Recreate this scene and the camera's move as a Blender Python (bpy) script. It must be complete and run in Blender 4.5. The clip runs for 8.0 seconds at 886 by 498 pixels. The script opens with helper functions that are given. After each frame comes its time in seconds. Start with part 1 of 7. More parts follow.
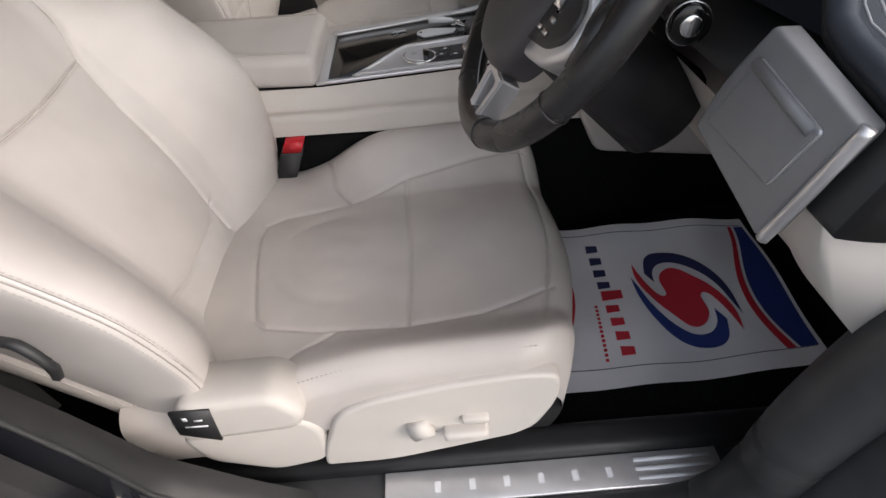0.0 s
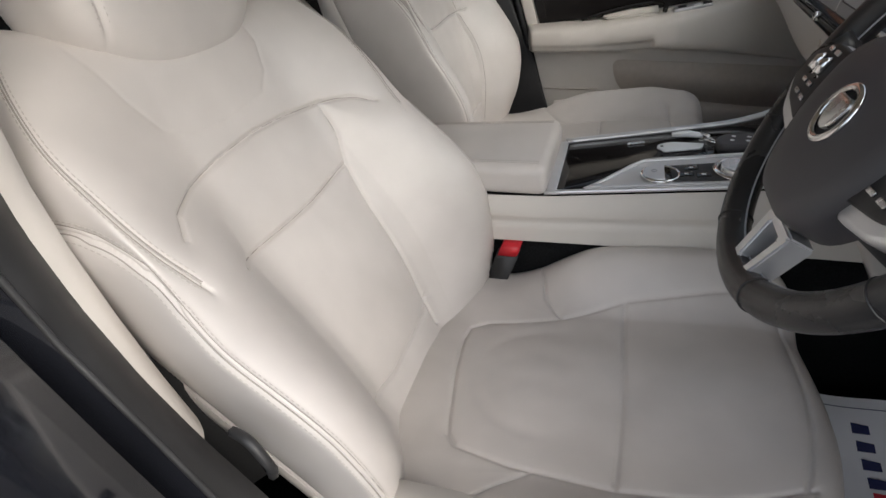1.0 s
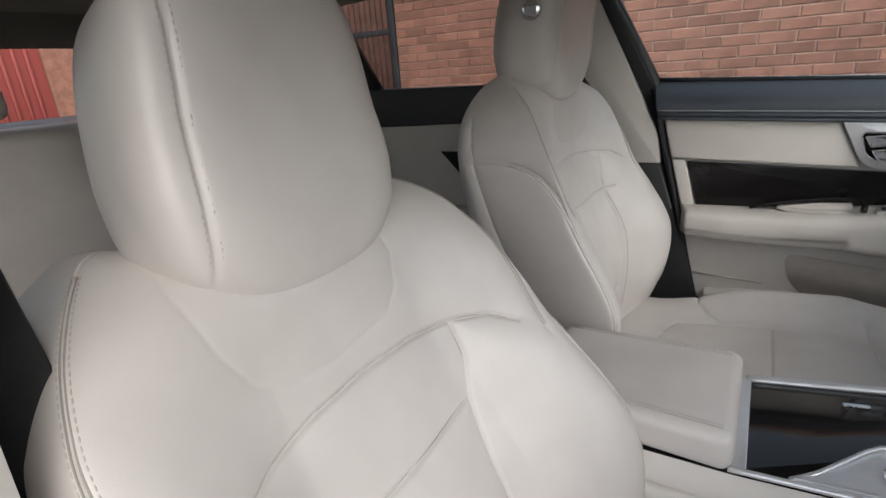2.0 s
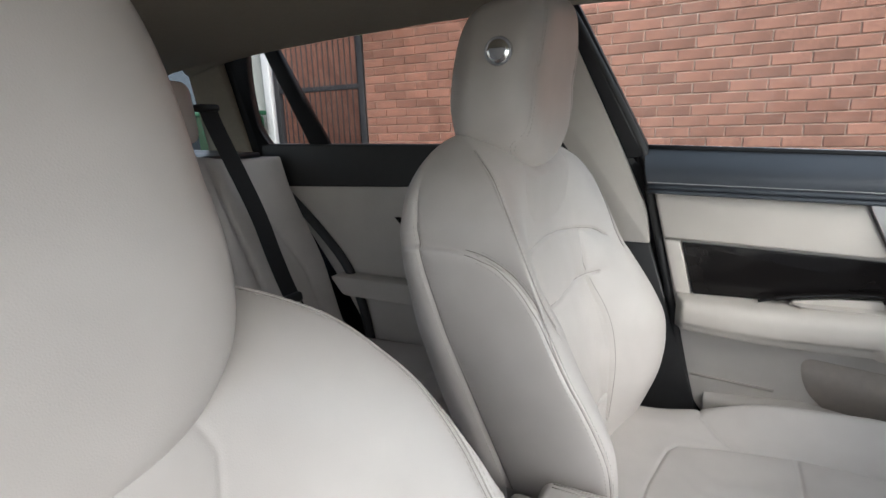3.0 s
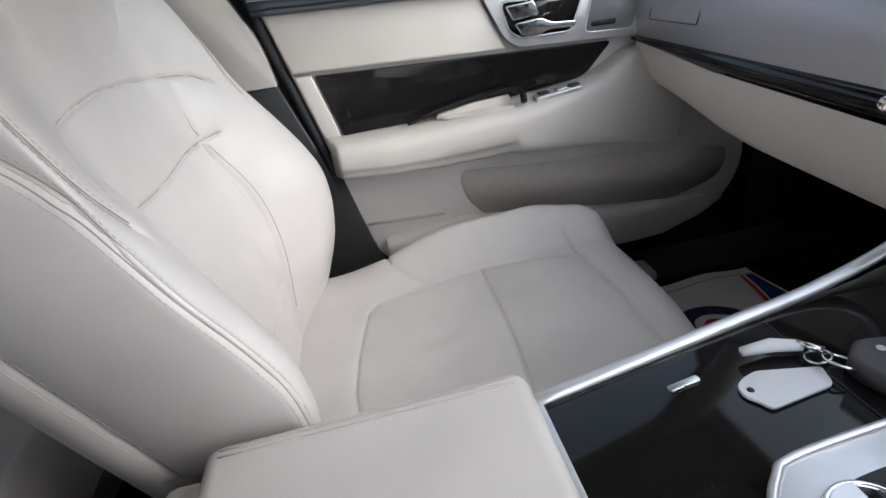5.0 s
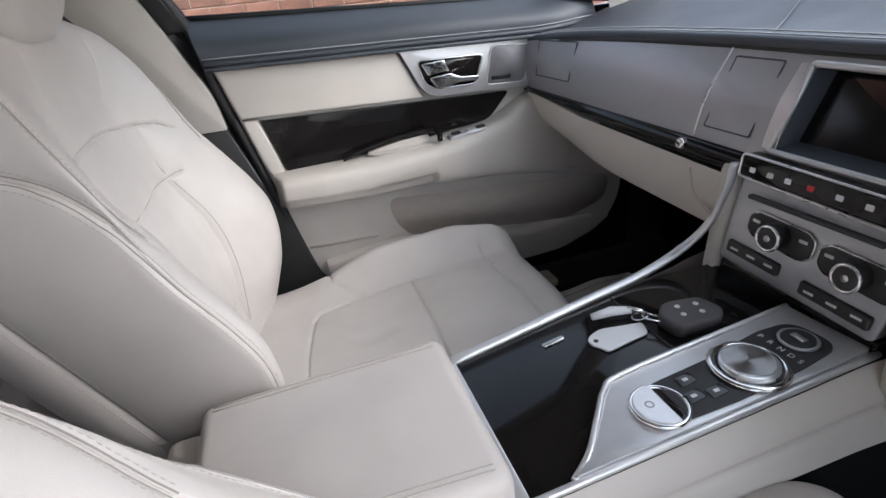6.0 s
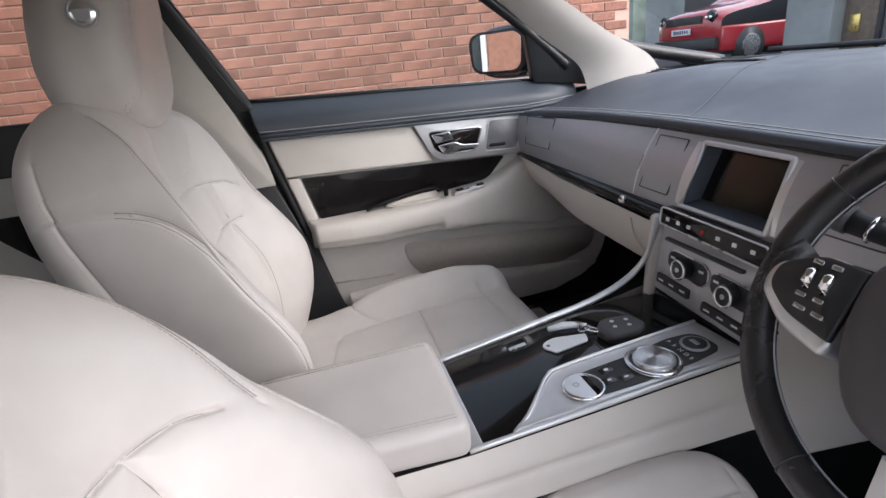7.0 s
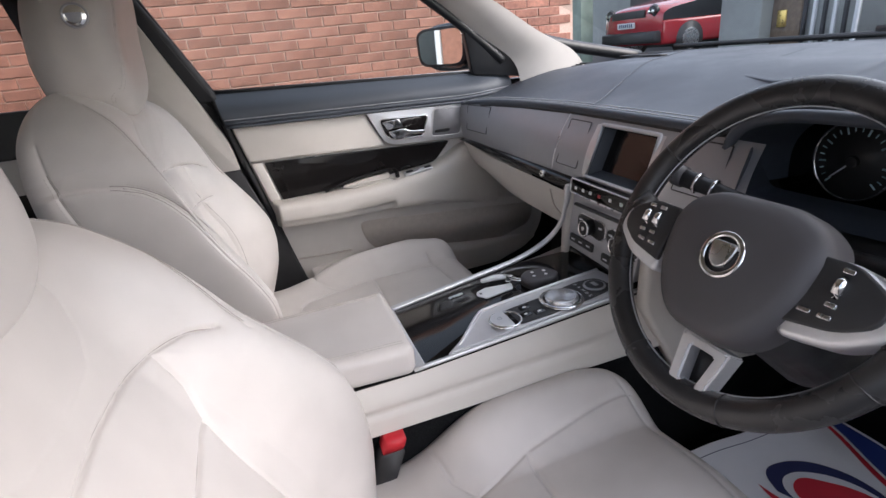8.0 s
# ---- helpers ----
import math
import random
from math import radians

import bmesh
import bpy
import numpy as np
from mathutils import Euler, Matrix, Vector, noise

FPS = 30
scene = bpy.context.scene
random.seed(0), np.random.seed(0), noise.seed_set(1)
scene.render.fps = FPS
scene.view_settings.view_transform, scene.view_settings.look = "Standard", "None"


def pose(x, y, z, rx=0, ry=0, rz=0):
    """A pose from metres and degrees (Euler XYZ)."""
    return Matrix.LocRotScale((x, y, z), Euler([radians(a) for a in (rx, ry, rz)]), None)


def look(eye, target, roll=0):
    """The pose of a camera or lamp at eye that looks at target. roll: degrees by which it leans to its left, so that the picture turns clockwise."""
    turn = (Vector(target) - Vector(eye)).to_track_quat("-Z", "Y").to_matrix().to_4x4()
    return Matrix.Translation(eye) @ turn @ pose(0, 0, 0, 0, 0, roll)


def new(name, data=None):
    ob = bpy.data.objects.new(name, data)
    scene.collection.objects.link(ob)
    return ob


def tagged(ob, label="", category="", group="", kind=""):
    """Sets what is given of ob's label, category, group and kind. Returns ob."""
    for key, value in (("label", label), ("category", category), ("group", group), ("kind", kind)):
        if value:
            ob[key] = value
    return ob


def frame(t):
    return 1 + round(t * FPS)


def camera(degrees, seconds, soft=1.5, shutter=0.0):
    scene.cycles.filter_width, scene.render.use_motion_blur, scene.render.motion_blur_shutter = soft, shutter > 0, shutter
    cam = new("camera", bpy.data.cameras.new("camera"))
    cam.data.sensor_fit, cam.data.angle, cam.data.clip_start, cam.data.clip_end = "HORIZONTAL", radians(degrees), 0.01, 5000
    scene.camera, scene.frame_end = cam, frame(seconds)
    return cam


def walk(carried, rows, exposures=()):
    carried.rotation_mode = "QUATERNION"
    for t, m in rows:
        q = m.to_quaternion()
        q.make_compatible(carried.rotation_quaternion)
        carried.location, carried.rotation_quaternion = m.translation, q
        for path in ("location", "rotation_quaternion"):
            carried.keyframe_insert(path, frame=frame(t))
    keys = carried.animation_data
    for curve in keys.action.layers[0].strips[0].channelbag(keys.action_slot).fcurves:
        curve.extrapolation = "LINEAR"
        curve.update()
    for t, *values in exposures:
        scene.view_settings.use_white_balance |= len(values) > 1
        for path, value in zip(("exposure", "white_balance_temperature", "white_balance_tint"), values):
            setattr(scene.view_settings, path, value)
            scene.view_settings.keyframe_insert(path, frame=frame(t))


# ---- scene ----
cam = camera(81.8, 8.0)
EXPOSURES = [(0.0, 1.0, 6600, 13), (1.2, 0.95, 6400, 9), (2.2, 1.02, 6200, 9), (3.5, 1.68, 6050, 7), (4.5, 1.72, 6000, 9), (5.2, 1.68, 5950, 10), (6.5, 1.6, 6150, 13), (8.0, 1.55, 6200, 15)]
PATH = [
    (0, (0.031, -0.941, 1.034), (0.095, 0.514, -0.337), -2.3),
    (0.5, (0.014, -0.898, 1.037), (-0.238, 0.567, -0.301), -5.5),
    (1, (-0.02, -0.869, 1.061), (-0.649, 0.68, -0.037), -8.2),
    (1.5, (-0.064, -0.825, 1.102), (-0.988, 0.734, 0.256), -7.8),
    (2, (-0.147, -0.692, 1.134), (-1.158, 0.9, 0.466), -4.4),
    (3.5, (-0.263, -0.303, 1.125), (-1.02, 1.49, 0.663), -0.9),
    (4, (-0.281, -0.189, 1.138), (-0.656, 1.647, 0.437), -4.3),
    (4.5, (-0.238, -0.194, 1.076), (-0.333, 1.61, 0.219), -7.5),
    (5, (-0.222, -0.221, 1.01), (-0.03, 1.518, 0.039), -8.0),
    (6.3, (-0.253, -0.44, 1.079), (0.228, 1.313, 0.244), -6.3),
    (6.5, (-0.255, -0.479, 1.088), (0.2, 1.303, 0.301), -6.4),
    (7, (-0.253, -0.605, 1.112), (0.159, 1.226, 0.42), -6.3),
    (7.5, (-0.26, -0.7, 1.11), (0.15, 1.131, 0.416), -6.2),
    (8, (-0.275, -0.776, 1.119), (0.277, 1.0, 0.384), -6.1),
]
walk(cam, [(t, look(eye, target, roll)) for t, eye, target, roll in PATH], exposures=EXPOSURES)


# ---- world, sun and exposure ----
def build_light():
    w = bpy.data.worlds.new("sky")
    scene.world = w
    w.use_nodes = True
    nt = w.node_tree
    nt.nodes.clear()
    sky = nt.nodes.new("ShaderNodeTexSky")
    sky.sky_type, sky.sun_disc = "NISHITA", False
    sky.sun_elevation, sky.sun_rotation = radians(34), radians(121)
    sky.air_density, sky.dust_density, sky.ozone_density = 1.0, 3.0, 1.0
    hsv = nt.nodes.new("ShaderNodeHueSaturation")
    hsv.inputs["Saturation"].default_value = 0.5
    bg = nt.nodes.new("ShaderNodeBackground")
    bg.inputs["Strength"].default_value = SKY
    out = nt.nodes.new("ShaderNodeOutputWorld")
    nt.links.new(sky.outputs[0], hsv.inputs["Color"])
    nt.links.new(hsv.outputs[0], bg.inputs["Color"])
    nt.links.new(bg.outputs[0], out.inputs["Surface"])
    sun = bpy.data.lights.new("sun", "SUN")
    sun.energy, sun.angle, sun.color = SUN, radians(140), (1.0, 0.98, 0.95)
    ob = new("sun", sun)
    ob.matrix_world = look((3.8, -2.3, 3.0), (0, 0, 0))


SKY, SUN = 0.15, 0.5
build_light()


# ---- materials ----
def mat(name, color, rough=0.5, metal=0.0, noise_scale=30.0, var=0.08, bump=0.0, bump_scale=400.0, coat=0.0,
        stain=0.0, stain_scale=4.0, vary=0.0, spec=0.5, sheen=0.0, kind="noise"):
    m = bpy.data.materials.new(name)
    m.use_nodes = True
    nt = m.node_tree
    b = nt.nodes["Principled BSDF"]
    b.inputs["Roughness"].default_value = rough
    b.inputs["Metallic"].default_value = metal
    b.inputs["Coat Weight"].default_value = coat
    b.inputs["Coat Roughness"].default_value = 0.08
    b.inputs["Specular IOR Level"].default_value = spec
    b.inputs["Sheen Weight"].default_value = sheen
    co = nt.nodes.new("ShaderNodeTexCoord")
    n1 = nt.nodes.new("ShaderNodeTexNoise")
    n1.inputs["Scale"].default_value = noise_scale
    n1.inputs["Detail"].default_value = 6
    nt.links.new(co.outputs["Object"], n1.inputs["Vector"])
    ramp = nt.nodes.new("ShaderNodeMapRange")
    ramp.inputs["From Min"].default_value, ramp.inputs["From Max"].default_value = 0.3, 0.7
    ramp.inputs["To Min"].default_value, ramp.inputs["To Max"].default_value = 1 - var, 1 + var
    nt.links.new(n1.outputs["Fac"], ramp.inputs["Value"])
    last = ramp.outputs[0]
    if stain:
        n2 = nt.nodes.new("ShaderNodeTexNoise")
        n2.inputs["Scale"].default_value = stain_scale
        n2.inputs["Detail"].default_value = 3
        nt.links.new(co.outputs["Object"], n2.inputs["Vector"])
        r2 = nt.nodes.new("ShaderNodeMapRange")
        r2.inputs["From Min"].default_value, r2.inputs["From Max"].default_value = 0.35, 0.7
        r2.inputs["To Min"].default_value, r2.inputs["To Max"].default_value = 1 + stain * 0.4, 1 - stain
        nt.links.new(n2.outputs["Fac"], r2.inputs["Value"])
        mu = nt.nodes.new("ShaderNodeMath")
        mu.operation = "MULTIPLY"
        nt.links.new(last, mu.inputs[0])
        nt.links.new(r2.outputs[0], mu.inputs[1])
        last = mu.outputs[0]
    if vary:
        oi = nt.nodes.new("ShaderNodeObjectInfo")
        geo = nt.nodes.new("ShaderNodeNewGeometry")
        add = nt.nodes.new("ShaderNodeMath")
        add.operation = "ADD"
        nt.links.new(oi.outputs["Random"], add.inputs[0])
        nt.links.new(geo.outputs["Random Per Island"], add.inputs[1])
        fr = nt.nodes.new("ShaderNodeMath")
        fr.operation = "FRACT"
        nt.links.new(add.outputs[0], fr.inputs[0])
        r3 = nt.nodes.new("ShaderNodeMapRange")
        r3.inputs["To Min"].default_value, r3.inputs["To Max"].default_value = 1 - vary, 1 + vary
        nt.links.new(fr.outputs[0], r3.inputs["Value"])
        mu = nt.nodes.new("ShaderNodeMath")
        mu.operation = "MULTIPLY"
        nt.links.new(last, mu.inputs[0])
        nt.links.new(r3.outputs[0], mu.inputs[1])
        last = mu.outputs[0]
    mix = nt.nodes.new("ShaderNodeVectorMath")
    mix.operation = "SCALE"
    mix.inputs[0].default_value = color
    nt.links.new(last, mix.inputs["Scale"])
    nt.links.new(mix.outputs[0], b.inputs["Base Color"])
    rr = nt.nodes.new("ShaderNodeMapRange")
    rr.inputs["From Min"].default_value, rr.inputs["From Max"].default_value = 0.3, 0.7
    rr.inputs["To Min"].default_value, rr.inputs["To Max"].default_value = rough * 0.85, min(1, rough * 1.15)
    nt.links.new(n1.outputs["Fac"], rr.inputs["Value"])
    nt.links.new(rr.outputs[0], b.inputs["Roughness"])
    if bump:
        if kind == "leather":
            t = nt.nodes.new("ShaderNodeTexVoronoi")
            t.feature = "DISTANCE_TO_EDGE"
        else:
            t = nt.nodes.new("ShaderNodeTexNoise")
            t.inputs["Detail"].default_value = 4
        t.inputs["Scale"].default_value = bump_scale
        nt.links.new(co.outputs["Object"], t.inputs["Vector"])
        bp = nt.nodes.new("ShaderNodeBump")
        bp.inputs["Strength"].default_value = bump
        bp.inputs["Distance"].default_value = 0.001
        nt.links.new(t.outputs[0], bp.inputs["Height"])
        nt.links.new(bp.outputs[0], b.inputs["Normal"])
    return m


def glass_mat(name, tint, gloss=1.0):
    m = bpy.data.materials.new(name)
    m.use_nodes = True
    nt = m.node_tree
    nt.nodes.clear()
    tr = nt.nodes.new("ShaderNodeBsdfTransparent")
    tr.inputs["Color"].default_value = (*tint, 1)
    gl = nt.nodes.new("ShaderNodeBsdfGlossy")
    gl.inputs["Roughness"].default_value = 0.02
    fr = nt.nodes.new("ShaderNodeLayerWeight")
    fr.inputs["Blend"].default_value = 0.5
    pw = nt.nodes.new("ShaderNodeMath")
    pw.operation, pw.inputs[1].default_value = "POWER", 5.0
    nt.links.new(fr.outputs["Facing"], pw.inputs[0])
    mul = nt.nodes.new("ShaderNodeMath")
    mul.operation, mul.inputs[1].default_value, mul.inputs[2].default_value = "MULTIPLY_ADD", 0.8 * gloss, 0.025 * gloss
    mix = nt.nodes.new("ShaderNodeMixShader")
    out = nt.nodes.new("ShaderNodeOutputMaterial")
    nt.links.new(pw.outputs[0], mul.inputs[0])
    nt.links.new(mul.outputs[0], mix.inputs[0])
    nt.links.new(tr.outputs[0], mix.inputs[1])
    nt.links.new(gl.outputs[0], mix.inputs[2])
    nt.links.new(mix.outputs[0], out.inputs["Surface"])
    return m


LEATHER = mat("ivory_leather", (0.575, 0.540, 0.512), 0.36, bump=0.14, bump_scale=650, kind="leather", noise_scale=14, var=0.035, stain=0.09, stain_scale=6)
LEATHER_WORN = mat("worn_ivory_leather", (0.545, 0.505, 0.472), 0.40, bump=0.16, bump_scale=600, kind="leather", noise_scale=11, var=0.05, stain=0.16, stain_scale=5)
LEATHER_TRIM = mat("ivory_trim", (0.585, 0.550, 0.505), 0.5, bump=0.10, bump_scale=700, kind="leather", noise_scale=12, var=0.03, stain=0.05)
THREAD = mat("stitch_thread", (0.45, 0.42, 0.39), 0.8, var=0.1)
# darkened leather tone: paints the shade in the seats' seam creases
SEAM_SHADE = mat("seam_shade", (0.31, 0.285, 0.26), 0.85, var=0.1)
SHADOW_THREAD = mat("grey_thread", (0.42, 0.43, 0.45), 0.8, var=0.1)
PLASTIC_CREAM = mat("cream_plastic", (0.58, 0.545, 0.505), 0.48, noise_scale=20, var=0.03, bump=0.05, bump_scale=900)
HEADLINER = mat("headliner_cloth", (0.42, 0.39, 0.315), 0.9, noise_scale=80, var=0.05, bump=0.2, bump_scale=900)
SOFT_BLUE = mat("dark_slate_vinyl", (0.056, 0.066, 0.083), 0.5, bump=0.25, bump_scale=900, kind="leather", noise_scale=9, var=0.08, stain=0.1)
BLACK_PLASTIC = mat("black_plastic", (0.024, 0.024, 0.025), 0.5, noise_scale=40, var=0.15, bump=0.1, bump_scale=700)
RUBBER = mat("black_rubber", (0.045, 0.046, 0.048), 0.45, noise_scale=12, var=0.25, bump=0.15, bump_scale=300, stain=0.3, stain_scale=9)
CARPET = mat("black_carpet", (0.010, 0.0105, 0.011), 0.98, noise_scale=300, var=0.5, bump=0.9, bump_scale=1500, spec=0.1)
CARPET_GREY = mat("felt_lining", (0.50, 0.455, 0.41), 0.95, noise_scale=60, var=0.05, bump=0.15, bump_scale=900, spec=0.2)
GLOSS_BLACK = mat("gloss_black_lacquer", (0.009, 0.008, 0.008), 0.07, noise_scale=5, var=0.2, spec=0.28)
SILVER = mat("satin_silver", (0.70, 0.70, 0.71), 0.36, metal=0.7, noise_scale=60, var=0.03, bump=0.03, bump_scale=900)
GREY_TRIM = mat("grey_trim", (0.24, 0.245, 0.255), 0.42, noise_scale=60, var=0.04, bump=0.05, bump_scale=900)
SILVER_DARK = mat("satin_grey_silver", (0.42, 0.425, 0.45), 0.40, metal=0.55, noise_scale=60, var=0.03, bump=0.03, bump_scale=900)
MESH_GREY = mat("grey_speaker_mesh", (0.30, 0.30, 0.315), 0.7, noise_scale=60, var=0.05, bump=0.5, bump_scale=1400, spec=0.3)
CHROME = mat("chrome", (0.80, 0.80, 0.80), 0.10, metal=1.0, noise_scale=20, var=0.02)
ALU = mat("brushed_aluminium", (0.72, 0.72, 0.73), 0.28, metal=1.0, noise_scale=30, var=0.04)
WHEEL_LEATHER = mat("black_wheel_leather", (0.026, 0.0255, 0.026), 0.27, bump=0.22, bump_scale=800, kind="leather", noise_scale=14, var=0.2, spec=0.55)
PAD = mat("dark_grey_pad", (0.072, 0.068, 0.072), 0.55, bump=0.1, bump_scale=900, noise_scale=10, var=0.08)
WEB = mat("black_webbing", (0.014, 0.014, 0.015), 0.75, noise_scale=300, var=0.3, bump=0.6, bump_scale=1500)
RED = mat("red_plastic", (0.55, 0.02, 0.03), 0.35, noise_scale=40, var=0.05)
WHITE_PRINT = mat("white_print", (0.75, 0.76, 0.78), 0.6, noise_scale=20, var=0.03)
PAPER = mat("creased_paper", (0.88, 0.87, 0.88), 0.75, noise_scale=9, var=0.04, bump=0.12, bump_scale=120, stain=0.06)
INK_BLUE = mat("blue_ink", (0.025, 0.05, 0.22), 0.7, noise_scale=15, var=0.08)
INK_RED = mat("red_ink", (0.62, 0.03, 0.05), 0.7, noise_scale=15, var=0.06)
INK_NAVY = mat("navy_ink", (0.03, 0.035, 0.11), 0.7, noise_scale=15, var=0.06)
SCREEN = mat("screen_glass", (0.006, 0.006, 0.006), 0.12, noise_scale=3, var=0.1)
BODY_PAINT = mat("dark_car_paint", (0.012, 0.013, 0.017), 0.12, noise_scale=8, var=0.2, coat=1.0)
FRIT = mat("black_window_trim", (0.010, 0.011, 0.013), 0.4, noise_scale=20, var=0.2)
GLASS = glass_mat("car_glass", (0.90, 0.93, 0.92))
GLASS_TINT = glass_mat("tinted_rear_glass", (0.78, 0.77, 0.75))
MIRROR = mat("mirror_glass", (0.85, 0.86, 0.86), 0.015, metal=1.0, var=0.0)
BRICK = mat("red_brick", (0.36, 0.170, 0.120), 0.9, noise_scale=38, var=0.22, bump=0.6, bump_scale=140, stain=0.22, stain_scale=9, vary=0.2)
MORTAR = mat("pink_grey_mortar", (0.66, 0.47, 0.38), 0.95, noise_scale=60, var=0.15, bump=0.5, bump_scale=200, stain=0.15)
ASPHALT = mat("asphalt", (0.055, 0.055, 0.057), 0.9, noise_scale=40, var=0.3, bump=0.6, bump_scale=120, stain=0.2, stain_scale=0.6)
CONCRETE = mat("grey_render", (0.34, 0.36, 0.35), 0.85, noise_scale=8, var=0.1, bump=0.3, bump_scale=90, stain=0.2, stain_scale=1.0)
UPVC = mat("white_upvc", (0.75, 0.77, 0.80), 0.4, noise_scale=5, var=0.03)
IRON = mat("dark_iron", (0.035, 0.035, 0.04), 0.6, noise_scale=50, var=0.3)
CAR_RED = mat("red_car_paint", (0.42, 0.015, 0.025), 0.18, noise_scale=5, var=0.06, coat=1.0)
GREEN_BIN = mat("green_plastic", (0.02, 0.10, 0.05), 0.5, noise_scale=8, var=0.1)
WINDOW_DARK = mat("dark_pane", (0.05, 0.06, 0.065), 0.08, noise_scale=3, var=0.2)
BRICK_WARM = mat("garage_red", (0.30, 0.06, 0.05), 0.7, noise_scale=20, var=0.1)
LEAF = mat("leaf_green", (0.07, 0.11, 0.03), 0.6, noise_scale=30, var=0.3, vary=0.4)
TIMBER = mat("dark_timber", (0.20, 0.15, 0.11), 0.85, noise_scale=14, var=0.25, bump=0.5, bump_scale=60, vary=0.2)


# ---- mesh helpers ----
def tidy(bm):
    bmesh.ops.recalc_face_normals(bm, faces=bm.faces)
    return bm


def part(name, bm, material, parent=None, label="", smooth=True, kind=""):
    me = bpy.data.meshes.new(name)
    bm.to_mesh(me)
    bm.free()
    return link_mesh(name, me, material, parent, label, smooth, kind)


def link_mesh(name, me, material, parent=None, label="", smooth=True, kind=""):
    me.materials.append(material)
    if smooth:
        me.shade_smooth()
        if smooth == "auto":
            me.set_sharp_from_angle(angle=radians(38))
    ob = new(name, me)
    if parent is not None:
        ob.parent = parent
        ob.matrix_parent_inverse = Matrix.Translation(parent_place(parent)).inverted()
    return tagged(ob, label=label, kind=kind)


def parent_place(ob):
    return ob.location if ob.type == "EMPTY" else Vector((0, 0, 0))


def thing(name, label, category, at=(0, 0, 0), group="", kind=""):
    ob = new(name)
    ob.empty_display_size = 0.05
    ob.location = at
    return tagged(ob, label, category, group, kind)


def sheet(P, close_u=False, close_v=False, flip=False):
    """A mesh from an array of places (nu, nv, 3)."""
    nu, nv = P.shape[:2]
    idx = np.arange(nu * nv).reshape(nu, nv)
    a = idx if close_u else idx[:-1]
    a2 = np.roll(idx, -1, 0) if close_u else idx[1:]
    if close_v:
        q = [a, a2, np.roll(a2, -1, 1), np.roll(a, -1, 1)]
    else:
        q = [a[:, :-1], a2[:, :-1], a2[:, 1:], a[:, 1:]]
    F = np.stack([k.reshape(-1) for k in q], 1)
    if flip:
        F = F[:, ::-1]
    me = bpy.data.meshes.new("sheet")
    me.from_pydata(P.reshape(-1, 3).tolist(), [], F.tolist())
    me.update()
    return me


def tube(points, r, n=10, closed=False, flat=1.0, caps=True, up=(0, 0, 1)):
    """A rod along points; flat squeezes it along up."""
    pts = [Vector(p) for p in points]
    m = len(pts)
    bm = bmesh.new()
    rings = []
    for i, p in enumerate(pts):
        if closed:
            d = pts[(i + 1) % m] - pts[i - 1]
        else:
            d = pts[min(i + 1, m - 1)] - pts[max(i - 1, 0)]
        d.normalize()
        s = d.cross(Vector(up))
        if s.length < 1e-4:
            s = d.cross(Vector((0, 1, 0.01)))
        s.normalize()
        u = s.cross(d)
        rad = r[i] if isinstance(r, (list, tuple)) else r
        rings.append([bm.verts.new(p + s * math.cos(a) * rad + u * math.sin(a) * rad * flat) for a in (2 * math.pi * k / n for k in range(n))])
    for i in range(m if closed else m - 1):
        A, B = rings[i], rings[(i + 1) % m]
        for k in range(n):
            bm.faces.new((A[k], A[(k + 1) % n], B[(k + 1) % n], B[k]))
    if caps and not closed:
        bm.faces.new(rings[0])
        bm.faces.new(rings[-1])
    return tidy(bm)


def spline(points, n=8):
    """Catmull-Rom through points."""
    P = [np.array(p, float) for p in points]
    out = []
    for i in range(len(P) - 1):
        p0, p1, p2, p3 = P[max(i - 1, 0)], P[i], P[i + 1], P[min(i + 2, len(P) - 1)]
        for k in range(n):
            t = k / n
            out.append(0.5 * (2 * p1 + (p2 - p0) * t + (2 * p0 - 5 * p1 + 4 * p2 - p3) * t * t + (3 * p1 - p0 - 3 * p2 + p3) * t ** 3))
    out.append(P[-1])
    return out


def rounded(pts, r, n=5):
    """A 2D outline with rounded corners. r: one radius or one for each corner."""
    out = []
    m = len(pts)
    for i in range(m):
        rad = r[i] if isinstance(r, (list, tuple)) else r
        p, a, b = Vector(pts[i]), Vector(pts[i - 1]), Vector(pts[(i + 1) % m])
        da, db = (a - p), (b - p)
        if rad <= 0:
            out.append(tuple(p))
            continue
        k = min(rad, da.length * 0.49, db.length * 0.49)
        s, e = p + da.normalized() * k, p + db.normalized() * k
        for j in range(n + 1):
            t = j / n
            out.append(tuple(s * (1 - t) ** 2 + p * 2 * t * (1 - t) + e * t * t))
    return out


def prism(outline, place, d0, d1, bevel=0.0, seg=2):
    """An outline (a, b) pushed from depth d0 to d1; place(a, b, d) gives the point. The rim of the d1 side is bevelled."""
    bm = bmesh.new()
    A = [bm.verts.new(place(a, b, d0)) for a, b in outline]
    B = [bm.verts.new(place(a, b, d1)) for a, b in outline]
    bm.faces.new(A)
    top = bm.faces.new(B)
    n = len(A)
    for i in range(n):
        bm.faces.new((A[i], A[(i + 1) % n], B[(i + 1) % n], B[i]))
    tidy(bm)
    if bevel:
        bmesh.ops.bevel(bm, geom=list(top.edges), offset=bevel, segments=seg, profile=0.6, affect="EDGES", clamp_overlap=True)
    return bm


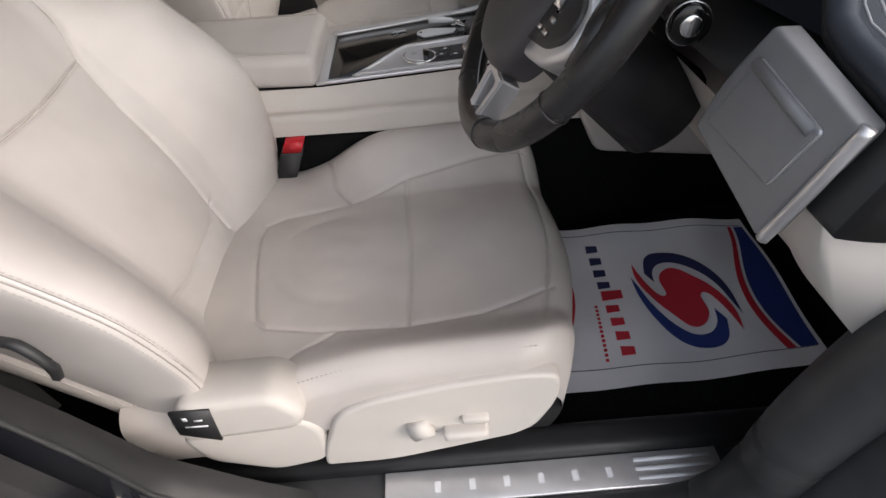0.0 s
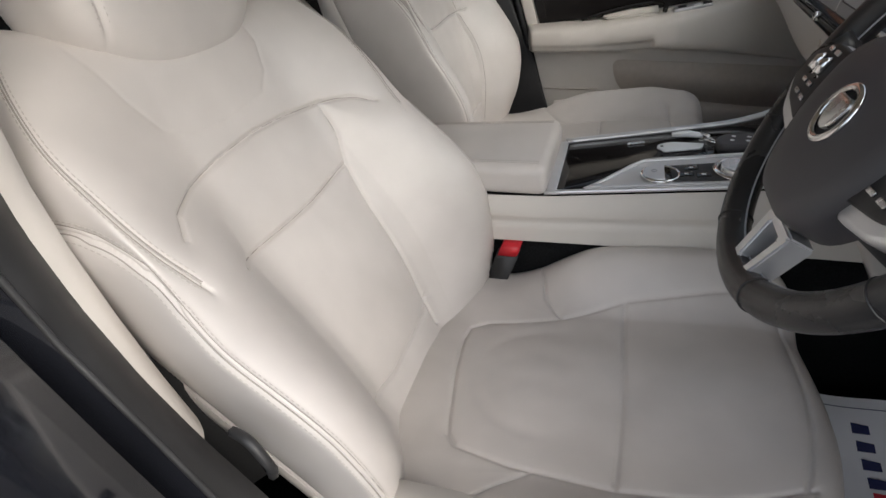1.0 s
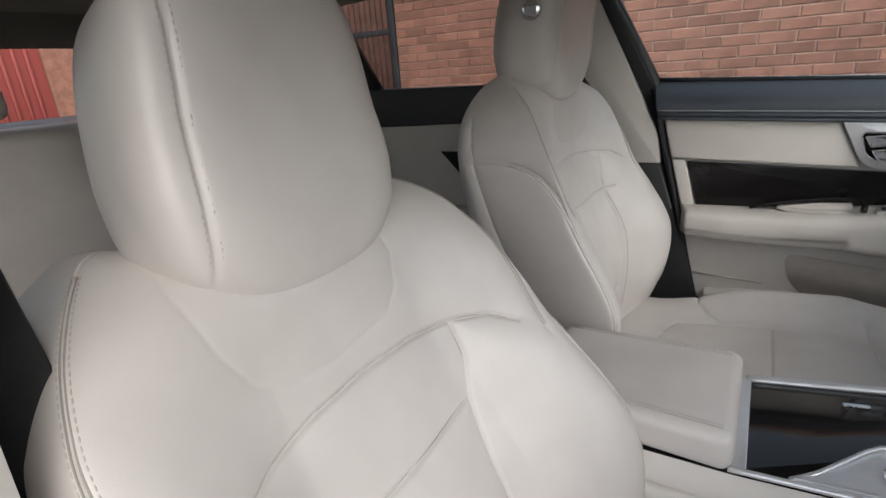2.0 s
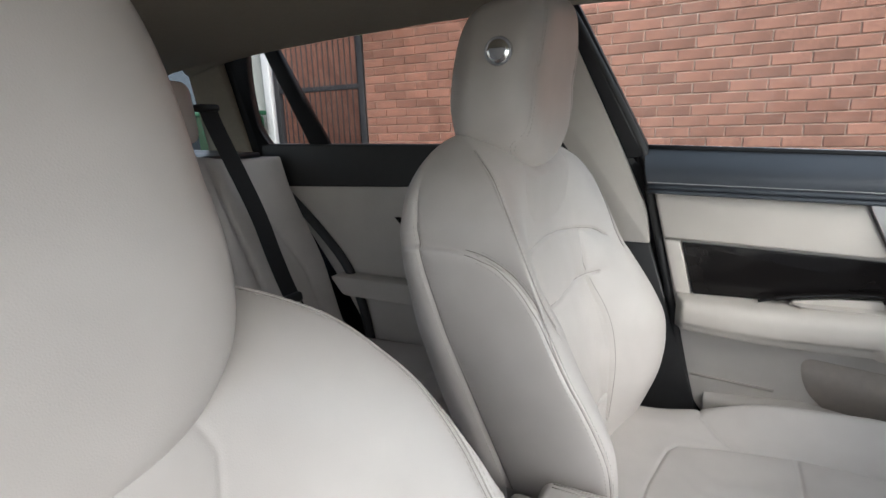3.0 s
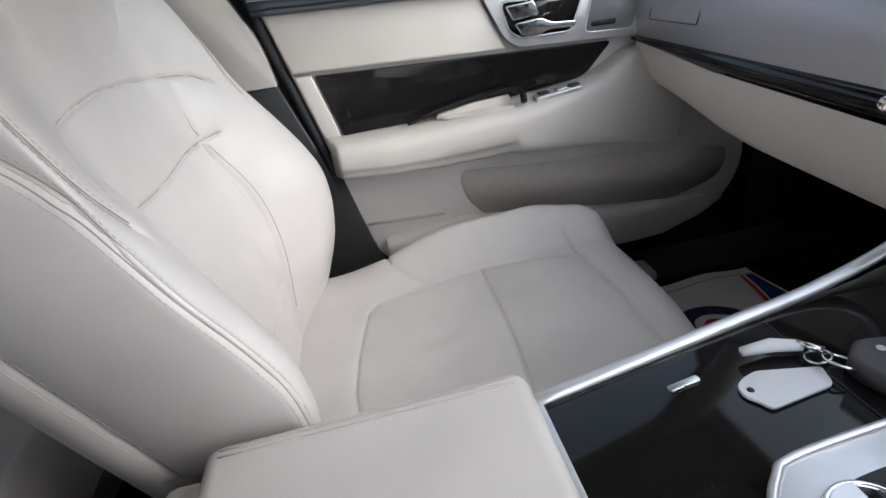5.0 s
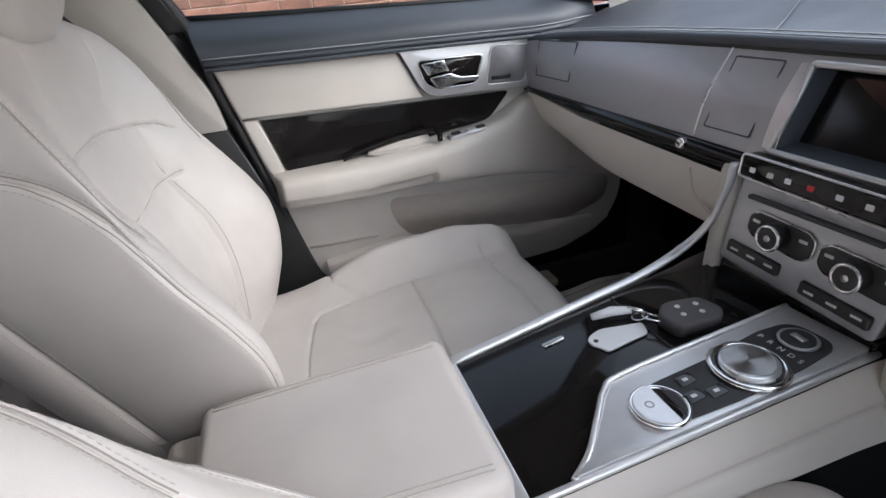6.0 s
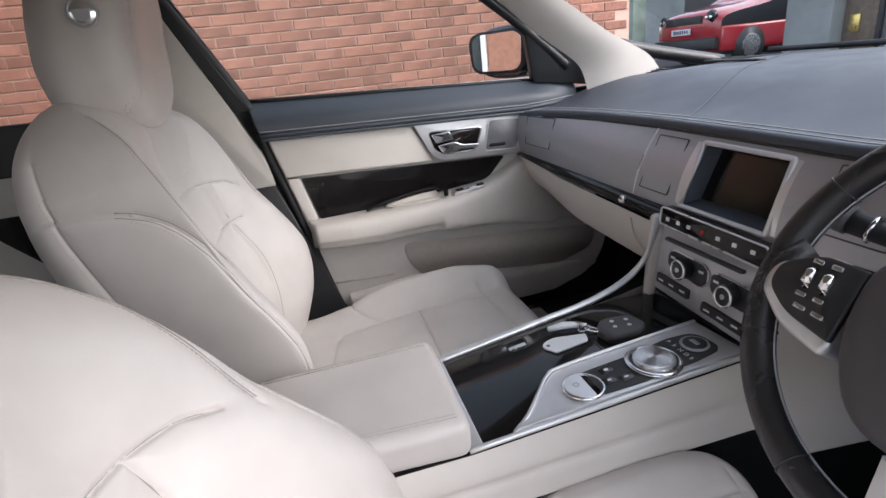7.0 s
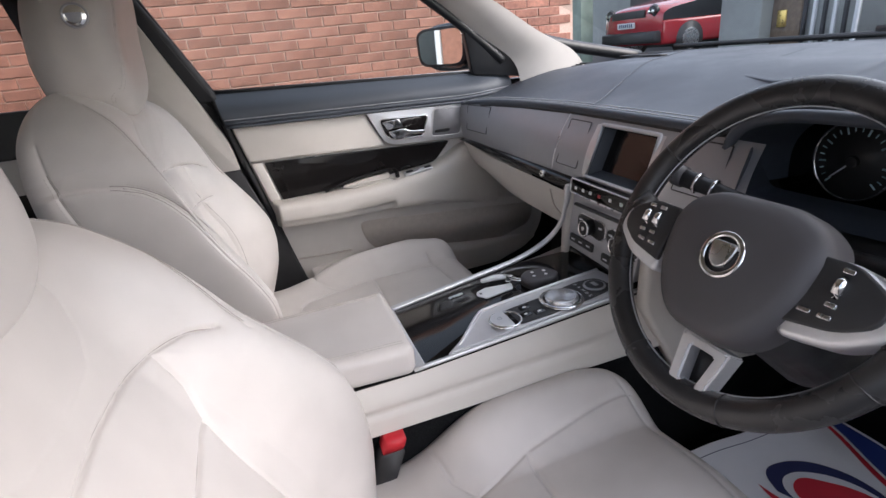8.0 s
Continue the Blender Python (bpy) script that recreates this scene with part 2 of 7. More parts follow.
def box(x0, x1, y0, y1, z0, z1, bevel=0.0, seg=2):
    bm = bmesh.new()
    bmesh.ops.create_cube(bm, size=1)
    for v in bm.verts:
        v.co = Vector(((x0 + x1) / 2 + v.co.x * (x1 - x0), (y0 + y1) / 2 + v.co.y * (y1 - y0), (z0 + z1) / 2 + v.co.z * (z1 - z0)))
    if bevel:
        bmesh.ops.bevel(bm, geom=list(bm.edges), offset=bevel, segments=seg, profile=0.5, affect="EDGES", clamp_overlap=True)
    return bm


def disc(c, axis, r, depth, n=32, bevel=0.0, r2=None):
    """A round plate or knob at c, standing depth along axis."""
    a = Vector(axis).normalized()
    s = a.orthogonal().normalized()
    u = a.cross(s)
    c = Vector(c)
    return prism([(r * math.cos(2 * math.pi * k / n), r * math.sin(2 * math.pi * k / n)) for k in range(n)],
                 lambda p, q, d: c + s * p * (1 if d == 0 or r2 is None else r2 / r) + u * q * (1 if d == 0 or r2 is None else r2 / r) + a * d, 0.0, depth, bevel)


def ring(c, axis, R, r, n=40, k=8, flat=1.0):
    a = Vector(axis).normalized()
    s = a.orthogonal().normalized()
    u = a.cross(s)
    c = Vector(c)
    return tube([c + s * R * math.cos(2 * math.pi * i / n) + u * R * math.sin(2 * math.pi * i / n) for i in range(n)], r, k, closed=True, flat=flat, up=a)


def stitches(points, r, length=0.0042, gap=0.0016, n=5):
    """A row of short stitches along points, as one mesh."""
    P = np.array([tuple(p) for p in points])
    seg = np.linalg.norm(np.diff(P, axis=0), axis=1)
    at = np.concatenate([[0], np.cumsum(seg)])
    verts, faces = [], []
    for k in range(int(at[-1] / (length + gap))):
        a0 = k * (length + gap)
        q = [Vector([np.interp(a, at, P[:, i]) for i in range(3)]) for a in (a0, a0 + length * 0.5, a0 + length)]
        d = (q[2] - q[0]).normalized()
        s = d.orthogonal().normalized()
        u = d.cross(s)
        base = len(verts)
        for p, w in zip(q, (0.45, 1.0, 0.45)):
            verts += [tuple(p + (s * math.cos(2 * math.pi * j / n) + u * math.sin(2 * math.pi * j / n)) * r * w) for j in range(n)]
        for ring_i in (0, 1):
            for j in range(n):
                b0 = base + ring_i * n
                faces.append((b0 + j, b0 + (j + 1) % n, b0 + n + (j + 1) % n, b0 + n + j))
    me = bpy.data.meshes.new("stitches")
    me.from_pydata(verts, [], faces)
    me.update()
    return me


def smooth_step(a, b, x):
    t = np.clip((x - a) / (b - a), 0, 1)
    return t * t * (3 - 2 * t)


def near(polys, A, B):
    """Distance of the places (A, B) from polylines."""
    d = np.full(A.shape, 9.0)
    for poly in polys:
        for (a0, b0), (a1, b1) in zip(poly[:-1], poly[1:]):
            da, db = a1 - a0, b1 - b0
            L = da * da + db * db + 1e-12
            t = np.clip(((A - a0) * da + (B - b0) * db) / L, 0, 1)
            d = np.minimum(d, np.hypot(A - a0 - t * da, B - b0 - t * db))
    return d


def in_xz(y):
    """Panels that lie in the door's plane: outline (x, z), depth towards the cabin."""
    return lambda a, b, d: Vector((a, y - d, b))


# ---- front seats ----
# Local seat axes: x ahead, v outwards from the car's middle, z up from the cushion's cross seam.
CUSHION_SEAMS = [
    [(0.0, -0.165), (0.002, 0.0), (0.0, 0.16)],
    [(0.178, 0.125), (0.09, 0.152), (0.0, 0.16), (-0.12, 0.15), (-0.19, 0.135), (-0.205, 0.118), (-0.212, 0.09), (-0.226, 0.01),
     (-0.234, -0.06), (-0.230, -0.095), (-0.205, -0.112), (-0.15, -0.122), (-0.09, -0.135), (0.0, -0.165), (0.10, -0.18), (0.185, -0.19)],
    [(0.170, 0.19), (0.172, 0.125), (0.182, 0.0), (0.186, -0.12), (0.178, -0.21)],
    [(-0.09, -0.135), (-0.12, -0.17), (-0.135, -0.235)],
    [(-0.09, 0.152), (-0.125, 0.18), (-0.155, 0.215), (-0.16, 0.26)],
]
CUSHION_DOUBLE = [(-0.02, 0.252), (0.08, 0.256), (0.17, 0.245)]
BACK_SEAMS = [
    [(0.205, 0.332), (0.182, 0.352), (0.134, 0.365), (0.07, 0.374), (0.0, 0.378), (-0.07, 0.374), (-0.134, 0.364), (-0.178, 0.347), (-0.205, 0.322)],
    [(0.160, 0.270), (0.138, 0.272), (0.0, 0.265), (-0.116, 0.273)],
    [(0.146, 0.363), (0.141, 0.315), (0.138, 0.272), (0.150, 0.19), (0.145, 0.10), (0.133, 0.03), (0.120, -0.02)],
    [(-0.134, 0.362), (-0.132, 0.315), (-0.116, 0.273), (-0.104, 0.20), (-0.096, 0.12), (-0.086, 0.045), (-0.080, -0.02)],
    [(-0.09, 0.030), (-0.06, 0.014), (0.06, 0.014), (0.13, 0.030)],
]
# The soft pull line of the yoke under the headrest.
BIB = [(0.140, 0.545), (0.141, 0.510), (0.132, 0.462), (0.112, 0.424), (0.08, 0.408), (0.025, 0.404), (-0.055, 0.412), (-0.080, 0.434), (-0.090, 0.47), (-0.072, 0.545)]
# Places along the backrest's cross-section: 0 its middle, CREST the bolster's edge, then the side panel and the rear.
CREST, SIDE_SEAM, ROUND, ALONG = 0.62, 0.86, 0.011, 0.6
LOWER_PIPE = [(0.622, -0.06), (0.620, 0.10), (0.620, 0.22), (0.623, 0.295), (0.634, 0.335), (0.662, 0.375), (0.710, 0.402), (0.78, 0.418), (0.86, 0.426)]
UPPER_PIPE = [(0.606, 0.56), (0.610, 0.515), (0.614, 0.48), (0.612, 0.44), (0.606, 0.40), (0.597, 0.366), (0.584, 0.335), (0.566, 0.310), (0.548, 0.288)]
SIDE_SEAMS = [[(s * ALONG, b) for s, b in LOWER_PIPE], [(s * ALONG, b) for s, b in UPPER_PIPE], [(SIDE_SEAM * ALONG, -0.1), (SIDE_SEAM * ALONG, 0.50)]]
PROUD = LOWER_PIPE[3:]
BACK_B = [-0.12, -0.08, -0.04, 0.02, 0.08, 0.135, 0.19, 0.24, 0.29, 0.325, 0.38, 0.44, 0.49, 0.54, 0.60]
BACK_W = [0.215, 0.226, 0.236, 0.250, 0.262, 0.268, 0.269, 0.268, 0.262, 0.257, 0.253, 0.244, 0.222, 0.186, 0.150]
BACK_N = [0.0, 0.025, 0.055, 0.092, 0.114, 0.121, 0.107, 0.088, 0.070, 0.060, 0.050, 0.037, 0.019, -0.012, -0.035]


def edge_roll(t, r):
    """Rounding over an edge of radius r: how far out and how far down after the length t."""
    a = np.clip(t / r, 0, math.pi / 2)
    return r * np.sin(a), r * (1 - np.cos(a)) + np.maximum(t - r * math.pi / 2, 0)


def seam_relief(d, depth, width, puff, reach):
    return -depth * np.exp(-(d / width) ** 2) - puff * np.exp(-d / reach)


def cushion_top(x, v, worn):
    """Height of the cushion's face."""
    av = np.abs(v)
    hump = np.where(v < 0, smooth_step(-0.19, 0.0, x) * (1 - 0.65 * smooth_step(0.04, 0.23, x)), smooth_step(-0.27, -0.02, x) * (1 - 0.25 * smooth_step(0.10, 0.24, x)))
    if worn:
        hump = np.where(v < 0, smooth_step(-0.21, -0.02, x) * (1 - 0.30 * smooth_step(0.06, 0.25, x)), hump)
    z = np.where(v < 0, 0.070 if worn else 0.084, 0.056) * hump * smooth_step(np.where(v < 0, 0.135, 0.155), np.where(v < 0, 0.225, 0.240), av) + 0.012 * smooth_step(-0.1, -0.3, x) * smooth_step(0.1, 0.2, av)
    z = z + 0.07 * x - 0.008 * np.exp(-((x + 0.1) / 0.12) ** 2) * (1 - smooth_step(0.08, 0.16, av)) - 0.018 * smooth_step(0.0, 0.16, -v)
    z = z + seam_relief(near(CUSHION_SEAMS, x, v), 0.0030, 0.0024, 0.0045, 0.014)
    w = np.exp(-((x + 0.10) / 0.06) ** 2 - ((v + 0.0) / 0.07) ** 2)
    z = z + (0.0006 if worn else 0.0019) * w * np.sin((x * 0.35 + v * 0.95) * 120 + 2.4 * np.sin(x * 38))
    if worn:
        arc = np.exp(-(np.abs(np.hypot((x + 0.09) / 0.105, v / 0.10) - 1) / 0.10) ** 2) * smooth_step(-0.06, -0.12, x)
        z = z - 0.0016 * arc
    return z


def cushion_sheet(to_world, flip, worn, reach):
    U, X = np.meshgrid(np.linspace(-1, 1, 350), np.linspace(0, 1, 320), indexing="ij")
    s = np.abs(U) * 0.345
    ov, dv = edge_roll(np.maximum(s - 0.228, 0), 0.030)
    v = np.sign(U) * (np.minimum(s, 0.228) + ov)
    t = X * (reach + 0.185)
    of, df = edge_roll(np.maximum(t - reach, 0), 0.05)
    x = -0.335 + np.minimum(t, reach) + of
    z = cushion_top(x, v, worn)
    z = z - np.minimum(dv + df, 0.155)
    v = v + np.sign(U) * 0.005 * np.sin(np.clip(dv / 0.12, 0, 1) * math.pi) 
    v = v * (1 - 0.10 * smooth_step(0.12, 0.26, x))
    x = x - 0.030 * np.clip(np.abs(v) / 0.26, 0, 1) ** 4 * smooth_step(0.10, 0.22, x)
    if worn:
        x = x + 0.030 * smooth_step(0.225, 0.02, v) * smooth_step(-0.05, 0.16, x)
    return sheet(to_world(x, v, z), flip=flip)


def soft_interp(b, xs, ys):
    """A table read with its corners rounded off."""
    return sum(np.interp(b + o, xs, ys) for o in (-0.018, -0.012, -0.006, 0, 0.006, 0.012, 0.018)) / 7


def back_section(s, b, sign, seams, broad=0.0):
    """The backrest's cross-section at the height b: how far out and how far ahead at s along it."""
    W, hb = soft_interp(b, BACK_B, BACK_W), soft_interp(b, BACK_B, BACK_N)
    hb = hb * np.where(sign < 0, 1 - 0.08 * smooth_step(0.36, 0.24, b), 1.0)
    W = W + np.where(sign < 0, 0.0, 0.010 * smooth_step(0.34, 0.24, b) + 0.2 * broad * smooth_step(0.38, 0.48, b))
    mid = 0.010 * np.exp(-((b - 0.12) / 0.1) ** 2) + 0.012 * smooth_step(0.40, 0.50, b)

    def face(s):
        q = np.minimum(s / CREST, 1)
        return q * W, plump * np.sin(math.pi * np.clip((q - 0.50) / 0.48, 0, 1)) + mid * (1 - smooth_step(0.3, 0.95, q)) + hb * (0.7 * smooth_step(0.34, 1.0, q) + 0.3 * np.sin(np.clip((q - 0.40) / 0.60, 0, 1) ** 1.3 * math.pi / 2))
    plump = 0.013 * smooth_step(-0.06, 0.06, b) * (1 - smooth_step(0.28, 0.36, b))
    side_v = np.minimum(0.236, W - 0.004) + np.where(sign < 0, 0.0, broad * smooth_step(0.30, 0.42, b))
    side_n = np.minimum(soft_interp(b, [-0.1, 0, 0.1, 0.2, 0.3, 0.4, 0.5], [-0.01, -0.028, -0.05, -0.072, -0.094, -0.106, -0.106]), hb - 0.06)
    rear_n = soft_interp(b, [0, 0.1, 0.2, 0.3, 0.4, 0.5], [-0.115, -0.138, -0.160, -0.172, -0.170, -0.15])

    def side(s):
        g = np.clip((s - CREST) / (SIDE_SEAM - CREST), 0, 1)
        r = np.clip((s - SIDE_SEAM) / (1 - SIDE_SEAM), 0, 1)
        v = W + (side_v - W) * g + 0.004 * np.sin(g * math.pi) + (-0.070 * r ** 2.0)
        n = hb + (side_n - hb) * g + (rear_n - side_n) * np.sin(r * math.pi / 2)
        return v, n
    fv, fn = face(s)
    sv, sn = side(s)
    v, n = np.where(s < CREST, fv, sv), np.where(s < CREST, fn, sn)
    u = np.clip((s - CREST + ROUND) / (2 * ROUND), 0, 1)
    av, an = face(np.full_like(s, CREST - ROUND))
    bv, bn = side(np.full_like(s, CREST + ROUND))
    zone = np.abs(s - CREST) < ROUND
    v = np.where(zone, (1 - u) ** 2 * av + 2 * u * (1 - u) * W + u * u * bv, v)
    n = np.where(zone, (1 - u) ** 2 * an + 2 * u * (1 - u) * hb + u * u * bn, n)
    rel = seam_relief(np.where(s < 0.60, near(seams, sign * v, b), 9.0), 0.0048, 0.0022, 0.0056, 0.014)
    rel = rel + seam_relief(np.where(s < 0.60, near([BIB], sign * v, b), 9.0), 0.0005, 0.0030, 0.0016, 0.020)
    rel = rel + seam_relief(near(SIDE_SEAMS, s * ALONG, b), 0.0018, 0.0022, 0.0036, 0.009)
    edge_b = np.interp(s, [p[0] for p in PROUD], [p[1] for p in PROUD])
    rel = rel + 0.0065 * smooth_step(0.004, -0.004, b - edge_b) * smooth_step(0.60, 0.64, s) * smooth_step(0.94, 0.88, s)
    out = smooth_step(CREST - ROUND, CREST + ROUND, s)
    return v + rel * out, n + rel * (1 - out)


def back_shape(s, t, sign, seams, broad=0.0):
    """Place (v, b, n) on the backrest; t runs up to 1 and then over the rounded top to 2."""
    b = -0.11 + 0.60 * np.minimum(t, 1)
    a = np.clip(t - 1, 0, 1) * math.pi / 2
    b = b + 0.078 * np.sin(a)
    v, n = back_section(s, b, sign, seams, broad)
    c = np.cos(a)
    n = -0.070 + (n + 0.070) * c
    v = v * (1 - 0.28 * (1 - c))
    dip = 1 - smooth_step(0.03, 0.13, v)
    horn = (0.016 if broad else -0.002) * smooth_step(0.11, 0.17, v) * smooth_step(0.46, 0.55, b)
    return sign * v, b - 0.034 * dip * smooth_step(0.44, 0.56, b) + horn, n


def back_sheet(to_world, flip, seams, broad):
    A, T = np.meshgrid(np.linspace(-1, 1, 600), np.concatenate([np.linspace(0, 1, 370), np.linspace(1, 2, 50)[1:]]), indexing="ij")
    return sheet(to_world(*back_shape(np.abs(A), T, np.where(A < 0, -1.0, 1.0), seams, broad)), flip=flip)


HEAD_SEAM = [(0.110, 0.50), (0.103, 0.58), (0.094, 0.66), (0.082, 0.76)]
HEAD_TILT = 0.30


def headrest_sheet(to_world, flip, both):
    th, ph = np.meshgrid(np.linspace(0, 2 * math.pi, 200, endpoint=False), np.linspace(-math.pi / 2, math.pi / 2, 110), indexing="ij")

    def pw(c, e):
        return np.sign(c) * np.abs(c) ** e
    cb = pw(np.cos(ph), 0.38)
    v = pw(np.cos(th), 0.44) * cb
    n = pw(np.sin(th), 0.60) * cb
    h = pw(np.sin(ph), 0.62)
    half = 0.125 + 0.016 * smooth_step(0.9, -0.5, h) - 0.010 * smooth_step(-0.75, -1.0, h)
    if both:
        half = half + 0.006 * (1 - smooth_step(0.2, 0.9, np.abs(h))) - 0.030 * smooth_step(-0.45, -1.0, h) ** 2
    v = v * half * (1 - 0.16 * smooth_step(0.0, -1.0, n))
    b = 0.633 + 0.109 * h if both else 0.622 + 0.120 * h
    mid = 1 - (v / 0.14) ** 2
    b = b - 0.030 * mid * smooth_step(-0.1, -1.0, h) + 0.006 * mid * smooth_step(0.2, 1, h)
    depth_f = 0.078 + 0.014 * h
    n = np.where(n > 0, n * depth_f, n * 0.072) - 0.020
    n += 0.008 * (v / 0.12) ** 2 * (n > 0.0)
    sd = near([HEAD_SEAM, [(-a, c) for a, c in HEAD_SEAM]], v, b)
    front = smooth_step(-0.02, 0.02, n)
    n += seam_relief(sd, 0.0030, 0.0024, 0.003, 0.010) * front * np.where((v > 0) | both, 1.0, 0.0)
    P = to_world(v, b, n + HEAD_TILT * np.maximum(b - 0.62, 0) + 0.10 * np.minimum(b - 0.62, 0))
    return sheet(P, close_u=True, flip=flip)


def build_seat(name_label, origin, side, hinge, recline, worn):
    ox, oy, oz = origin
    low = 0.0 if worn else 0.075
    broad = 0.028 if worn else 0.0
    seams = [p for k, p in enumerate(BACK_SEAMS) if k != (2 if worn else 3)]
    seat = thing("front_seat", name_label, "car seat", (ox, oy, 0.30), "front seats")

    def cush(x, v, z):
        return np.stack([ox + x, oy + side * v, oz + z], -1)
    sb, cb = math.sin(radians(recline)), math.cos(radians(recline))
    hx, hz = ox + hinge[0], oz + hinge[1]

    def back(v, b, n):
        return np.stack([hx - sb * b + cb * n, oy + side * v, hz + cb * b + sb * n], -1)

    def bp(v, b, n):
        return Vector((hx - sb * b + cb * n, oy + side * v, hz + cb * b + sb * n))
    flip = side < 0
    link_mesh("seat_cushion", cushion_sheet(cush, flip, worn, 0.498 if worn else 0.545), LEATHER_WORN if worn else LEATHER, seat)
    link_mesh("backrest", back_sheet(back, flip, seams, broad), LEATHER, seat)
    grab = []

    def back_kept(v, b, n):
        grab.append((v.ravel(), b.ravel(), n.ravel()))
        return back(v, b, n)
    head = link_mesh("headrest", headrest_sheet(back_kept, not flip, not worn), LEATHER, seat)
    # rear shell of the backrest
    bm = prism(rounded([(-0.14, -0.05), (0.14, -0.05), (0.158, 0.15), (0.14, 0.38), (0.10, 0.45), (-0.10, 0.45), (-0.14, 0.38), (-0.158, 0.15)], 0.05),
               lambda a, b, d: bp(a, b, -0.12 - d), 0.0, 0.052, 0.02)
    part("rear_shell", bm, LEATHER_TRIM, seat)
    # headrest posts
    for v in (-0.06, 0.06):
        part("headrest_post", tube([bp(v, 0.46, -0.045), bp(v, 0.56, -0.04)], 0.007), CHROME, seat, "chrome post")
    # seat base with its side trims and tracks
    base = prism(rounded([(-0.30, -0.215), (0.10, -0.215), (0.17, -0.19), (0.20, -0.10), (0.16, -0.055), (-0.33, -0.075)], 0.03),
                 lambda a, b, d: Vector((ox + a, oy - 0.235 + d, oz + b)), 0.0, 0.47, 0.01)
    part("seat_base", base, BLACK_PLASTIC, seat)
    trim = prism(rounded([(-0.262, 0.004), (-0.240, 0.040), (-0.140, 0.044), (-0.112, 0.005), (-0.125, -0.022), (-0.255, -0.034)], 0.014),
                 lambda a, b, d: Vector((ox + a, oy + side * (0.225 + d), oz + b - low)), 0.0, 0.056, 0.014, 3)
    cover = part("hinge_cover", trim, PLASTIC_CREAM, seat, "cream plastic hinge cover")
    if worn:
        part("airbag_label", prism([(-0.248, 0.036), (-0.206, 0.036), (-0.212, -0.028), (-0.252, -0.008)], lambda a, b, d: Vector((ox + a, oy + side * (0.280 + d), oz + b)), 0, 0.003), BLACK_PLASTIC, cover, "black label with pale print")
        for k, (a0, a1, b0) in enumerate([(-0.238, -0.233, 0.020), (-0.227, -0.218, 0.018), (-0.240, -0.216, 0.006)]):
            part("label_bar", box(ox + a0, ox + a1, *sorted((oy + side * 0.2832, oy + side * 0.2838)), oz + b0, oz + b0 + (0.006 if k == 0 else 0.0025)), WHITE_PRINT, cover)
    skirt = prism(rounded([(-0.275, -0.050), (-0.24, -0.038), (-0.125, -0.026), (-0.105, -0.06), (-0.110, -0.13), (-0.18, -0.150), (-0.26, -0.11)], 0.02),
                  lambda a, b, d: Vector((ox + a, oy + side * (0.215 + d), oz + b)), 0.0, 0.052, 0.015, 3)
    part("hinge_skirt", skirt, PLASTIC_CREAM, seat, "cream plastic lower cover")
    panel = prism(rounded([(-0.118, -0.140), (-0.113, -0.100), (-0.085, -0.018), (-0.047, 0.003), (0.048, 0.026), (0.125, 0.034), (0.168, 0.030), (0.172, -0.02), (0.150, -0.080), (0.125, -0.098), (-0.03, -0.140)],
                          [0.01, 0.03, 0.03, 0.03, 0.05, 0.03, 0.02, 0.03, 0.03, 0.01, 0.03], 6),
                  lambda a, b, d: Vector((ox + a, oy + side * (0.222 + d), oz + b)), 0.0, 0.048, 0.016, 4)
    sw = part("side_panel", panel, PLASTIC_CREAM, seat, "cream side panel with seat switches")
    part("recline_switch", tube([(ox + 0.000, oy + side * 0.272, oz - 0.062), (ox + 0.022, oy + side * 0.274, oz - 0.052)], [0.017, 0.013], 14, up=(0, 1, 0), flat=0.7), PLASTIC_CREAM, sw)
    part("slide_switch", box(ox + 0.036, ox + 0.090, *sorted((oy + side * 0.264, oy + side * 0.286)), oz - 0.074, oz - 0.058, 0.005), PLASTIC_CREAM, sw)
    part("lumbar_switch", box(ox + 0.058, ox + 0.090, *sorted((oy + side * 0.264, oy + side * 0.278)), oz - 0.048, oz - 0.037, 0.003), PLASTIC_CREAM, sw)
    # stitched edges, a thread on either side of a seam
    def sewn(line, off, lo, hi, sg, name="seam_stitching", r=0.0009, material=THREAD):
        P = [Vector((s * ALONG, b)) for s, b in spline(line, 8) if lo <= b <= hi]
        row = []
        for k in range(len(P)):
            d = (P[min(k + 1, len(P) - 1)] - P[max(k - 1, 0)]).normalized()
            q = P[k] + Vector((-d.y, d.x)) * off
            up_t = (q.y + 0.11) / 0.60 if q.y < 0.49 else 1 + math.asin(min(1.0, (q.y - 0.49) / 0.078)) * 2 / math.pi
            v, b, n = back_shape(np.array([q.x / ALONG]), np.array([up_t]), float(sg), seams, broad)
            row.append(bp(float(v[0]), float(b[0]), float(n[0])))
        if name == "pipe_and_crease":
            part(name, tube(row, r, 6), material, seat)
        else:
            link_mesh(name, stitches(row, r), material, seat)
    for line in seams[:3]:
        row = []
        for v, b in spline(line, 6):
            w = float(soft_interp(np.array(b), BACK_B, BACK_W))
            s = min(abs(v) / w * CREST, 0.599)
            q = back_shape(np.array([s]), np.array([(b + 0.11) / 0.60]), 1.0 if v >= 0 else -1.0, seams, broad)
            if b < 0.49:
                row.append(bp(float(q[0][0]), float(q[1][0]), float(q[2][0]) - 0.0004))
        # dark thin rod in the groove, painting the crease's shade
        part("crease_shade", tube(row, 0.0008, 5), SEAM_SHADE, seat)
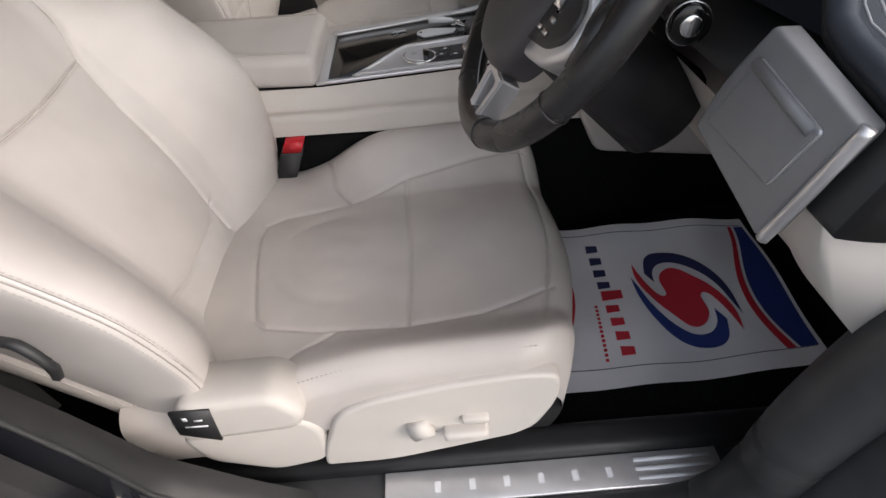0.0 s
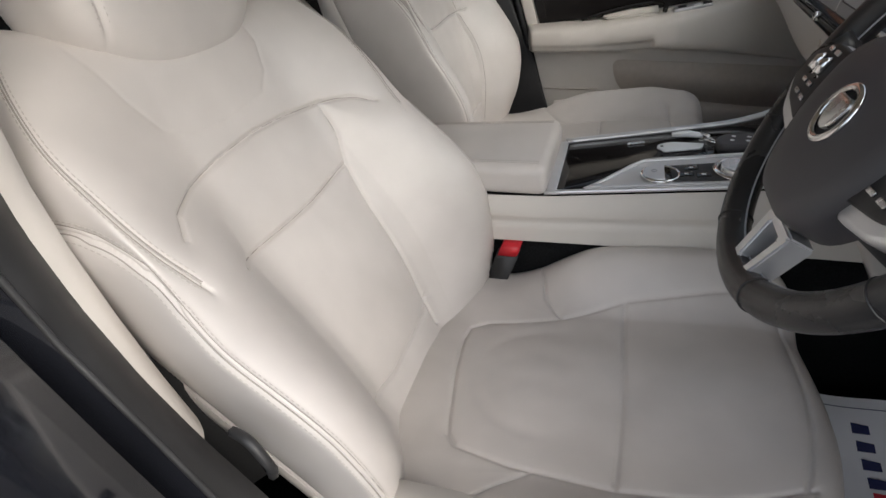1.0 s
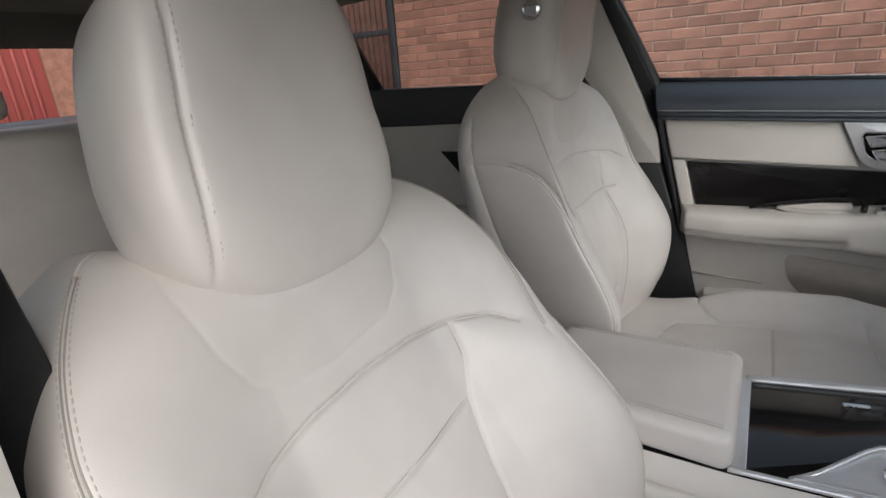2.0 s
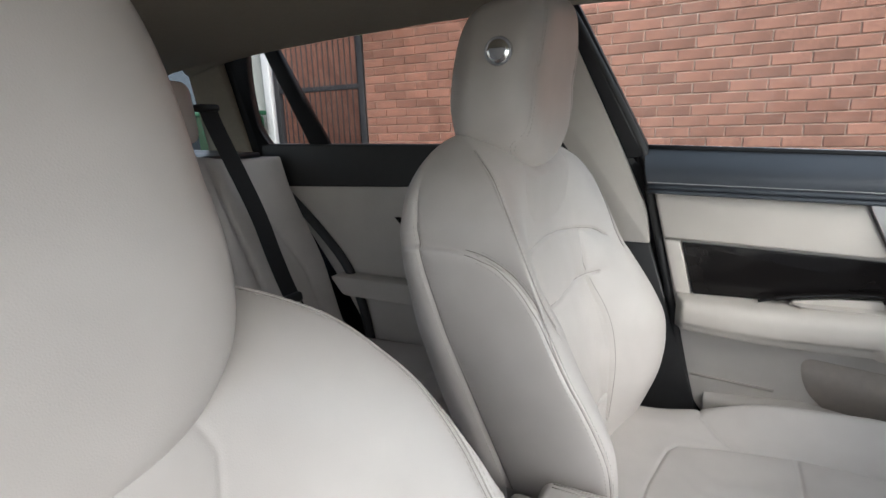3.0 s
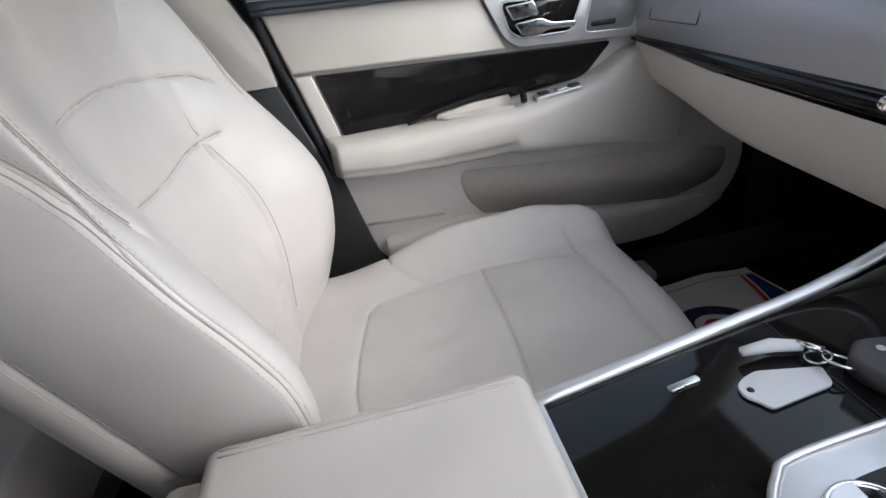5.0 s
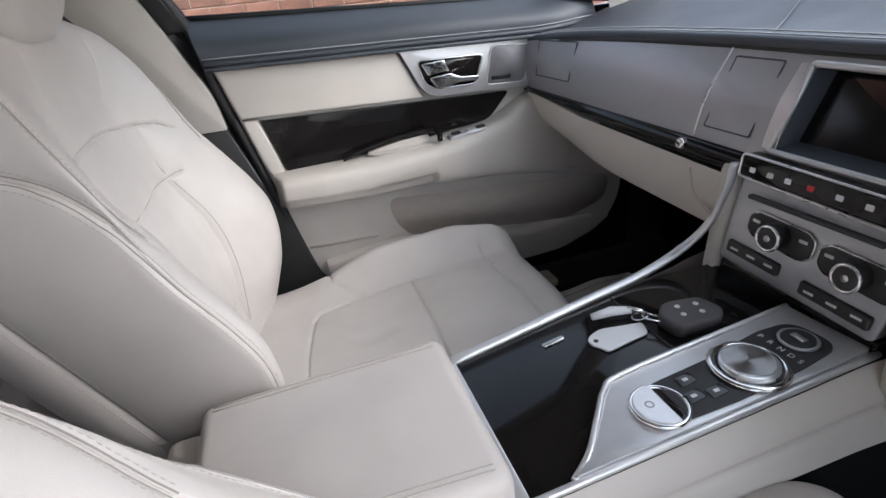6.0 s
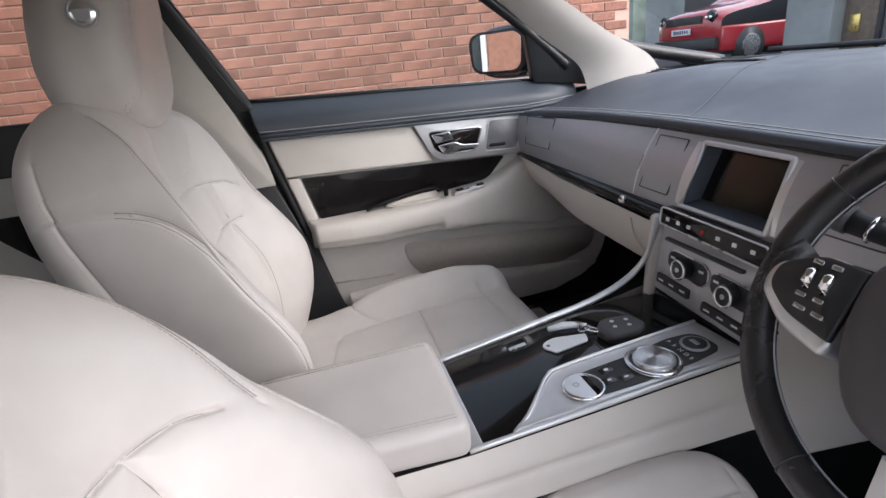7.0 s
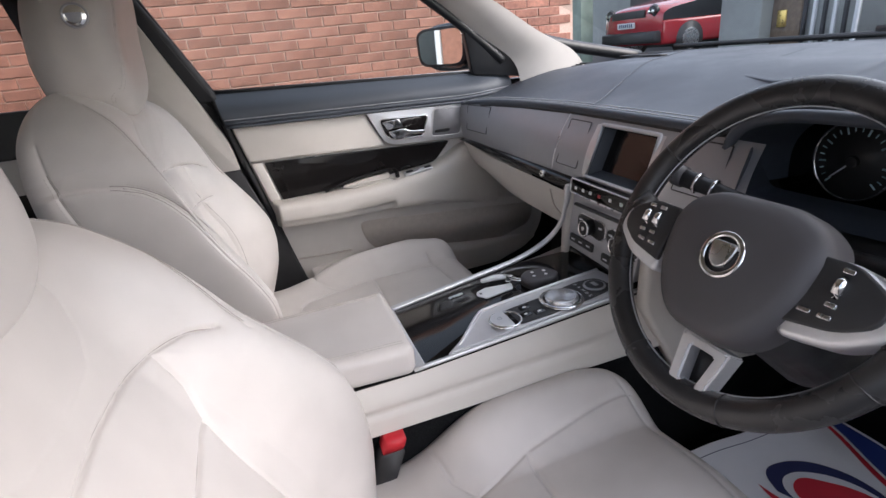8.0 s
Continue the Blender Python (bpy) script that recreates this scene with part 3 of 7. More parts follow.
    for sg in (-1, 1):
        for line, lo, hi in ((UPPER_PIPE, 0.295, 0.545), (LOWER_PIPE, -0.03, 0.405)):
            sewn(line, 0.0, lo, hi, sg, "pipe_and_crease", 0.0026, LEATHER)
        # thin dark rods paint shaded creases beside the leather pipe; stitches lie further out
        for off in (-0.0033, 0.0033):
            sewn(UPPER_PIPE, off, 0.295, 0.545, sg, "pipe_and_crease", 0.0007, SEAM_SHADE)
            sewn(LOWER_PIPE, off, -0.03, 0.412, sg, "pipe_and_crease", 0.0007, SEAM_SHADE)
            sewn(UPPER_PIPE, off * 2.3, 0.30, 0.545, sg, r=0.0007)
            sewn(LOWER_PIPE, off * 2.3, -0.03, 0.405, sg, r=0.0007)
        flank = [(SIDE_SEAM, b) for b in np.linspace(-0.09, 0.47, 15)]
        # dark rod painting the shade in the side seam
        sewn(flank, 0.0, -0.08, 0.46, sg, "pipe_and_crease", 0.0010, SEAM_SHADE)
        for off in (-0.0050, 0.0050):
            sewn(flank, off, -0.08, 0.46, sg, r=0.0007)
    for sg in (1,) if worn else (-1, 1):
        for off in (-0.0045, 0.0045):
            row = []
            for k in range(30):
                b = 0.525 + 0.19 * k / 29
                v = float(np.interp(b, [c for a, c in HEAD_SEAM], [a for a, c in HEAD_SEAM])) + off
                far = (grab[0][0] - sg * v) ** 2 + (grab[0][1] - b) ** 2 + 9.0 * (grab[0][2] < 0.0)
                row.append(bp(sg * v, b, float(np.mean(grab[0][2][np.argsort(far)[:6]]))))
            link_mesh("stitching", stitches(row, 0.0008), THREAD, head)
    for off in (-0.003, 0.003):
        line = []
        for k in range(25):
            x = -0.15 + 0.30 * k / 24
            line.append(Vector((ox + x, oy + side * (0.2475 - 0.014 * max(0.0, (x - 0.12) / 0.12) ** 2), oz + float(cushion_top(np.array(x), np.array(0.228), worn)) - 0.0075 + off)))
        link_mesh("seam_stitching", stitches(line, 0.0010), THREAD, seat)
    return seat, head, bp


def build_seats():
    seat, head, bp = build_seat("ivory leather front seat on the steering wheel side, worn cushion", (0.0, -0.37, 0.52), -1, (-0.29, 0.0), 24.5, True)
    seat2, head2, bp2 = build_seat("ivory leather front seat beside the closed door, upright and clean", (-0.077, 0.38, 0.535), 1, (-0.327, 0.034), 12.0, False)
    c = bp2(-0.1360, 0.660, 0.024)
    part("release_button", disc(c, (0.15, -1, 0), 0.0195, 0.007, 32, 0.003), CHROME, head2, "round chrome button")
    part("button_ring", ring(c + Vector((0.001, -0.0065, 0)), (0.15, -1, 0), 0.017, 0.0020), SILVER_DARK, head2)
    part("button_relief", prism(rounded([(-0.012, 0.004), (0.012, 0.004), (0.009, -0.008), (0.0, -0.012), (-0.009, -0.008)], 0.003), lambda a, b, d: c + Vector((a, -0.007 - d, b)), 0, 0.003, 0.001), SILVER_DARK, head2)


build_seats()


# ---- outside: ground, brick wall, yard ----
def build_outside():
    bm = bmesh.new()
    n = 24
    rows = [[bm.verts.new((x, y, 0)) for y in np.linspace(-80, 80, n)] for x in np.linspace(-80, 80, n)]
    for i in range(n - 1):
        for j in range(n - 1):
            bm.faces.new((rows[i][j], rows[i + 1][j], rows[i + 1][j + 1], rows[i][j + 1]))
    tagged(part("ground", bm, ASPHALT, smooth=False), "dark grey asphalt yard around the parked car", "ground", kind="structure")
    wall = part("wall_side", box(-3.28, 2.6, 3.70, 3.95, 0.0, 2.75), MORTAR, smooth=False)
    tagged(wall, "weathered red brick wall with pinkish mortar joints", "wall", kind="structure")
    back = part("wall_garage", box(-9.3, -9.0, -4.0, 9.0, 0.0, 3.2), CONCRETE, smooth=False)
    tagged(back, "far grey rendered garage wall behind the car", "wall", kind="structure")
    yard = part("wall_yard", box(-6.6, -3.3, 4.75, 4.95, 0.0, 4.0), BRICK, smooth=False)
    tagged(yard, "red brick wall behind the iron gate", "wall", kind="structure")
    porch = thing("porch_window", "white framed porch window by the garage", "window", (-8.8, 4.0, 0))
    part("pane", box(-8.95, -8.90, 3.95, 6.2, 0.0, 2.9), WINDOW_DARK, porch)
    for y in (3.90, 4.60):
        part("upright", box(-8.92, -8.80, y, y + 0.10, 0.0, 3.0, 0.01), UPVC, porch)
    # red ribbed garage door
    door = thing("garage_door", "red ribbed metal garage door", "garage door", (-8.98, 1.5, 0))
    part("panel", box(-9.0, -8.95, 0.2, 3.0, 0.0, 2.2, 0.01), BRICK_WARM, door)
    for k in range(18):
        part("rib", box(-8.95, -8.92, 0.25 + 0.15 * k, 0.30 + 0.15 * k, 0.05, 2.15), BRICK_WARM, door)
    pier = part("pillar_2", box(-9.0, -8.90, 3.0, 3.88, 0.0, 3.2), BRICK, smooth=False)
    tagged(pier, "red brick pier beside the garage door", "pillar", kind="structure")
    # iron gate in the gap beyond the wall's end
    gate = thing("iron_gate", "dark iron gate with upright bars", "gate", (-3.9, 3.72, 0))
    for x in (-4.42, -3.32):
        part("post", box(x - 0.03, x + 0.03, 3.68, 3.74, 0.0, 2.6, 0.004), IRON, gate)
    for z in (0.25, 1.50, 2.45):
        part("rail", box(-4.39, -3.35, 3.69, 3.73, z - 0.025, z + 0.025, 0.004), IRON, gate)
    for k in range(15):
        part("bar", tube([(-4.33 + 0.068 * k, 3.71, 0.25), (-4.33 + 0.068 * k, 3.71, 2.45)], 0.007, 6), IRON, gate)
    # white door frame with glazing, green bin
    fr = thing("glazed_door", "white plastic framed glazed door by the gate", "door", (-4.75, 3.7, 0))
    part("pane", box(-5.12, -4.58, 3.74, 3.76, 0.1, 2.4), CONCRETE, fr, "pale frosted pane")
    for x0, x1 in ((-5.25, -5.12), (-4.60, -4.50)):
        part("frame_upright", box(x0, x1, 3.68, 3.80, 0.0, 2.5, 0.008), UPVC, fr)
    part("frame_head", box(-5.25, -4.50, 3.68, 3.80, 2.4, 2.5, 0.008), UPVC, fr)
    bn = thing("wheelie_bin", "dark green plastic wheelie bin", "bin", (-4.80, 3.35, 0))
    part("tub", prism(rounded([(-0.20, 0.10), (0.20, 0.10), (0.25, 1.27), (-0.25, 1.27)], 0.03), lambda a, b, d: Vector((-4.80 + a, 3.15 + d, b)), 0, 0.45, 0.02), GREEN_BIN, bn)
    part("lid", box(-5.07, -4.53, 3.12, 3.63, 1.27, 1.32, 0.015), GREEN_BIN, bn)
    for x in (-5.0, -4.6):
        part("wheel", disc((x, 3.58, 0.10), (1, 0, 0), 0.10, 0.05, 20, 0.01), RUBBER, bn)
    # hanging basket on the wall's end
    hb = thing("hanging_basket", "hanging basket of green leaves and pink flowers", "plant", (-3.0, 3.5, 2.0))
    part("bracket", tube([(-3.05, 3.70, 2.45), (-3.05, 3.45, 2.52), (-3.05, 3.40, 2.45)], 0.012, 6), IRON, hb)
    part("basket", tube([(-3.05, 3.40, 2.45), (-3.05, 3.40, 2.36), (-3.05, 3.40, 2.28), (-3.05, 3.40, 2.20)], [0.012, 0.16, 0.14, 0.05], 14), TIMBER, hb)
    rng = random.Random(4)
    for nm, m, cnt, sz in (("leaves", LEAF, 420, 0.030), ("flowers", WHITE_PRINT, 40, 0.020), ("red_flowers", INK_RED, 24, 0.020)):
        bm = bmesh.new()
        for _ in range(cnt):
            a, h = rng.uniform(0, 6.283), rng.gauss(2.22, 0.10)
            r = 0.22 * math.sqrt(rng.random()) + 0.05
            c = Vector((-3.05 + 1.5 * r * math.cos(a), 3.40 + r * math.sin(a), h))
            d1 = Vector((rng.gauss(0, 1), rng.gauss(0, 1), rng.gauss(0, 1))).normalized() * sz
            d2 = d1.orthogonal().normalized() * sz * 0.55
            vs = [bm.verts.new(c + q) for q in (-d1, d2, d1, -d2)]
            bm.faces.new(vs)
        part(nm, bm, m, hb, smooth=False, kind="stuff")
    # street ahead: facade with doors, and a red car
    fac = part("wall_front", box(11.0, 11.3, -6.0, 16.0, 0.0, 3.4), CONCRETE, smooth=False)
    tagged(fac, "pale grey rendered house front across the yard", "wall", kind="structure")
    hedge = part("wall_green", box(6.6, 6.9, 9.6, 14.0, 0.0, 3.0), mat("green_grey_panel", (0.20, 0.26, 0.22), 0.35, noise_scale=3, var=0.25, stain=0.3, stain_scale=1.2), smooth=False)
    tagged(hedge, "grey-green panelled fence at the yard's end", "fence", kind="structure")
    col = part("pillar_1", box(7.9, 8.3, 6.30, 7.14, 0, 4.2, 0.02), CONCRETE, smooth=False)
    tagged(col, "pale grey rendered pier of the opposite house", "pillar", kind="structure")
    sign = thing("sign_board", "tall brown sign board with a white edge", "sign", (7.1, 10.6, 0.46))
    part("board", box(7.08, 7.12, 10.36, 10.92, 0.46, 3.0, 0.004), TIMBER, sign)
    part("white_edge", box(7.07, 7.13, 10.30, 10.36, 0.46, 3.0, 0.004), UPVC, sign, "white edge strip")
    for k in range(3):
        part("sign_bar", box(7.070, 7.08, 10.45, 10.80, 1.0 + 0.3 * k, 1.08 + 0.3 * k), CONCRETE, sign)
    bay = thing("open_garage", "open garage doorway behind the red car, its inner shade a black slab", "garage", (10.9, 8.7, 0))
    # solid black slab on the wall, painting the garage's unlit interior
    part("interior_shade", box(10.92, 11.0, 7.2, 13.5, 0.46, 3.0), BLACK_PLASTIC, bay)
    part("lintel", box(10.88, 11.02, 7.0, 13.7, 3.0, 3.15, 0.01), CONCRETE, bay)
    bd = thing("timber_door", "brown timber door with brass fittings", "door", (8.2, 5.9, 0))
    part("leaf", box(8.15, 8.2, 5.78, 6.30, 0, 2.6, 0.01), TIMBER, bd)
    for z in (0.85, 1.45):
        part("brass_plate", box(8.12, 8.15, 6.02, 6.18, z, z + 0.26, 0.01), mat("brass", (0.75, 0.55, 0.18), 0.3, metal=0.9), bd, "brass plate")
    wd = thing("leaded_window", "white framed window with leaded pattern glass", "window", (8.2, 5.3, 0))
    part("pane", box(8.18, 8.2, 4.90, 5.75, 0.0, 2.4), CONCRETE, wd)
    for k in range(6):
        part("glazing_bar", box(8.13, 8.18, 4.90 + 0.16 * k, 4.95 + 0.16 * k, 0.0, 2.4, 0.004), UPVC if k % 2 == 0 else IRON, wd)
    return wall


WALL = build_outside()


def build_red_car():
    car = thing("red_car", "shiny red parked car with dark grille", "car", (9.2, 8.75, 0.46))
    ox, oy, up = 7.2, 8.75, 0.46
    bank = part("pavement", box(6.2, 11.0, 5.2, 13.0, 0.0, up, 0.02), ASPHALT, smooth=False)
    tagged(bank, "raised asphalt parking bay across the yard", "pavement", kind="structure")
    P = np.zeros((40, 20, 3))
    prof = [(-0.02, 0.45), (-0.06, 0.75), (0.05, 0.98), (0.9, 1.12), (1.1, 1.2), (1.9, 1.6), (3.0, 1.62), (3.9, 1.25), (4.2, 1.1), (4.25, 0.5)]
    q = spline([(a, b) for a, b in prof], 5)
    q = [q[int(k)] for k in np.linspace(0, len(q) - 1, 40)]
    for i in range(40):
        for j, w in enumerate(np.linspace(-1, 1, 20)):
            half = 0.88 - 0.18 * max(0, q[i][1] - 1.1)
            P[i, j] = (ox + q[i][0] + 0.12 * abs(w) ** 3, oy + half * w, q[i][1] - 0.10 * abs(w) ** 4 + up)
    link_mesh("body", sheet(P), CAR_RED, car)
    part("sill_body", box(ox + 0.1, ox + 4.2, oy - 0.85, oy + 0.85, up + 0.25, up + 0.70, 0.05), CAR_RED, car)
    part("grille", box(ox - 0.07, ox + 0.0, oy - 0.50, oy + 0.50, up + 0.78, up + 0.92, 0.01), BLACK_PLASTIC, car)
    part("bumper", box(ox - 0.09, ox + 0.1, oy - 0.84, oy + 0.84, up + 0.30, up + 0.52, 0.04), BLACK_PLASTIC, car)
    pl = part("number_plate", box(ox - 0.11, ox - 0.08, oy - 0.26, oy + 0.26, up + 0.60, up + 0.71, 0.004), WHITE_PRINT, car)
    for k in range(7):
        part("plate_bar", box(ox - 0.114, ox - 0.11, oy - 0.21 + 0.062 * k, oy - 0.175 + 0.062 * k, up + 0.625, up + 0.69), INK_NAVY, pl)
    for y in (-0.66, 0.66):
        hl = part("headlight", tube([(ox - 0.02, oy + y, up + 0.86), (ox + 0.06, oy + y, up + 0.88)], [0.10, 0.13], 16), SCREEN, car)
        for d in (-0.05, 0.05):
            part("bulb", disc((ox - 0.03, oy + y + d, up + 0.87), (-1, 0, 0), 0.035, 0.02, 16, 0.006), CHROME, hl)
    for x in (0.75, 3.45):
        for y in (-0.87, 0.70):
            w = part("wheel", disc((ox + x, oy + y, up + 0.32), (0, 1, 0), 0.32, 0.17, 28, 0.03), RUBBER, car)
            part("rim", disc((ox + x, oy + y - 0.01, up + 0.32), (0, -1, 0), 0.20, 0.02, 24, 0.005), ALU, w)


build_red_car()


# ---- body shell ----
DOOR_EDGE = [(1.36, -0.54), (1.297, -0.502), (1.06, -0.385), (0.974, -0.365), (0.75, -0.311), (0.493, -0.25), (0.437, -0.21)]


def tumble(s, y0=0.76):
    """Places on the car's flank: it leans inwards above the waist."""
    return lambda a, b, d: Vector((a, s * (y0 - 0.32 * max(0.0, b - 1.06) - d), b))


def build_shell():
    shell = thing("car", "dark painted car with ivory headliner and pillar trims", "car", (0, 0, 0.14))
    part("floor_carpet", box(-1.6, 1.15, -0.70, 0.70, 0.20, 0.255, 0.01), CARPET, shell)
    part("tunnel_carpet", prism(rounded([(-0.13, 0.25), (-0.115, 0.56), (0.115, 0.56), (0.13, 0.25)], 0.02), lambda a, b, d: Vector((-1.2 + d, a, b)), 0, 2.2), CARPET, shell)
    part("firewall", prism([(0.80, 0.25), (1.05, 0.62), (1.05, 0.95), (1.12, 0.95), (1.12, 0.25)], lambda a, b, d: Vector((a, -0.72 + d, b)), 0, 1.44), CARPET, shell)
    for y0, A in ((-0.60, [(0.16, 0.25), (0.20, 0.261), (0.80, 0.384), (0.95, 0.48), (0.95, 0.25)]), (0.13, [(0.02, 0.25), (0.10, 0.304), (0.80, 0.377), (0.95, 0.48), (0.95, 0.25)])):
        part("toe_board", prism(A, lambda a, b, d: Vector((a, y0 + d, b)), 0, 0.47), CARPET, shell)
    part("underbody", box(-2.3, 2.1, -0.84, 0.84, 0.14, 0.20, 0.02), RUBBER, shell)
    for x in (-1.55, 1.35):
        for s in (-1, 1):
            w = part("wheel", disc((x, s * 0.62, 0.33), (0, s, 0), 0.33, 0.22, 30, 0.03), RUBBER, shell)
            part("rim", disc((x, s * 0.84, 0.33), (0, s, 0), 0.22, 0.012, 24, 0.004), ALU, w)
    part("bonnet", prism(rounded([(1.06, 0.97), (1.5, 0.93), (2.2, 0.78), (2.35, 0.5), (2.3, 0.3), (1.06, 0.3)], 0.08), lambda a, b, d: Vector((a, -0.85 + d, b)), 0, 1.70, 0.03), BODY_PAINT, shell)
    part("boot", prism(rounded([(-2.05, 1.03), (-2.5, 1.02), (-2.6, 0.6), (-2.5, 0.3), (-1.75, 0.3), (-1.75, 1.0)], 0.06), lambda a, b, d: Vector((a, -0.85 + d, b)), 0, 1.70, 0.03), BODY_PAINT, shell)
    # headliner and roof
    P = np.zeros((34, 24, 3))
    for i, x in enumerate(np.linspace(-1.74, 0.26, 34)):
        for j, y in enumerate(np.linspace(-0.63, 0.63, 24)):
            P[i, j] = (x, y, 1.350 + 0.05 * (1 - (y / 0.63) ** 2) - 0.055 * ((x + 0.65) / 1.2) ** 2)
    link_mesh("headliner", sheet(P, flip=True), HEADLINER, shell)
    Q = P.copy()
    Q[..., 2] += 0.035
    Q[..., 1] *= 1.08
    link_mesh("roof_skin", sheet(Q), BODY_PAINT, shell)
    part("header_rail", tube([(0.27, y, 1.315 + 0.05 * (1 - (y / 0.63) ** 2)) for y in np.linspace(-0.66, 0.66, 16)], 0.035, 10), HEADLINER, shell)
    # trim that runs down from the headliner to the rear window
    H = np.zeros((8, 20, 3))
    for i, t in enumerate(np.linspace(0, 1, 8)):
        for j, y in enumerate(np.linspace(-0.63, 0.63, 20)):
            H[i, j] = (-1.74 - 0.19 * t, y * (1 - 0.04 * t), 1.305 - 0.043 * t - 0.010 * t * t + 0.05 * (1 - (y / 0.63) ** 2) * (1 - 0.7 * t))
    link_mesh("rear_header", sheet(H, flip=True), HEADLINER, shell)
    K = H.copy()
    K[..., 2] += 0.032
    K[..., 1] *= 1.08
    link_mesh("roof_rear", sheet(K), BODY_PAINT, shell)
    # rear: shelf, window surround, rear glass
    part("parcel_shelf", prism(rounded([(-1.47, 1.035), (-1.47, 1.06), (-2.02, 1.075), (-2.02, 1.03)], 0.01), lambda a, b, d: Vector((a, -0.68 + d, b)), 0, 1.36), FRIT, shell)
    part("rear_bulkhead", box(-1.62, -1.56, -0.70, 0.70, 0.25, 1.03, 0.01), CARPET, shell)
    for s in (-1, 1):
        part("roof_rail", tube(spline([(0.22, s * 0.66, 1.262), (0.1, s * 0.655, 1.305), (-0.4, s * 0.645, 1.365), (-0.9, s * 0.64, 1.372), (-1.45, s * 0.64, 1.350), (-1.70, s * 0.65, 1.315)]), 0.026, 12), HEADLINER, shell)
        part("outer_rail", tube(spline([(1.0, s * 0.80, 1.02), (0.62, s * 0.765, 1.10), (0.40, s * 0.735, 1.19), (0.1, s * 0.70, 1.325), (-0.4, s * 0.685, 1.385), (-0.9, s * 0.68, 1.392), (-1.5, s * 0.685, 1.365), (-1.72, s * 0.69, 1.335)]), 0.019, 12), FRIT, shell)
        part("sill", box(-1.5, 1.0, *sorted((s * 0.625, s * 0.80)), 0.18, 0.350, 0.02, 3), RUBBER, shell)
        # windscreen pillar trim, a broad tapering band
        L = spline([(0.16, s * 0.672, 1.275), (0.25, s * 0.70, 1.225), (0.37, s * 0.712, 1.135), (0.47, s * 0.715, 1.06), (0.495, s * 0.71, 0.99)], 6)
        R = spline([(0.22, s * 0.63, 1.30), (0.38, s * 0.645, 1.225), (0.53, s * 0.665, 1.135), (0.66, s * 0.68, 1.068), (0.72, s * 0.69, 1.0)], 6)
        G = np.zeros((len(L), 9, 3))
        for i in range(len(L)):
            for j in range(9):
                t = j / 8
                G[i, j] = L[i] * (1 - t) + R[i] * t + np.array([-0.020, -s * 0.020, 0.012]) * math.sin(math.pi * t)
        link_mesh("a_pillar", sheet(G, flip=s < 0), PLASTIC_CREAM, shell, "ivory windscreen pillar trim")
        part("c_pillar_trim", prism(rounded([(-1.56, 1.04), (-1.56, 1.36), (-1.70, 1.35), (-1.75, 1.04)], 0.01), tumble(s, 0.755), 0, 0.03, 0.01), HEADLINER, shell)
    # windscreen, rear glass
    W = np.zeros((16, 24, 3))
    for i, t in enumerate(np.linspace(0, 1, 16)):
        for j, y in enumerate(np.linspace(-0.76, 0.76, 24)):
            yy = y * (1 - 0.14 * t)
            W[i, j] = (1.16 - 0.88 * t - 0.16 * (y / 0.76) ** 2 * (1 - 0.5 * t), yy, 1.005 + 0.355 * t + 0.03 * math.sin(math.pi * t))
    g = link_mesh("windscreen", sheet(W), GLASS, shell, "clear windscreen glass")
    g.visible_shadow = False
    V = np.zeros((10, 16, 3))
    for i, t in enumerate(np.linspace(0, 1, 10)):
        for j, y in enumerate(np.linspace(-0.66, 0.66, 16)):
            V[i, j] = (-2.32 + 0.56 * t, y * (1 - 0.08 * t), 1.03 + 0.31 * t)
    link_mesh("rear_glass", sheet(V), GLASS_TINT, shell, "tinted rear window")
    part("windscreen_cowl", tube([(1.14 - 0.16 * (y / 0.76) ** 2, y, 1.01) for y in np.linspace(-0.76, 0.76, 24)], 0.022, 10), FRIT, shell)
    for y0, y1, z0 in ((0.62, -0.15, 0.0), (0.1, -0.62, 0.012)):
        part("wiper", tube([(1.10 - 0.16 * (y / 0.76) ** 2, y, 1.045 + z0) for y in np.linspace(y0, y1, 12)], 0.008, 6), RUBBER, shell)
    # sill plates on the open side
    pl = part("sill_plate", box(-0.045, 0.40, -0.690, -0.645, 0.350, 0.356, 0.002), SILVER, shell, "brushed metal sill plate with plain marks")
    for k, x in enumerate((0.02, 0.065, 0.110, 0.155, 0.20, 0.245)):
        part("sill_mark", box(x, x + 0.008, -0.676, -0.662, 0.3555, 0.3562), WHITE_PRINT, pl, smooth=False)
    for k in range(3):
        part("sill_line", box(0.285, 0.388, -0.682 + 0.012 * k, -0.677 + 0.012 * k, 0.356, 0.3575), WHITE_PRINT, pl)
    part("inner_sill_trim", prism(rounded([(-0.64, 0.25), (-0.645, 0.375), (-0.60, 0.37), (-0.575, 0.25)], 0.015), lambda a, b, d: Vector((-0.35 + d, a, b)), 0, 1.2), BLACK_PLASTIC, shell)
    part("inner_sill_trim", prism(rounded([(0.64, 0.25), (0.645, 0.355), (0.628, 0.355), (0.615, 0.25)], 0.006), lambda a, b, d: Vector((-0.35 + d, a, b)), 0, 1.2), BLACK_PLASTIC, shell)
    part("kick_plate", box(0.16, 0.31, 0.605, 0.665, 0.375, 0.395, 0.005), CARPET_GREY, shell)
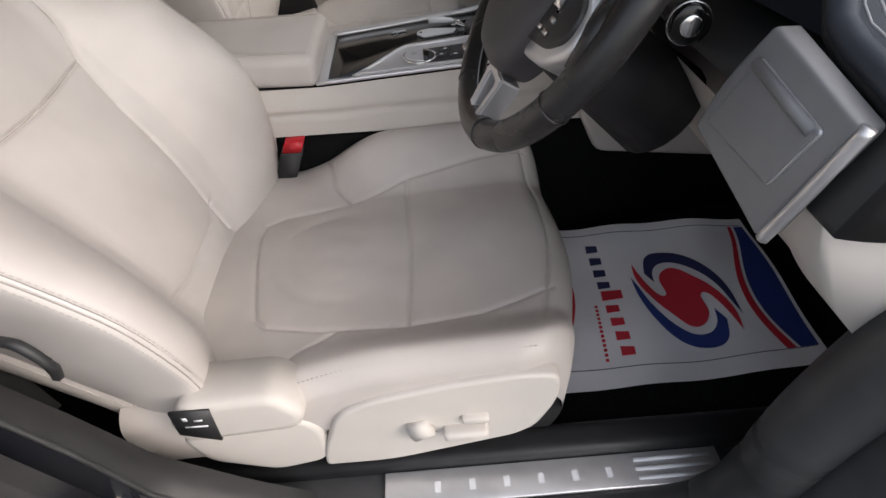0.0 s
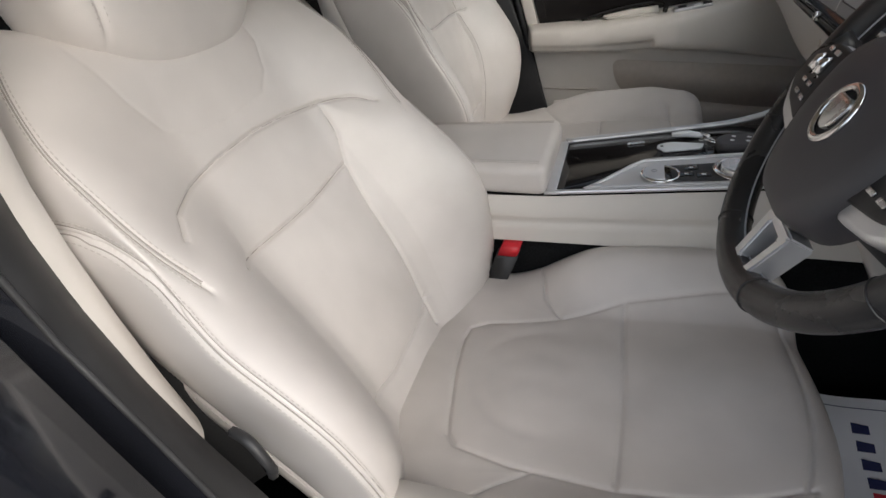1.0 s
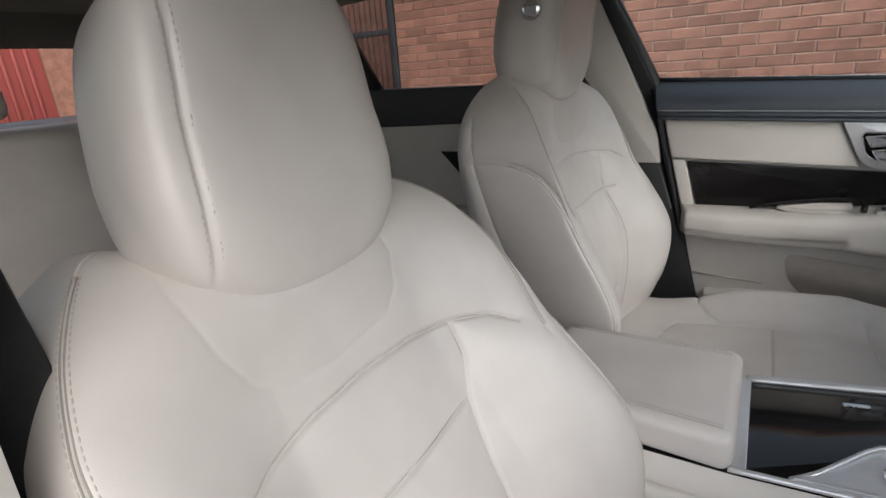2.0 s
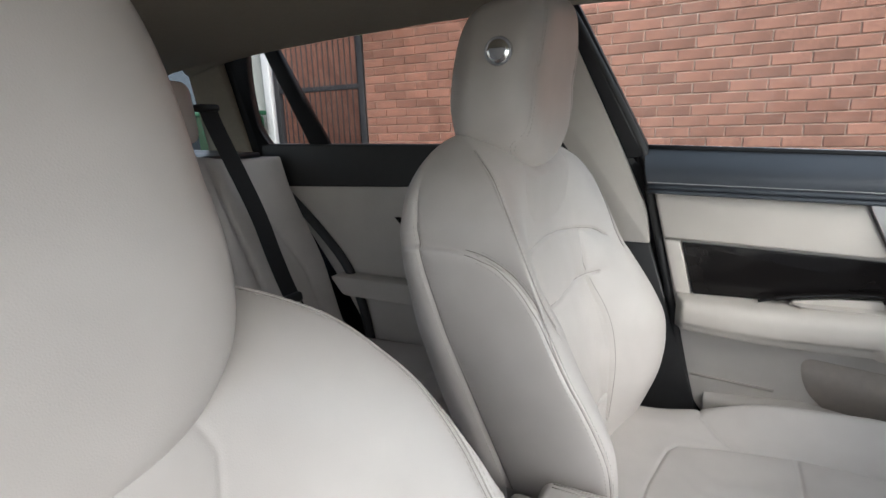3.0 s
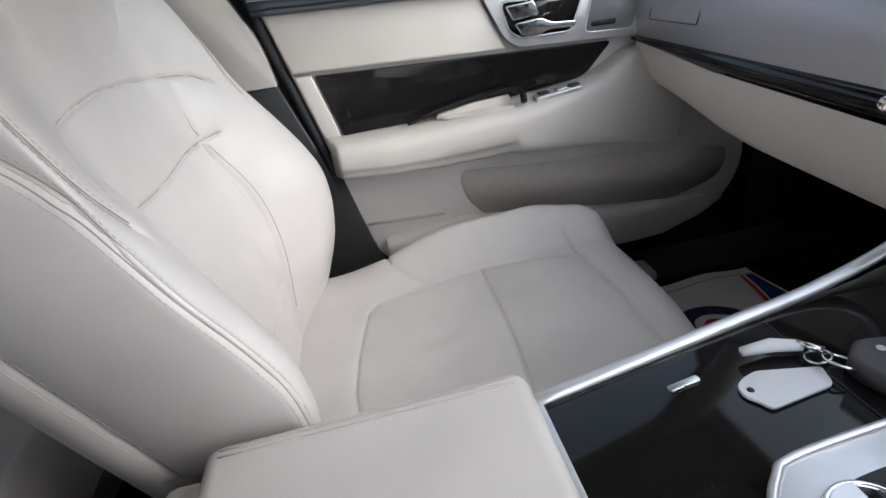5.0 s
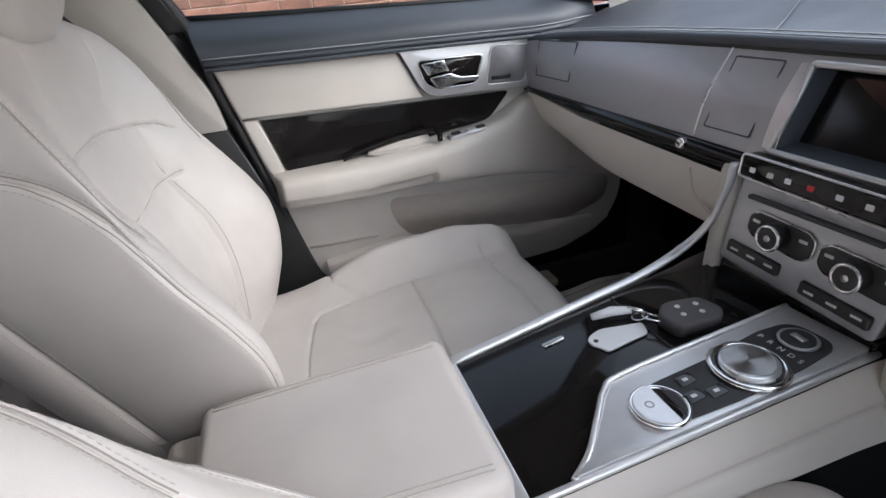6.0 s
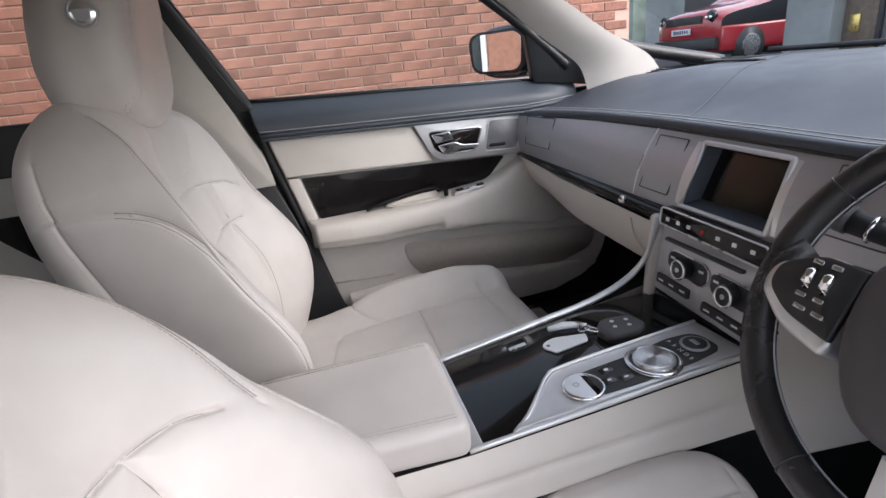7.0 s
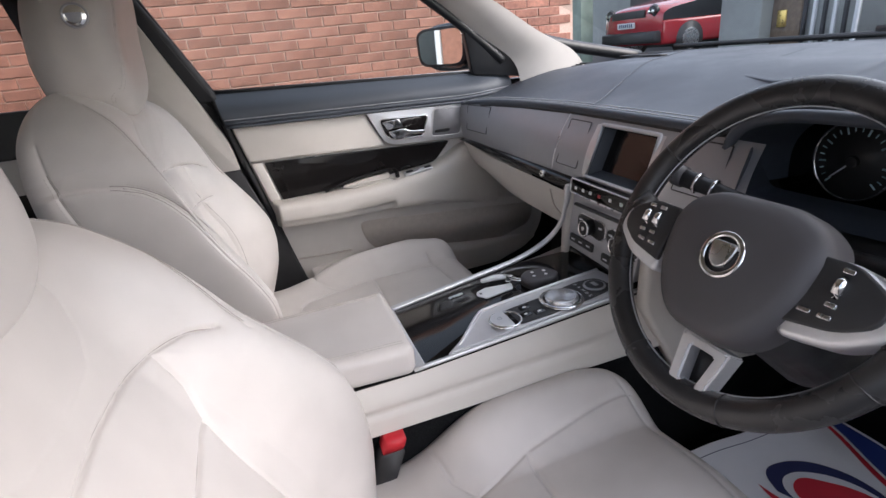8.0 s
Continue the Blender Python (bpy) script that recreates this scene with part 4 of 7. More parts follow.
    # hinge pillar on the open side: rubber seal round the opening's front
    part("door_seal", tube(spline([(-0.1, -0.712, 0.325), (0.30, -0.715, 0.328), (0.372, -0.72, 0.37), (0.388, -0.722, 0.45), (0.388, -0.724, 0.54), (0.395, -0.725, 0.62), (0.410, -0.726, 0.69), (0.455, -0.728, 0.76), (0.50, -0.728, 0.86), (0.53, -0.725, 0.95), (0.58, -0.72, 1.04)], 8), 0.036, 16), RUBBER, shell, "thick black door seal")
    part("hinge_pillar", prism(rounded([(0.40, 0.33), (0.42, 0.66), (0.50, 0.98), (0.95, 0.98), (0.95, 0.33)], 0.04), lambda a, b, d: Vector((a, -0.80 + d, b)), 0, 0.09, 0.02), RUBBER, shell)
    part("kick_panel", prism(rounded([(0.284, 0.822), (0.305, 0.770), (0.345, 0.715), (0.415, 0.645), (0.52, 0.600), (0.95, 0.57), (0.95, 0.82)], [0.004, 0.05, 0.05, 0.06, 0.06, 0.01, 0.01], 6), lambda a, b, d: Vector((a, -0.705 + d, b)), 0, 0.050, 0.02, 3), PLASTIC_CREAM, shell, "cream kick panel")
    part("kick_panel", prism(rounded([(0.66, 0.72), (0.66, 0.44), (0.74, 0.30), (1.02, 0.30), (1.02, 0.72)], 0.06), lambda a, b, d: Vector((a, 0.73 - d, b)), 0, 0.040, 0.02, 3), CARPET, shell)
    part("cowl_side", box(0.48, 1.08, 0.768, 0.786, 0.20, 0.97, 0.004), BLACK_PLASTIC, shell)
    # middle pillar, closed-door side
    part("b_pillar", prism(rounded([(-0.462, 0.857), (-0.364, 0.857), (-0.374, 0.93), (-0.516, 1.262), (-0.566, 1.37), (-0.70, 1.37), (-0.60, 1.10)], [0.004, 0.004, 0.03, 0.03, 0.01, 0.01, 0.03]), tumble(1, 0.757), 0, 0.022, 0.008), PLASTIC_CREAM, shell, "ivory pillar trim")
    part("b_pillar_lower", prism([(-0.62, 0.36), (-0.24, 0.36), (-0.25, 0.50), (-0.365, 0.857), (-0.465, 0.857), (-0.56, 0.70)], tumble(1, 0.757), 0, 0.016, 0.004), BLACK_PLASTIC, shell)
    part("pillar_slot", prism(rounded([(-0.555, 1.04), (-0.525, 1.03), (-0.600, 1.19), (-0.618, 1.17)], 0.008), tumble(1, 0.735), 0, 0.003), CARPET_GREY, shell)
    part("b_pillar_core", prism([(-0.74, 0.36), (-0.27, 0.36), (-0.335, 0.86), (-0.375, 1.05), (-0.525, 1.36), (-0.76, 1.36), (-0.70, 0.9)], tumble(1, 0.790), 0, 0.024), BLACK_PLASTIC, shell)
    # middle pillar, open side: ivory trim, rubber seal and painted flange side by side on its front
    def lean(z):
        return 0.30 * max(0.0, z - 1.13)
    E1 = [(0.659, -0.402), (0.729, -0.418), (0.799, -0.429), (0.869, -0.436), (0.928, -0.436), (0.998, -0.425), (1.08, -0.414), (1.138, -0.397), (1.25, -0.454), (1.36, -0.525)]
    E2 = [(0.34, -0.12), (0.4, -0.2), (0.484, -0.285), (0.579, -0.329), (0.675, -0.38), (0.746, -0.409), (0.83, -0.43), (0.901, -0.437), (0.961, -0.431), (1.044, -0.418), (1.092, -0.404), (1.139, -0.385), (1.25, -0.445), (1.36, -0.522)]
    E3 = [(0.34, -0.13), (0.4, -0.21), (0.475, -0.28), (0.576, -0.311), (0.652, -0.342), (0.727, -0.367), (0.828, -0.404), (0.916, -0.42), (1.004, -0.411), (1.092, -0.367), (1.143, -0.354), (1.25, -0.43), (1.36, -0.518)]
    E4 = [(0.34, -0.14), (0.4, -0.22), (0.528, -0.318), (0.633, -0.361), (0.738, -0.403), (0.843, -0.421), (0.935, -0.413), (1.04, -0.377), (1.145, -0.354), (1.25, -0.433), (1.36, -0.525)]

    def ribbon(name, A, ya, B, yb, z0, z1, bulge, material, note=""):
        G = np.zeros((60, 9, 3))
        for i, z in enumerate(np.linspace(z0, z1, 60)):
            xa, xb = np.interp(z, *zip(*A)), np.interp(z, *zip(*B))
            for j in range(9):
                t = j / 8
                G[i, j] = (xa + (xb - xa) * t + bulge * math.sin(math.pi * t), ya + (yb - ya) * t + lean(z), z)
        link_mesh(name, sheet(G), material, shell, note)
    E0 = [(z, x - 0.075) for z, x in E1]
    ribbon("b_pillar_side", E0, -0.630, E1, -0.639, 0.668, 1.36, 0.0, PLASTIC_CREAM)
    ribbon("b_pillar", E1, -0.639, E2, -0.661, 0.668, 1.36, 0.003, PLASTIC_CREAM, "ivory pillar trim")
    ribbon("pillar_seal", E2, -0.660, E3, -0.701, 0.34, 1.36, 0.007, BLACK_PLASTIC, "scuffed black rubber pillar seal")
    ribbon("pillar_flange", E3, -0.700, E4, -0.721, 0.34, 1.36, 0.001, BODY_PAINT, "dark painted door flange")
    for e, y in ((E3, -0.701), (E4, -0.722)):
        part("seal_lip", tube([(float(np.interp(z, *zip(*e))) + 0.001, y + lean(z), z) for z in np.linspace(0.34, 1.36, 60)], 0.003, 6), RUBBER, shell)
    part("b_pillar_core", prism([(-0.58, 0.34), (-0.30, 0.34), (-0.38, 0.48), (-0.50, 0.72), (-0.52, 0.90), (-0.48, 1.13), (-0.56, 1.36), (-0.66, 1.36), (-0.60, 1.0), (-0.52, 0.6)],
                                lambda a, b, d: Vector((a, -0.720 + lean(b) + d, b)), 0, 0.075, 0.006), BLACK_PLASTIC, shell)
    # closed rear door on the open side, its outer skin
    part("rear_door_skin", prism(rounded([(-0.20, 0.30), (-0.26, 0.50), (-0.345, 0.75), (-0.395, 0.92), (-0.40, 1.00), (-0.95, 1.03), (-1.30, 0.80), (-1.20, 0.30)], 0.05), lambda a, b, d: Vector((a, -0.735 - d, b)), 0, 0.09, 0.025, 3), BODY_PAINT, shell, "glossy dark rear door skin")
    part("rear_door_frame", tube(spline([(-0.435, -0.752, 0.98), (-0.437, -0.735, 1.12), (-0.485, -0.715, 1.26), (-0.535, -0.695, 1.36)], 6), 0.020, 10), BODY_PAINT, shell)
    part("frame_line", tube(spline([(-0.407, -0.752, 0.80), (-0.421, -0.750, 0.98), (-0.423, -0.735, 1.12), (-0.465, -0.712, 1.26), (-0.515, -0.695, 1.36)], 6), 0.004, 6), ALU, shell)
    part("rear_door_glass", prism([(-0.40, 1.03), (-0.52, 1.36), (-1.10, 1.36), (-1.30, 1.05)], tumble(-1, 0.765), 0, 0.003), GLASS_TINT, shell, smooth=False)
    part("rear_door_inner", prism(rounded([(-0.45, 0.40), (-0.55, 1.05), (-1.40, 1.05), (-1.30, 0.40)], 0.05), lambda a, b, d: Vector((a, -0.755 + d, b)), 0, 0.02, 0.01), LEATHER_TRIM, shell)
    return shell


SHELL = build_shell()


# ---- closed front door with its trim ----
def build_front_door():
    door = thing("door_1", "closed car door, ivory panels with gloss black inlay", "car door", (0.0, 0.78, 0.36), kind="structure")
    y = 0.752
    part("outer_skin", prism(rounded([(-0.30, 0.32), (-0.42, 1.0), (0.62, 1.0), (0.62, 0.32)], 0.03), lambda a, b, d: Vector((a, 0.765 + d, b)), 0, 0.10, 0.02), BODY_PAINT, door)
    # waist rail: a soft roll with a welt and stitching
    G = np.zeros((40, 14, 3))
    for i, t in enumerate(np.linspace(0, 1, 40)):
        x = -0.388 + 0.86 * t
        sink = 1 - 0.75 * float(smooth_step(0.84, 1.0, t))
        zt = 1.060 - 0.030 * t
        zb = 0.985 - 0.022 * t + (0.010 * max(0, t - 0.8) / 0.2)
        for j, u in enumerate(np.linspace(0, 1, 14)):
            G[i, j] = (x + 0.016 * u, 0.765 - sink * (0.052 * math.sin(min(1, u * 1.25) * math.pi / 2) + 0.004 * math.sin(math.pi * u)), zt - (zt - zb) * u)
    link_mesh("waist_rail", sheet(G, flip=True), SOFT_BLUE, door, "dark slate padded waist rail")
    for dz, r, m in ((0.0, 0.0055, SOFT_BLUE), (-0.010, 0.0045, SOFT_BLUE)):
        part("welt", tube([(-0.372 + 0.85 * t, 0.712 + 0.039 * float(smooth_step(0.84, 1.0, t)), 0.985 - 0.022 * t + (0.010 * max(0, t - 0.8) / 0.2) + dz) for t in np.linspace(0, 1, 30)], r, 8), m, door)
    part("waist_stitching", tube([(-0.372 + 0.85 * t, 0.7085 + 0.039 * float(smooth_step(0.84, 1.0, t)), 0.994 - 0.022 * t + (0.010 * max(0, t - 0.8) / 0.2)) for t in np.linspace(0, 1, 30)], 0.0010, 5), SHADOW_THREAD, door)
    part("window_seal", tube([(-0.39 + 0.76 * t, 0.768, 1.064 - 0.030 * t) for t in np.linspace(0, 1, 12)], 0.006, 6), FRIT, door)
    part("bright_strip", tube([(-0.39 + 0.80 * t, 0.800, 1.064 - 0.030 * t) for t in np.linspace(0, 1, 12)], 0.0045, 6), ALU, door)
    # window glass, frame and mirror sail
    g = part("door_glass", prism([(-0.395, 1.05), (-0.535, 1.345), (0.02, 1.335), (0.20, 1.25), (0.38, 1.11), (0.385, 1.03)], tumble(1, 0.785), 0, 0.003), GLASS, door, "clear door window", smooth=False)
    g.visible_shadow = False
    part("window_frame", prism([(-0.424, 1.04), (-0.388, 1.045), (-0.400, 1.075), (-0.540, 1.365), (-0.576, 1.365)], tumble(1, 0.762), 0, 0.020, 0.004), FRIT, door, "black window frame")
    part("mirror_sail", prism(rounded([(0.318, 1.160), (0.352, 1.028), (0.56, 1.0), (0.58, 1.06), (0.42, 1.125)], 0.01), tumble(1, 0.765), 0, 0.022, 0.004), FRIT, door)
    part("frame_front", tube(spline([(-0.1, 0.675, 1.35), (0.10, 0.682, 1.305), (0.24, 0.705, 1.222), (0.37, 0.73, 1.125), (0.45, 0.74, 1.06)], 6), 0.013, 8), FRIT, door)
    # rear edge seal
    pts = [(x - 0.008, 0.752 - 0.32 * max(0, z - 1.06), z) for z, x in DOOR_EDGE]
    part("edge_seal", tube(spline(pts, 5), 0.010, 10), BLACK_PLASTIC, door, "black rubber edge seal")
    # base panel, cream
    part("base_panel", prism(rounded([(-0.368, 0.976), (-0.315, 0.75), (-0.25, 0.495), (-0.205, 0.432), (0.20, 0.405), (0.40, 0.400), (0.53, 0.435), (0.59, 0.55), (0.53, 0.72), (0.40, 0.90), (0.36, 0.965)],
                                     [0.004, 0, 0, 0.03, 0.02, 0.05, 0.07, 0.08, 0.03, 0.02, 0.004]), in_xz(0.772), 0, 0.022, 0.006), PLASTIC_CREAM, door)
    part("upper_panel", prism([(-0.359, 0.972), (-0.002, 0.962), (0.048, 0.861), (-0.335, 0.872)], in_xz(y), 0, 0.022, 0.005), LEATHER_TRIM, door, "ivory leather upper panel")
    part("edge_panel", prism([(-0.334, 0.869), (-0.303, 0.866), (-0.274, 0.752), (-0.306, 0.750)], in_xz(y), 0, 0.016, 0.004), LEATHER_TRIM, door)
    inlay = part("inlay", prism(rounded([(-0.299, 0.864), (0.254, 0.845), (0.20, 0.788), (-0.05, 0.760), (-0.270, 0.752)], [0.003, 0.01, 0.02, 0.05, 0.003]), in_xz(y), 0, 0.014, 0.003), GLOSS_BLACK, door, "gloss black lacquer inlay")
    # handle bezel
    bz = part("handle_bezel", prism(rounded([(0.001, 0.966), (0.334, 0.954), (0.302, 0.851), (0.052, 0.861)], [0.004, 0.012, 0.012, 0.035]), in_xz(y), 0, 0.030, 0.006), SILVER, door, "satin silver handle bezel")
    pocket = rounded([(0.038, 0.938), (0.188, 0.934), (0.166, 0.876), (0.076, 0.876), (0.052, 0.890)], [0.012, 0.012, 0.01, 0.012, 0.012])
    part("handle_pocket", prism(pocket, in_xz(y - 0.030), 0.0, 0.0012), GLOSS_BLACK, bz)
    part("pocket_rim", tube([(a, y - 0.032, b) for a, b in pocket], 0.0022, 6, closed=True, up=(0, 1, 0)), CHROME, bz)
    lever = rounded([(0.058, 0.903), (0.107, 0.907), (0.124, 0.897), (0.170, 0.894), (0.168, 0.884), (0.118, 0.885), (0.106, 0.879), (0.072, 0.880)], [0.006, 0.01, 0.01, 0.003, 0.004, 0.01, 0.008, 0.008])
    part("door_handle", prism(lever, in_xz(y - 0.031), 0.002, 0.016, 0.005, 3), CHROME, bz, "chrome lever")
    part("lock_lever", prism(rounded([(0.044, 0.932), (0.094, 0.935), (0.105, 0.912), (0.057, 0.907)], 0.005), in_xz(y - 0.031), 0.002, 0.013, 0.004, 3), CHROME, bz, "chrome lock lever")
    sp = rounded([(0.208, 0.948), (0.306, 0.943), (0.284, 0.864), (0.192, 0.868)], 0.012)
    part("tweeter_grille", prism(sp, in_xz(y - 0.030), 0.0, 0.0015), MESH_GREY, bz, "grey tweeter grille")
    part("grille_rim", tube([(a, y - 0.0315, b) for a, b in sp], 0.0016, 6, closed=True, up=(0, 1, 0)), SILVER, bz)
    part("name_plate", prism(rounded([(0.205, 0.886), (0.252, 0.885), (0.250, 0.876), (0.204, 0.877)], 0.003), in_xz(y - 0.0315), 0, 0.0012), BLACK_PLASTIC, bz)
    # arm rest, lofted along the door
    xs = np.linspace(-0.300, 0.40, 141)
    A = np.zeros((141, 32, 3))
    for i, x in enumerate(xs):
        top = float(np.interp(x, [-0.30, -0.1, 0.05, 0.15, 0.22, 0.28, 0.34, 0.40], [0.752, 0.754, 0.764, 0.778, 0.795, 0.828, 0.842, 0.83]))
        bot = float(np.interp(x, [-0.30, -0.05, 0.05, 0.20, 0.40], [0.680, 0.672, 0.676, 0.66, 0.62]))
        reach = float(np.interp(x, [-0.30, -0.285, -0.2, 0.1, 0.22, 0.32, 0.40], [0.040, 0.075, 0.088, 0.088, 0.070, 0.050, 0.030]))
        for j, a in enumerate(np.linspace(0, 1, 32)):
            th = a * math.pi
            cut = 0.026 * float(smooth_step(0.046, 0.040, x)) * float(smooth_step(0.52, 0.60, a)) * (1 - float(smooth_step(-0.06, -0.12, x)) * 0.7)
            yy = 0.752 - reach * abs(math.sin(th)) ** 0.36 + cut * math.sin(th)
            zz = (top + bot) / 2 + (top - bot) / 2 * math.copysign(abs(math.cos(th)) ** 0.55, math.cos(th))
            A[i, j] = (x, yy, zz)
    arm = link_mesh("arm_rest", sheet(A, flip=True), LEATHER_TRIM, door, "ivory padded arm rest")
    end = bmesh.new()
    vs = [end.verts.new(p) for p in A[0]]
    end.faces.new(vs)
    part("arm_rest_end", tidy(end), LEATHER_TRIM, arm)
    # pull: an ivory cup under a gloss black arch that runs on from the inlay
    part("pull_cup", prism(rounded([(-0.098, 0.748), (-0.092, 0.764), (-0.02, 0.776), (0.048, 0.780), (0.054, 0.748)], 0.004), in_xz(0.736), 0.0, 0.008, 0.002), LEATHER_TRIM, arm, "ivory pull cup")
    part("cup_floor", prism(rounded([(-0.098, 0.0), (0.054, 0.0), (0.050, 0.030), (-0.080, 0.022)], 0.006), lambda a, b, d: Vector((a, 0.730 - b, 0.756 + 0.03 * (a + 0.1) + d)), 0.0, 0.004, 0.001), LEATHER_TRIM, arm)
    part("pull_surround", tube(spline([(-0.150, 0.722, 0.757), (-0.120, 0.724, 0.766), (-0.085, 0.727, 0.774), (-0.02, 0.728, 0.785), (0.035, 0.727, 0.790), (0.058, 0.718, 0.790), (0.066, 0.704, 0.784), (0.064, 0.690, 0.772)], 6), [0.003] * 6 + [0.0060] * 30 + [0.0065] * 7, 10), GLOSS_BLACK, arm, "gloss black surround")
    sw = part("window_switch", prism(rounded([(0.090, 0.0), (0.180, 0.0), (0.176, 0.034), (0.086, 0.034)], 0.006), lambda a, b, d: Vector((a, 0.722 - b, 0.772 + 0.10 * (a - 0.1) + d)), -0.01, 0.004, 0.002), SILVER, arm, "silver switch plate")
    for x0 in (0.096, 0.130, 0.155):
        part("switch_key", prism(rounded([(x0, 0.008), (x0 + 0.02, 0.008), (x0 + 0.02, 0.026), (x0, 0.026)], 0.003), lambda a, b, d: Vector((a, 0.722 - b, 0.776 + 0.10 * (a - 0.1) + d)), 0, 0.003, 0.0012), BLACK_PLASTIC if x0 != 0.130 else SILVER, sw)
    # map pocket: felt recess, and the bin's lip in front of it
    part("map_pocket", prism(rounded([(-0.064, 0.640), (0.42, 0.600), (0.54, 0.590), (0.53, 0.52), (0.40, 0.480), (0.0, 0.52), (-0.05, 0.57)], [0.03, 0.02, 0.03, 0.04, 0.03, 0.05, 0.03]), in_xz(0.750), 0, 0.0015), CARPET_GREY, door, "felt lined map pocket")
    xs = np.linspace(-0.23, 0.545, 40)
    B = np.zeros((40, 10, 3))
    for i, x in enumerate(xs):
        top = float(np.interp(x, [-0.23, -0.05, 0.10, 0.30, 0.42, 0.50, 0.545], [0.520, 0.540, 0.522, 0.496, 0.486, 0.480, 0.478]))
        reach = 0.045 * math.sin(math.pi * (0.12 + 0.80 * i / 39)) ** 0.6 * float(smooth_step(39, 25, i))
        low = float(np.interp(x, [-0.23, 0.2, 0.40, 0.50, 0.545], [0.435, 0.405, 0.402, 0.430, 0.460]))
        for j, a in enumerate(np.linspace(0, 1, 10)):
            B[i, j] = (x, 0.752 - reach * (1 - (1 - min(1, a * 4)) ** 2) * (1 - 0.45 * a), top - (top - low) * max(0, a - 0.1) / 0.9)
    link_mesh("pocket_lip", sheet(B, flip=True), PLASTIC_CREAM, door, "cream map pocket lip")
    part("lower_groove", tube([(-0.262, 0.749, 0.560), (-0.10, 0.749, 0.553)], 0.003, 6), CARPET_GREY, door)
    # round speaker panel at the door's front
    part("speaker_panel", prism(rounded([(0.235, 0.668), (0.270, 0.735), (0.325, 0.83), (0.42, 0.80), (0.53, 0.64), (0.50, 0.615)], 0.03), in_xz(0.750), 0, 0.010, 0.005), PLASTIC_CREAM, door, "cream speaker cover")


build_front_door()


def build_wing_mirror():
    m = thing("wing_mirror", "black wing mirror outside the door window", "wing mirror", (0.40, 0.98, 1.04))
    c = Vector((0.345, 0.985, 1.112))
    th, ph = np.meshgrid(np.linspace(0, 2 * math.pi, 36, endpoint=False), np.linspace(-math.pi / 2, math.pi / 2, 20), indexing="ij")
    q = lambda c0, e: np.sign(c0) * np.abs(c0) ** e
    P = np.stack([c.x + 0.05 - 0.3 * 0.115 * q(np.cos(th), 0.6) * q(np.cos(ph), 0.6) + 0.075 * q(np.sin(th), 0.8) * q(np.cos(ph), 0.6), c.y + 0.115 * q(np.cos(th), 0.6) * q(np.cos(ph), 0.6), c.z + 0.078 * q(np.sin(ph), 0.7)], -1)
    P[..., 0] = np.maximum(P[..., 0], c.x + 0.004 - 0.50 * (P[..., 1] - c.y))
    part_h = link_mesh("housing", sheet(P, close_u=True), BODY_PAINT, m)
    tilt = lambda a, b, d: Vector((c.x - 0.50 * a - d, c.y + a, c.z + b))
    o = rounded([(-0.102, -0.060), (0.100, -0.058), (0.104, 0.050), (0.07, 0.066), (-0.08, 0.066), (-0.104, 0.05)], [0.045, 0.045, 0.03, 0.03, 0.03, 0.03])
    part("rim", prism(o, tilt, 0.0, 0.006, 0.002), FRIT, m)
    o2 = [(a * 0.88, b * 0.87) for a, b in o]
    part("mirror_glass", prism(o2, tilt, 0.006, 0.0075), MIRROR, m, "mirror glass", smooth=False)
    part("stalk", tube([(0.40, 0.80, 1.035), (0.42, 0.86, 1.05), (0.41, 0.92, 1.07)], [0.035, 0.028, 0.03], 10, flat=0.6), BODY_PAINT, m)


build_wing_mirror()


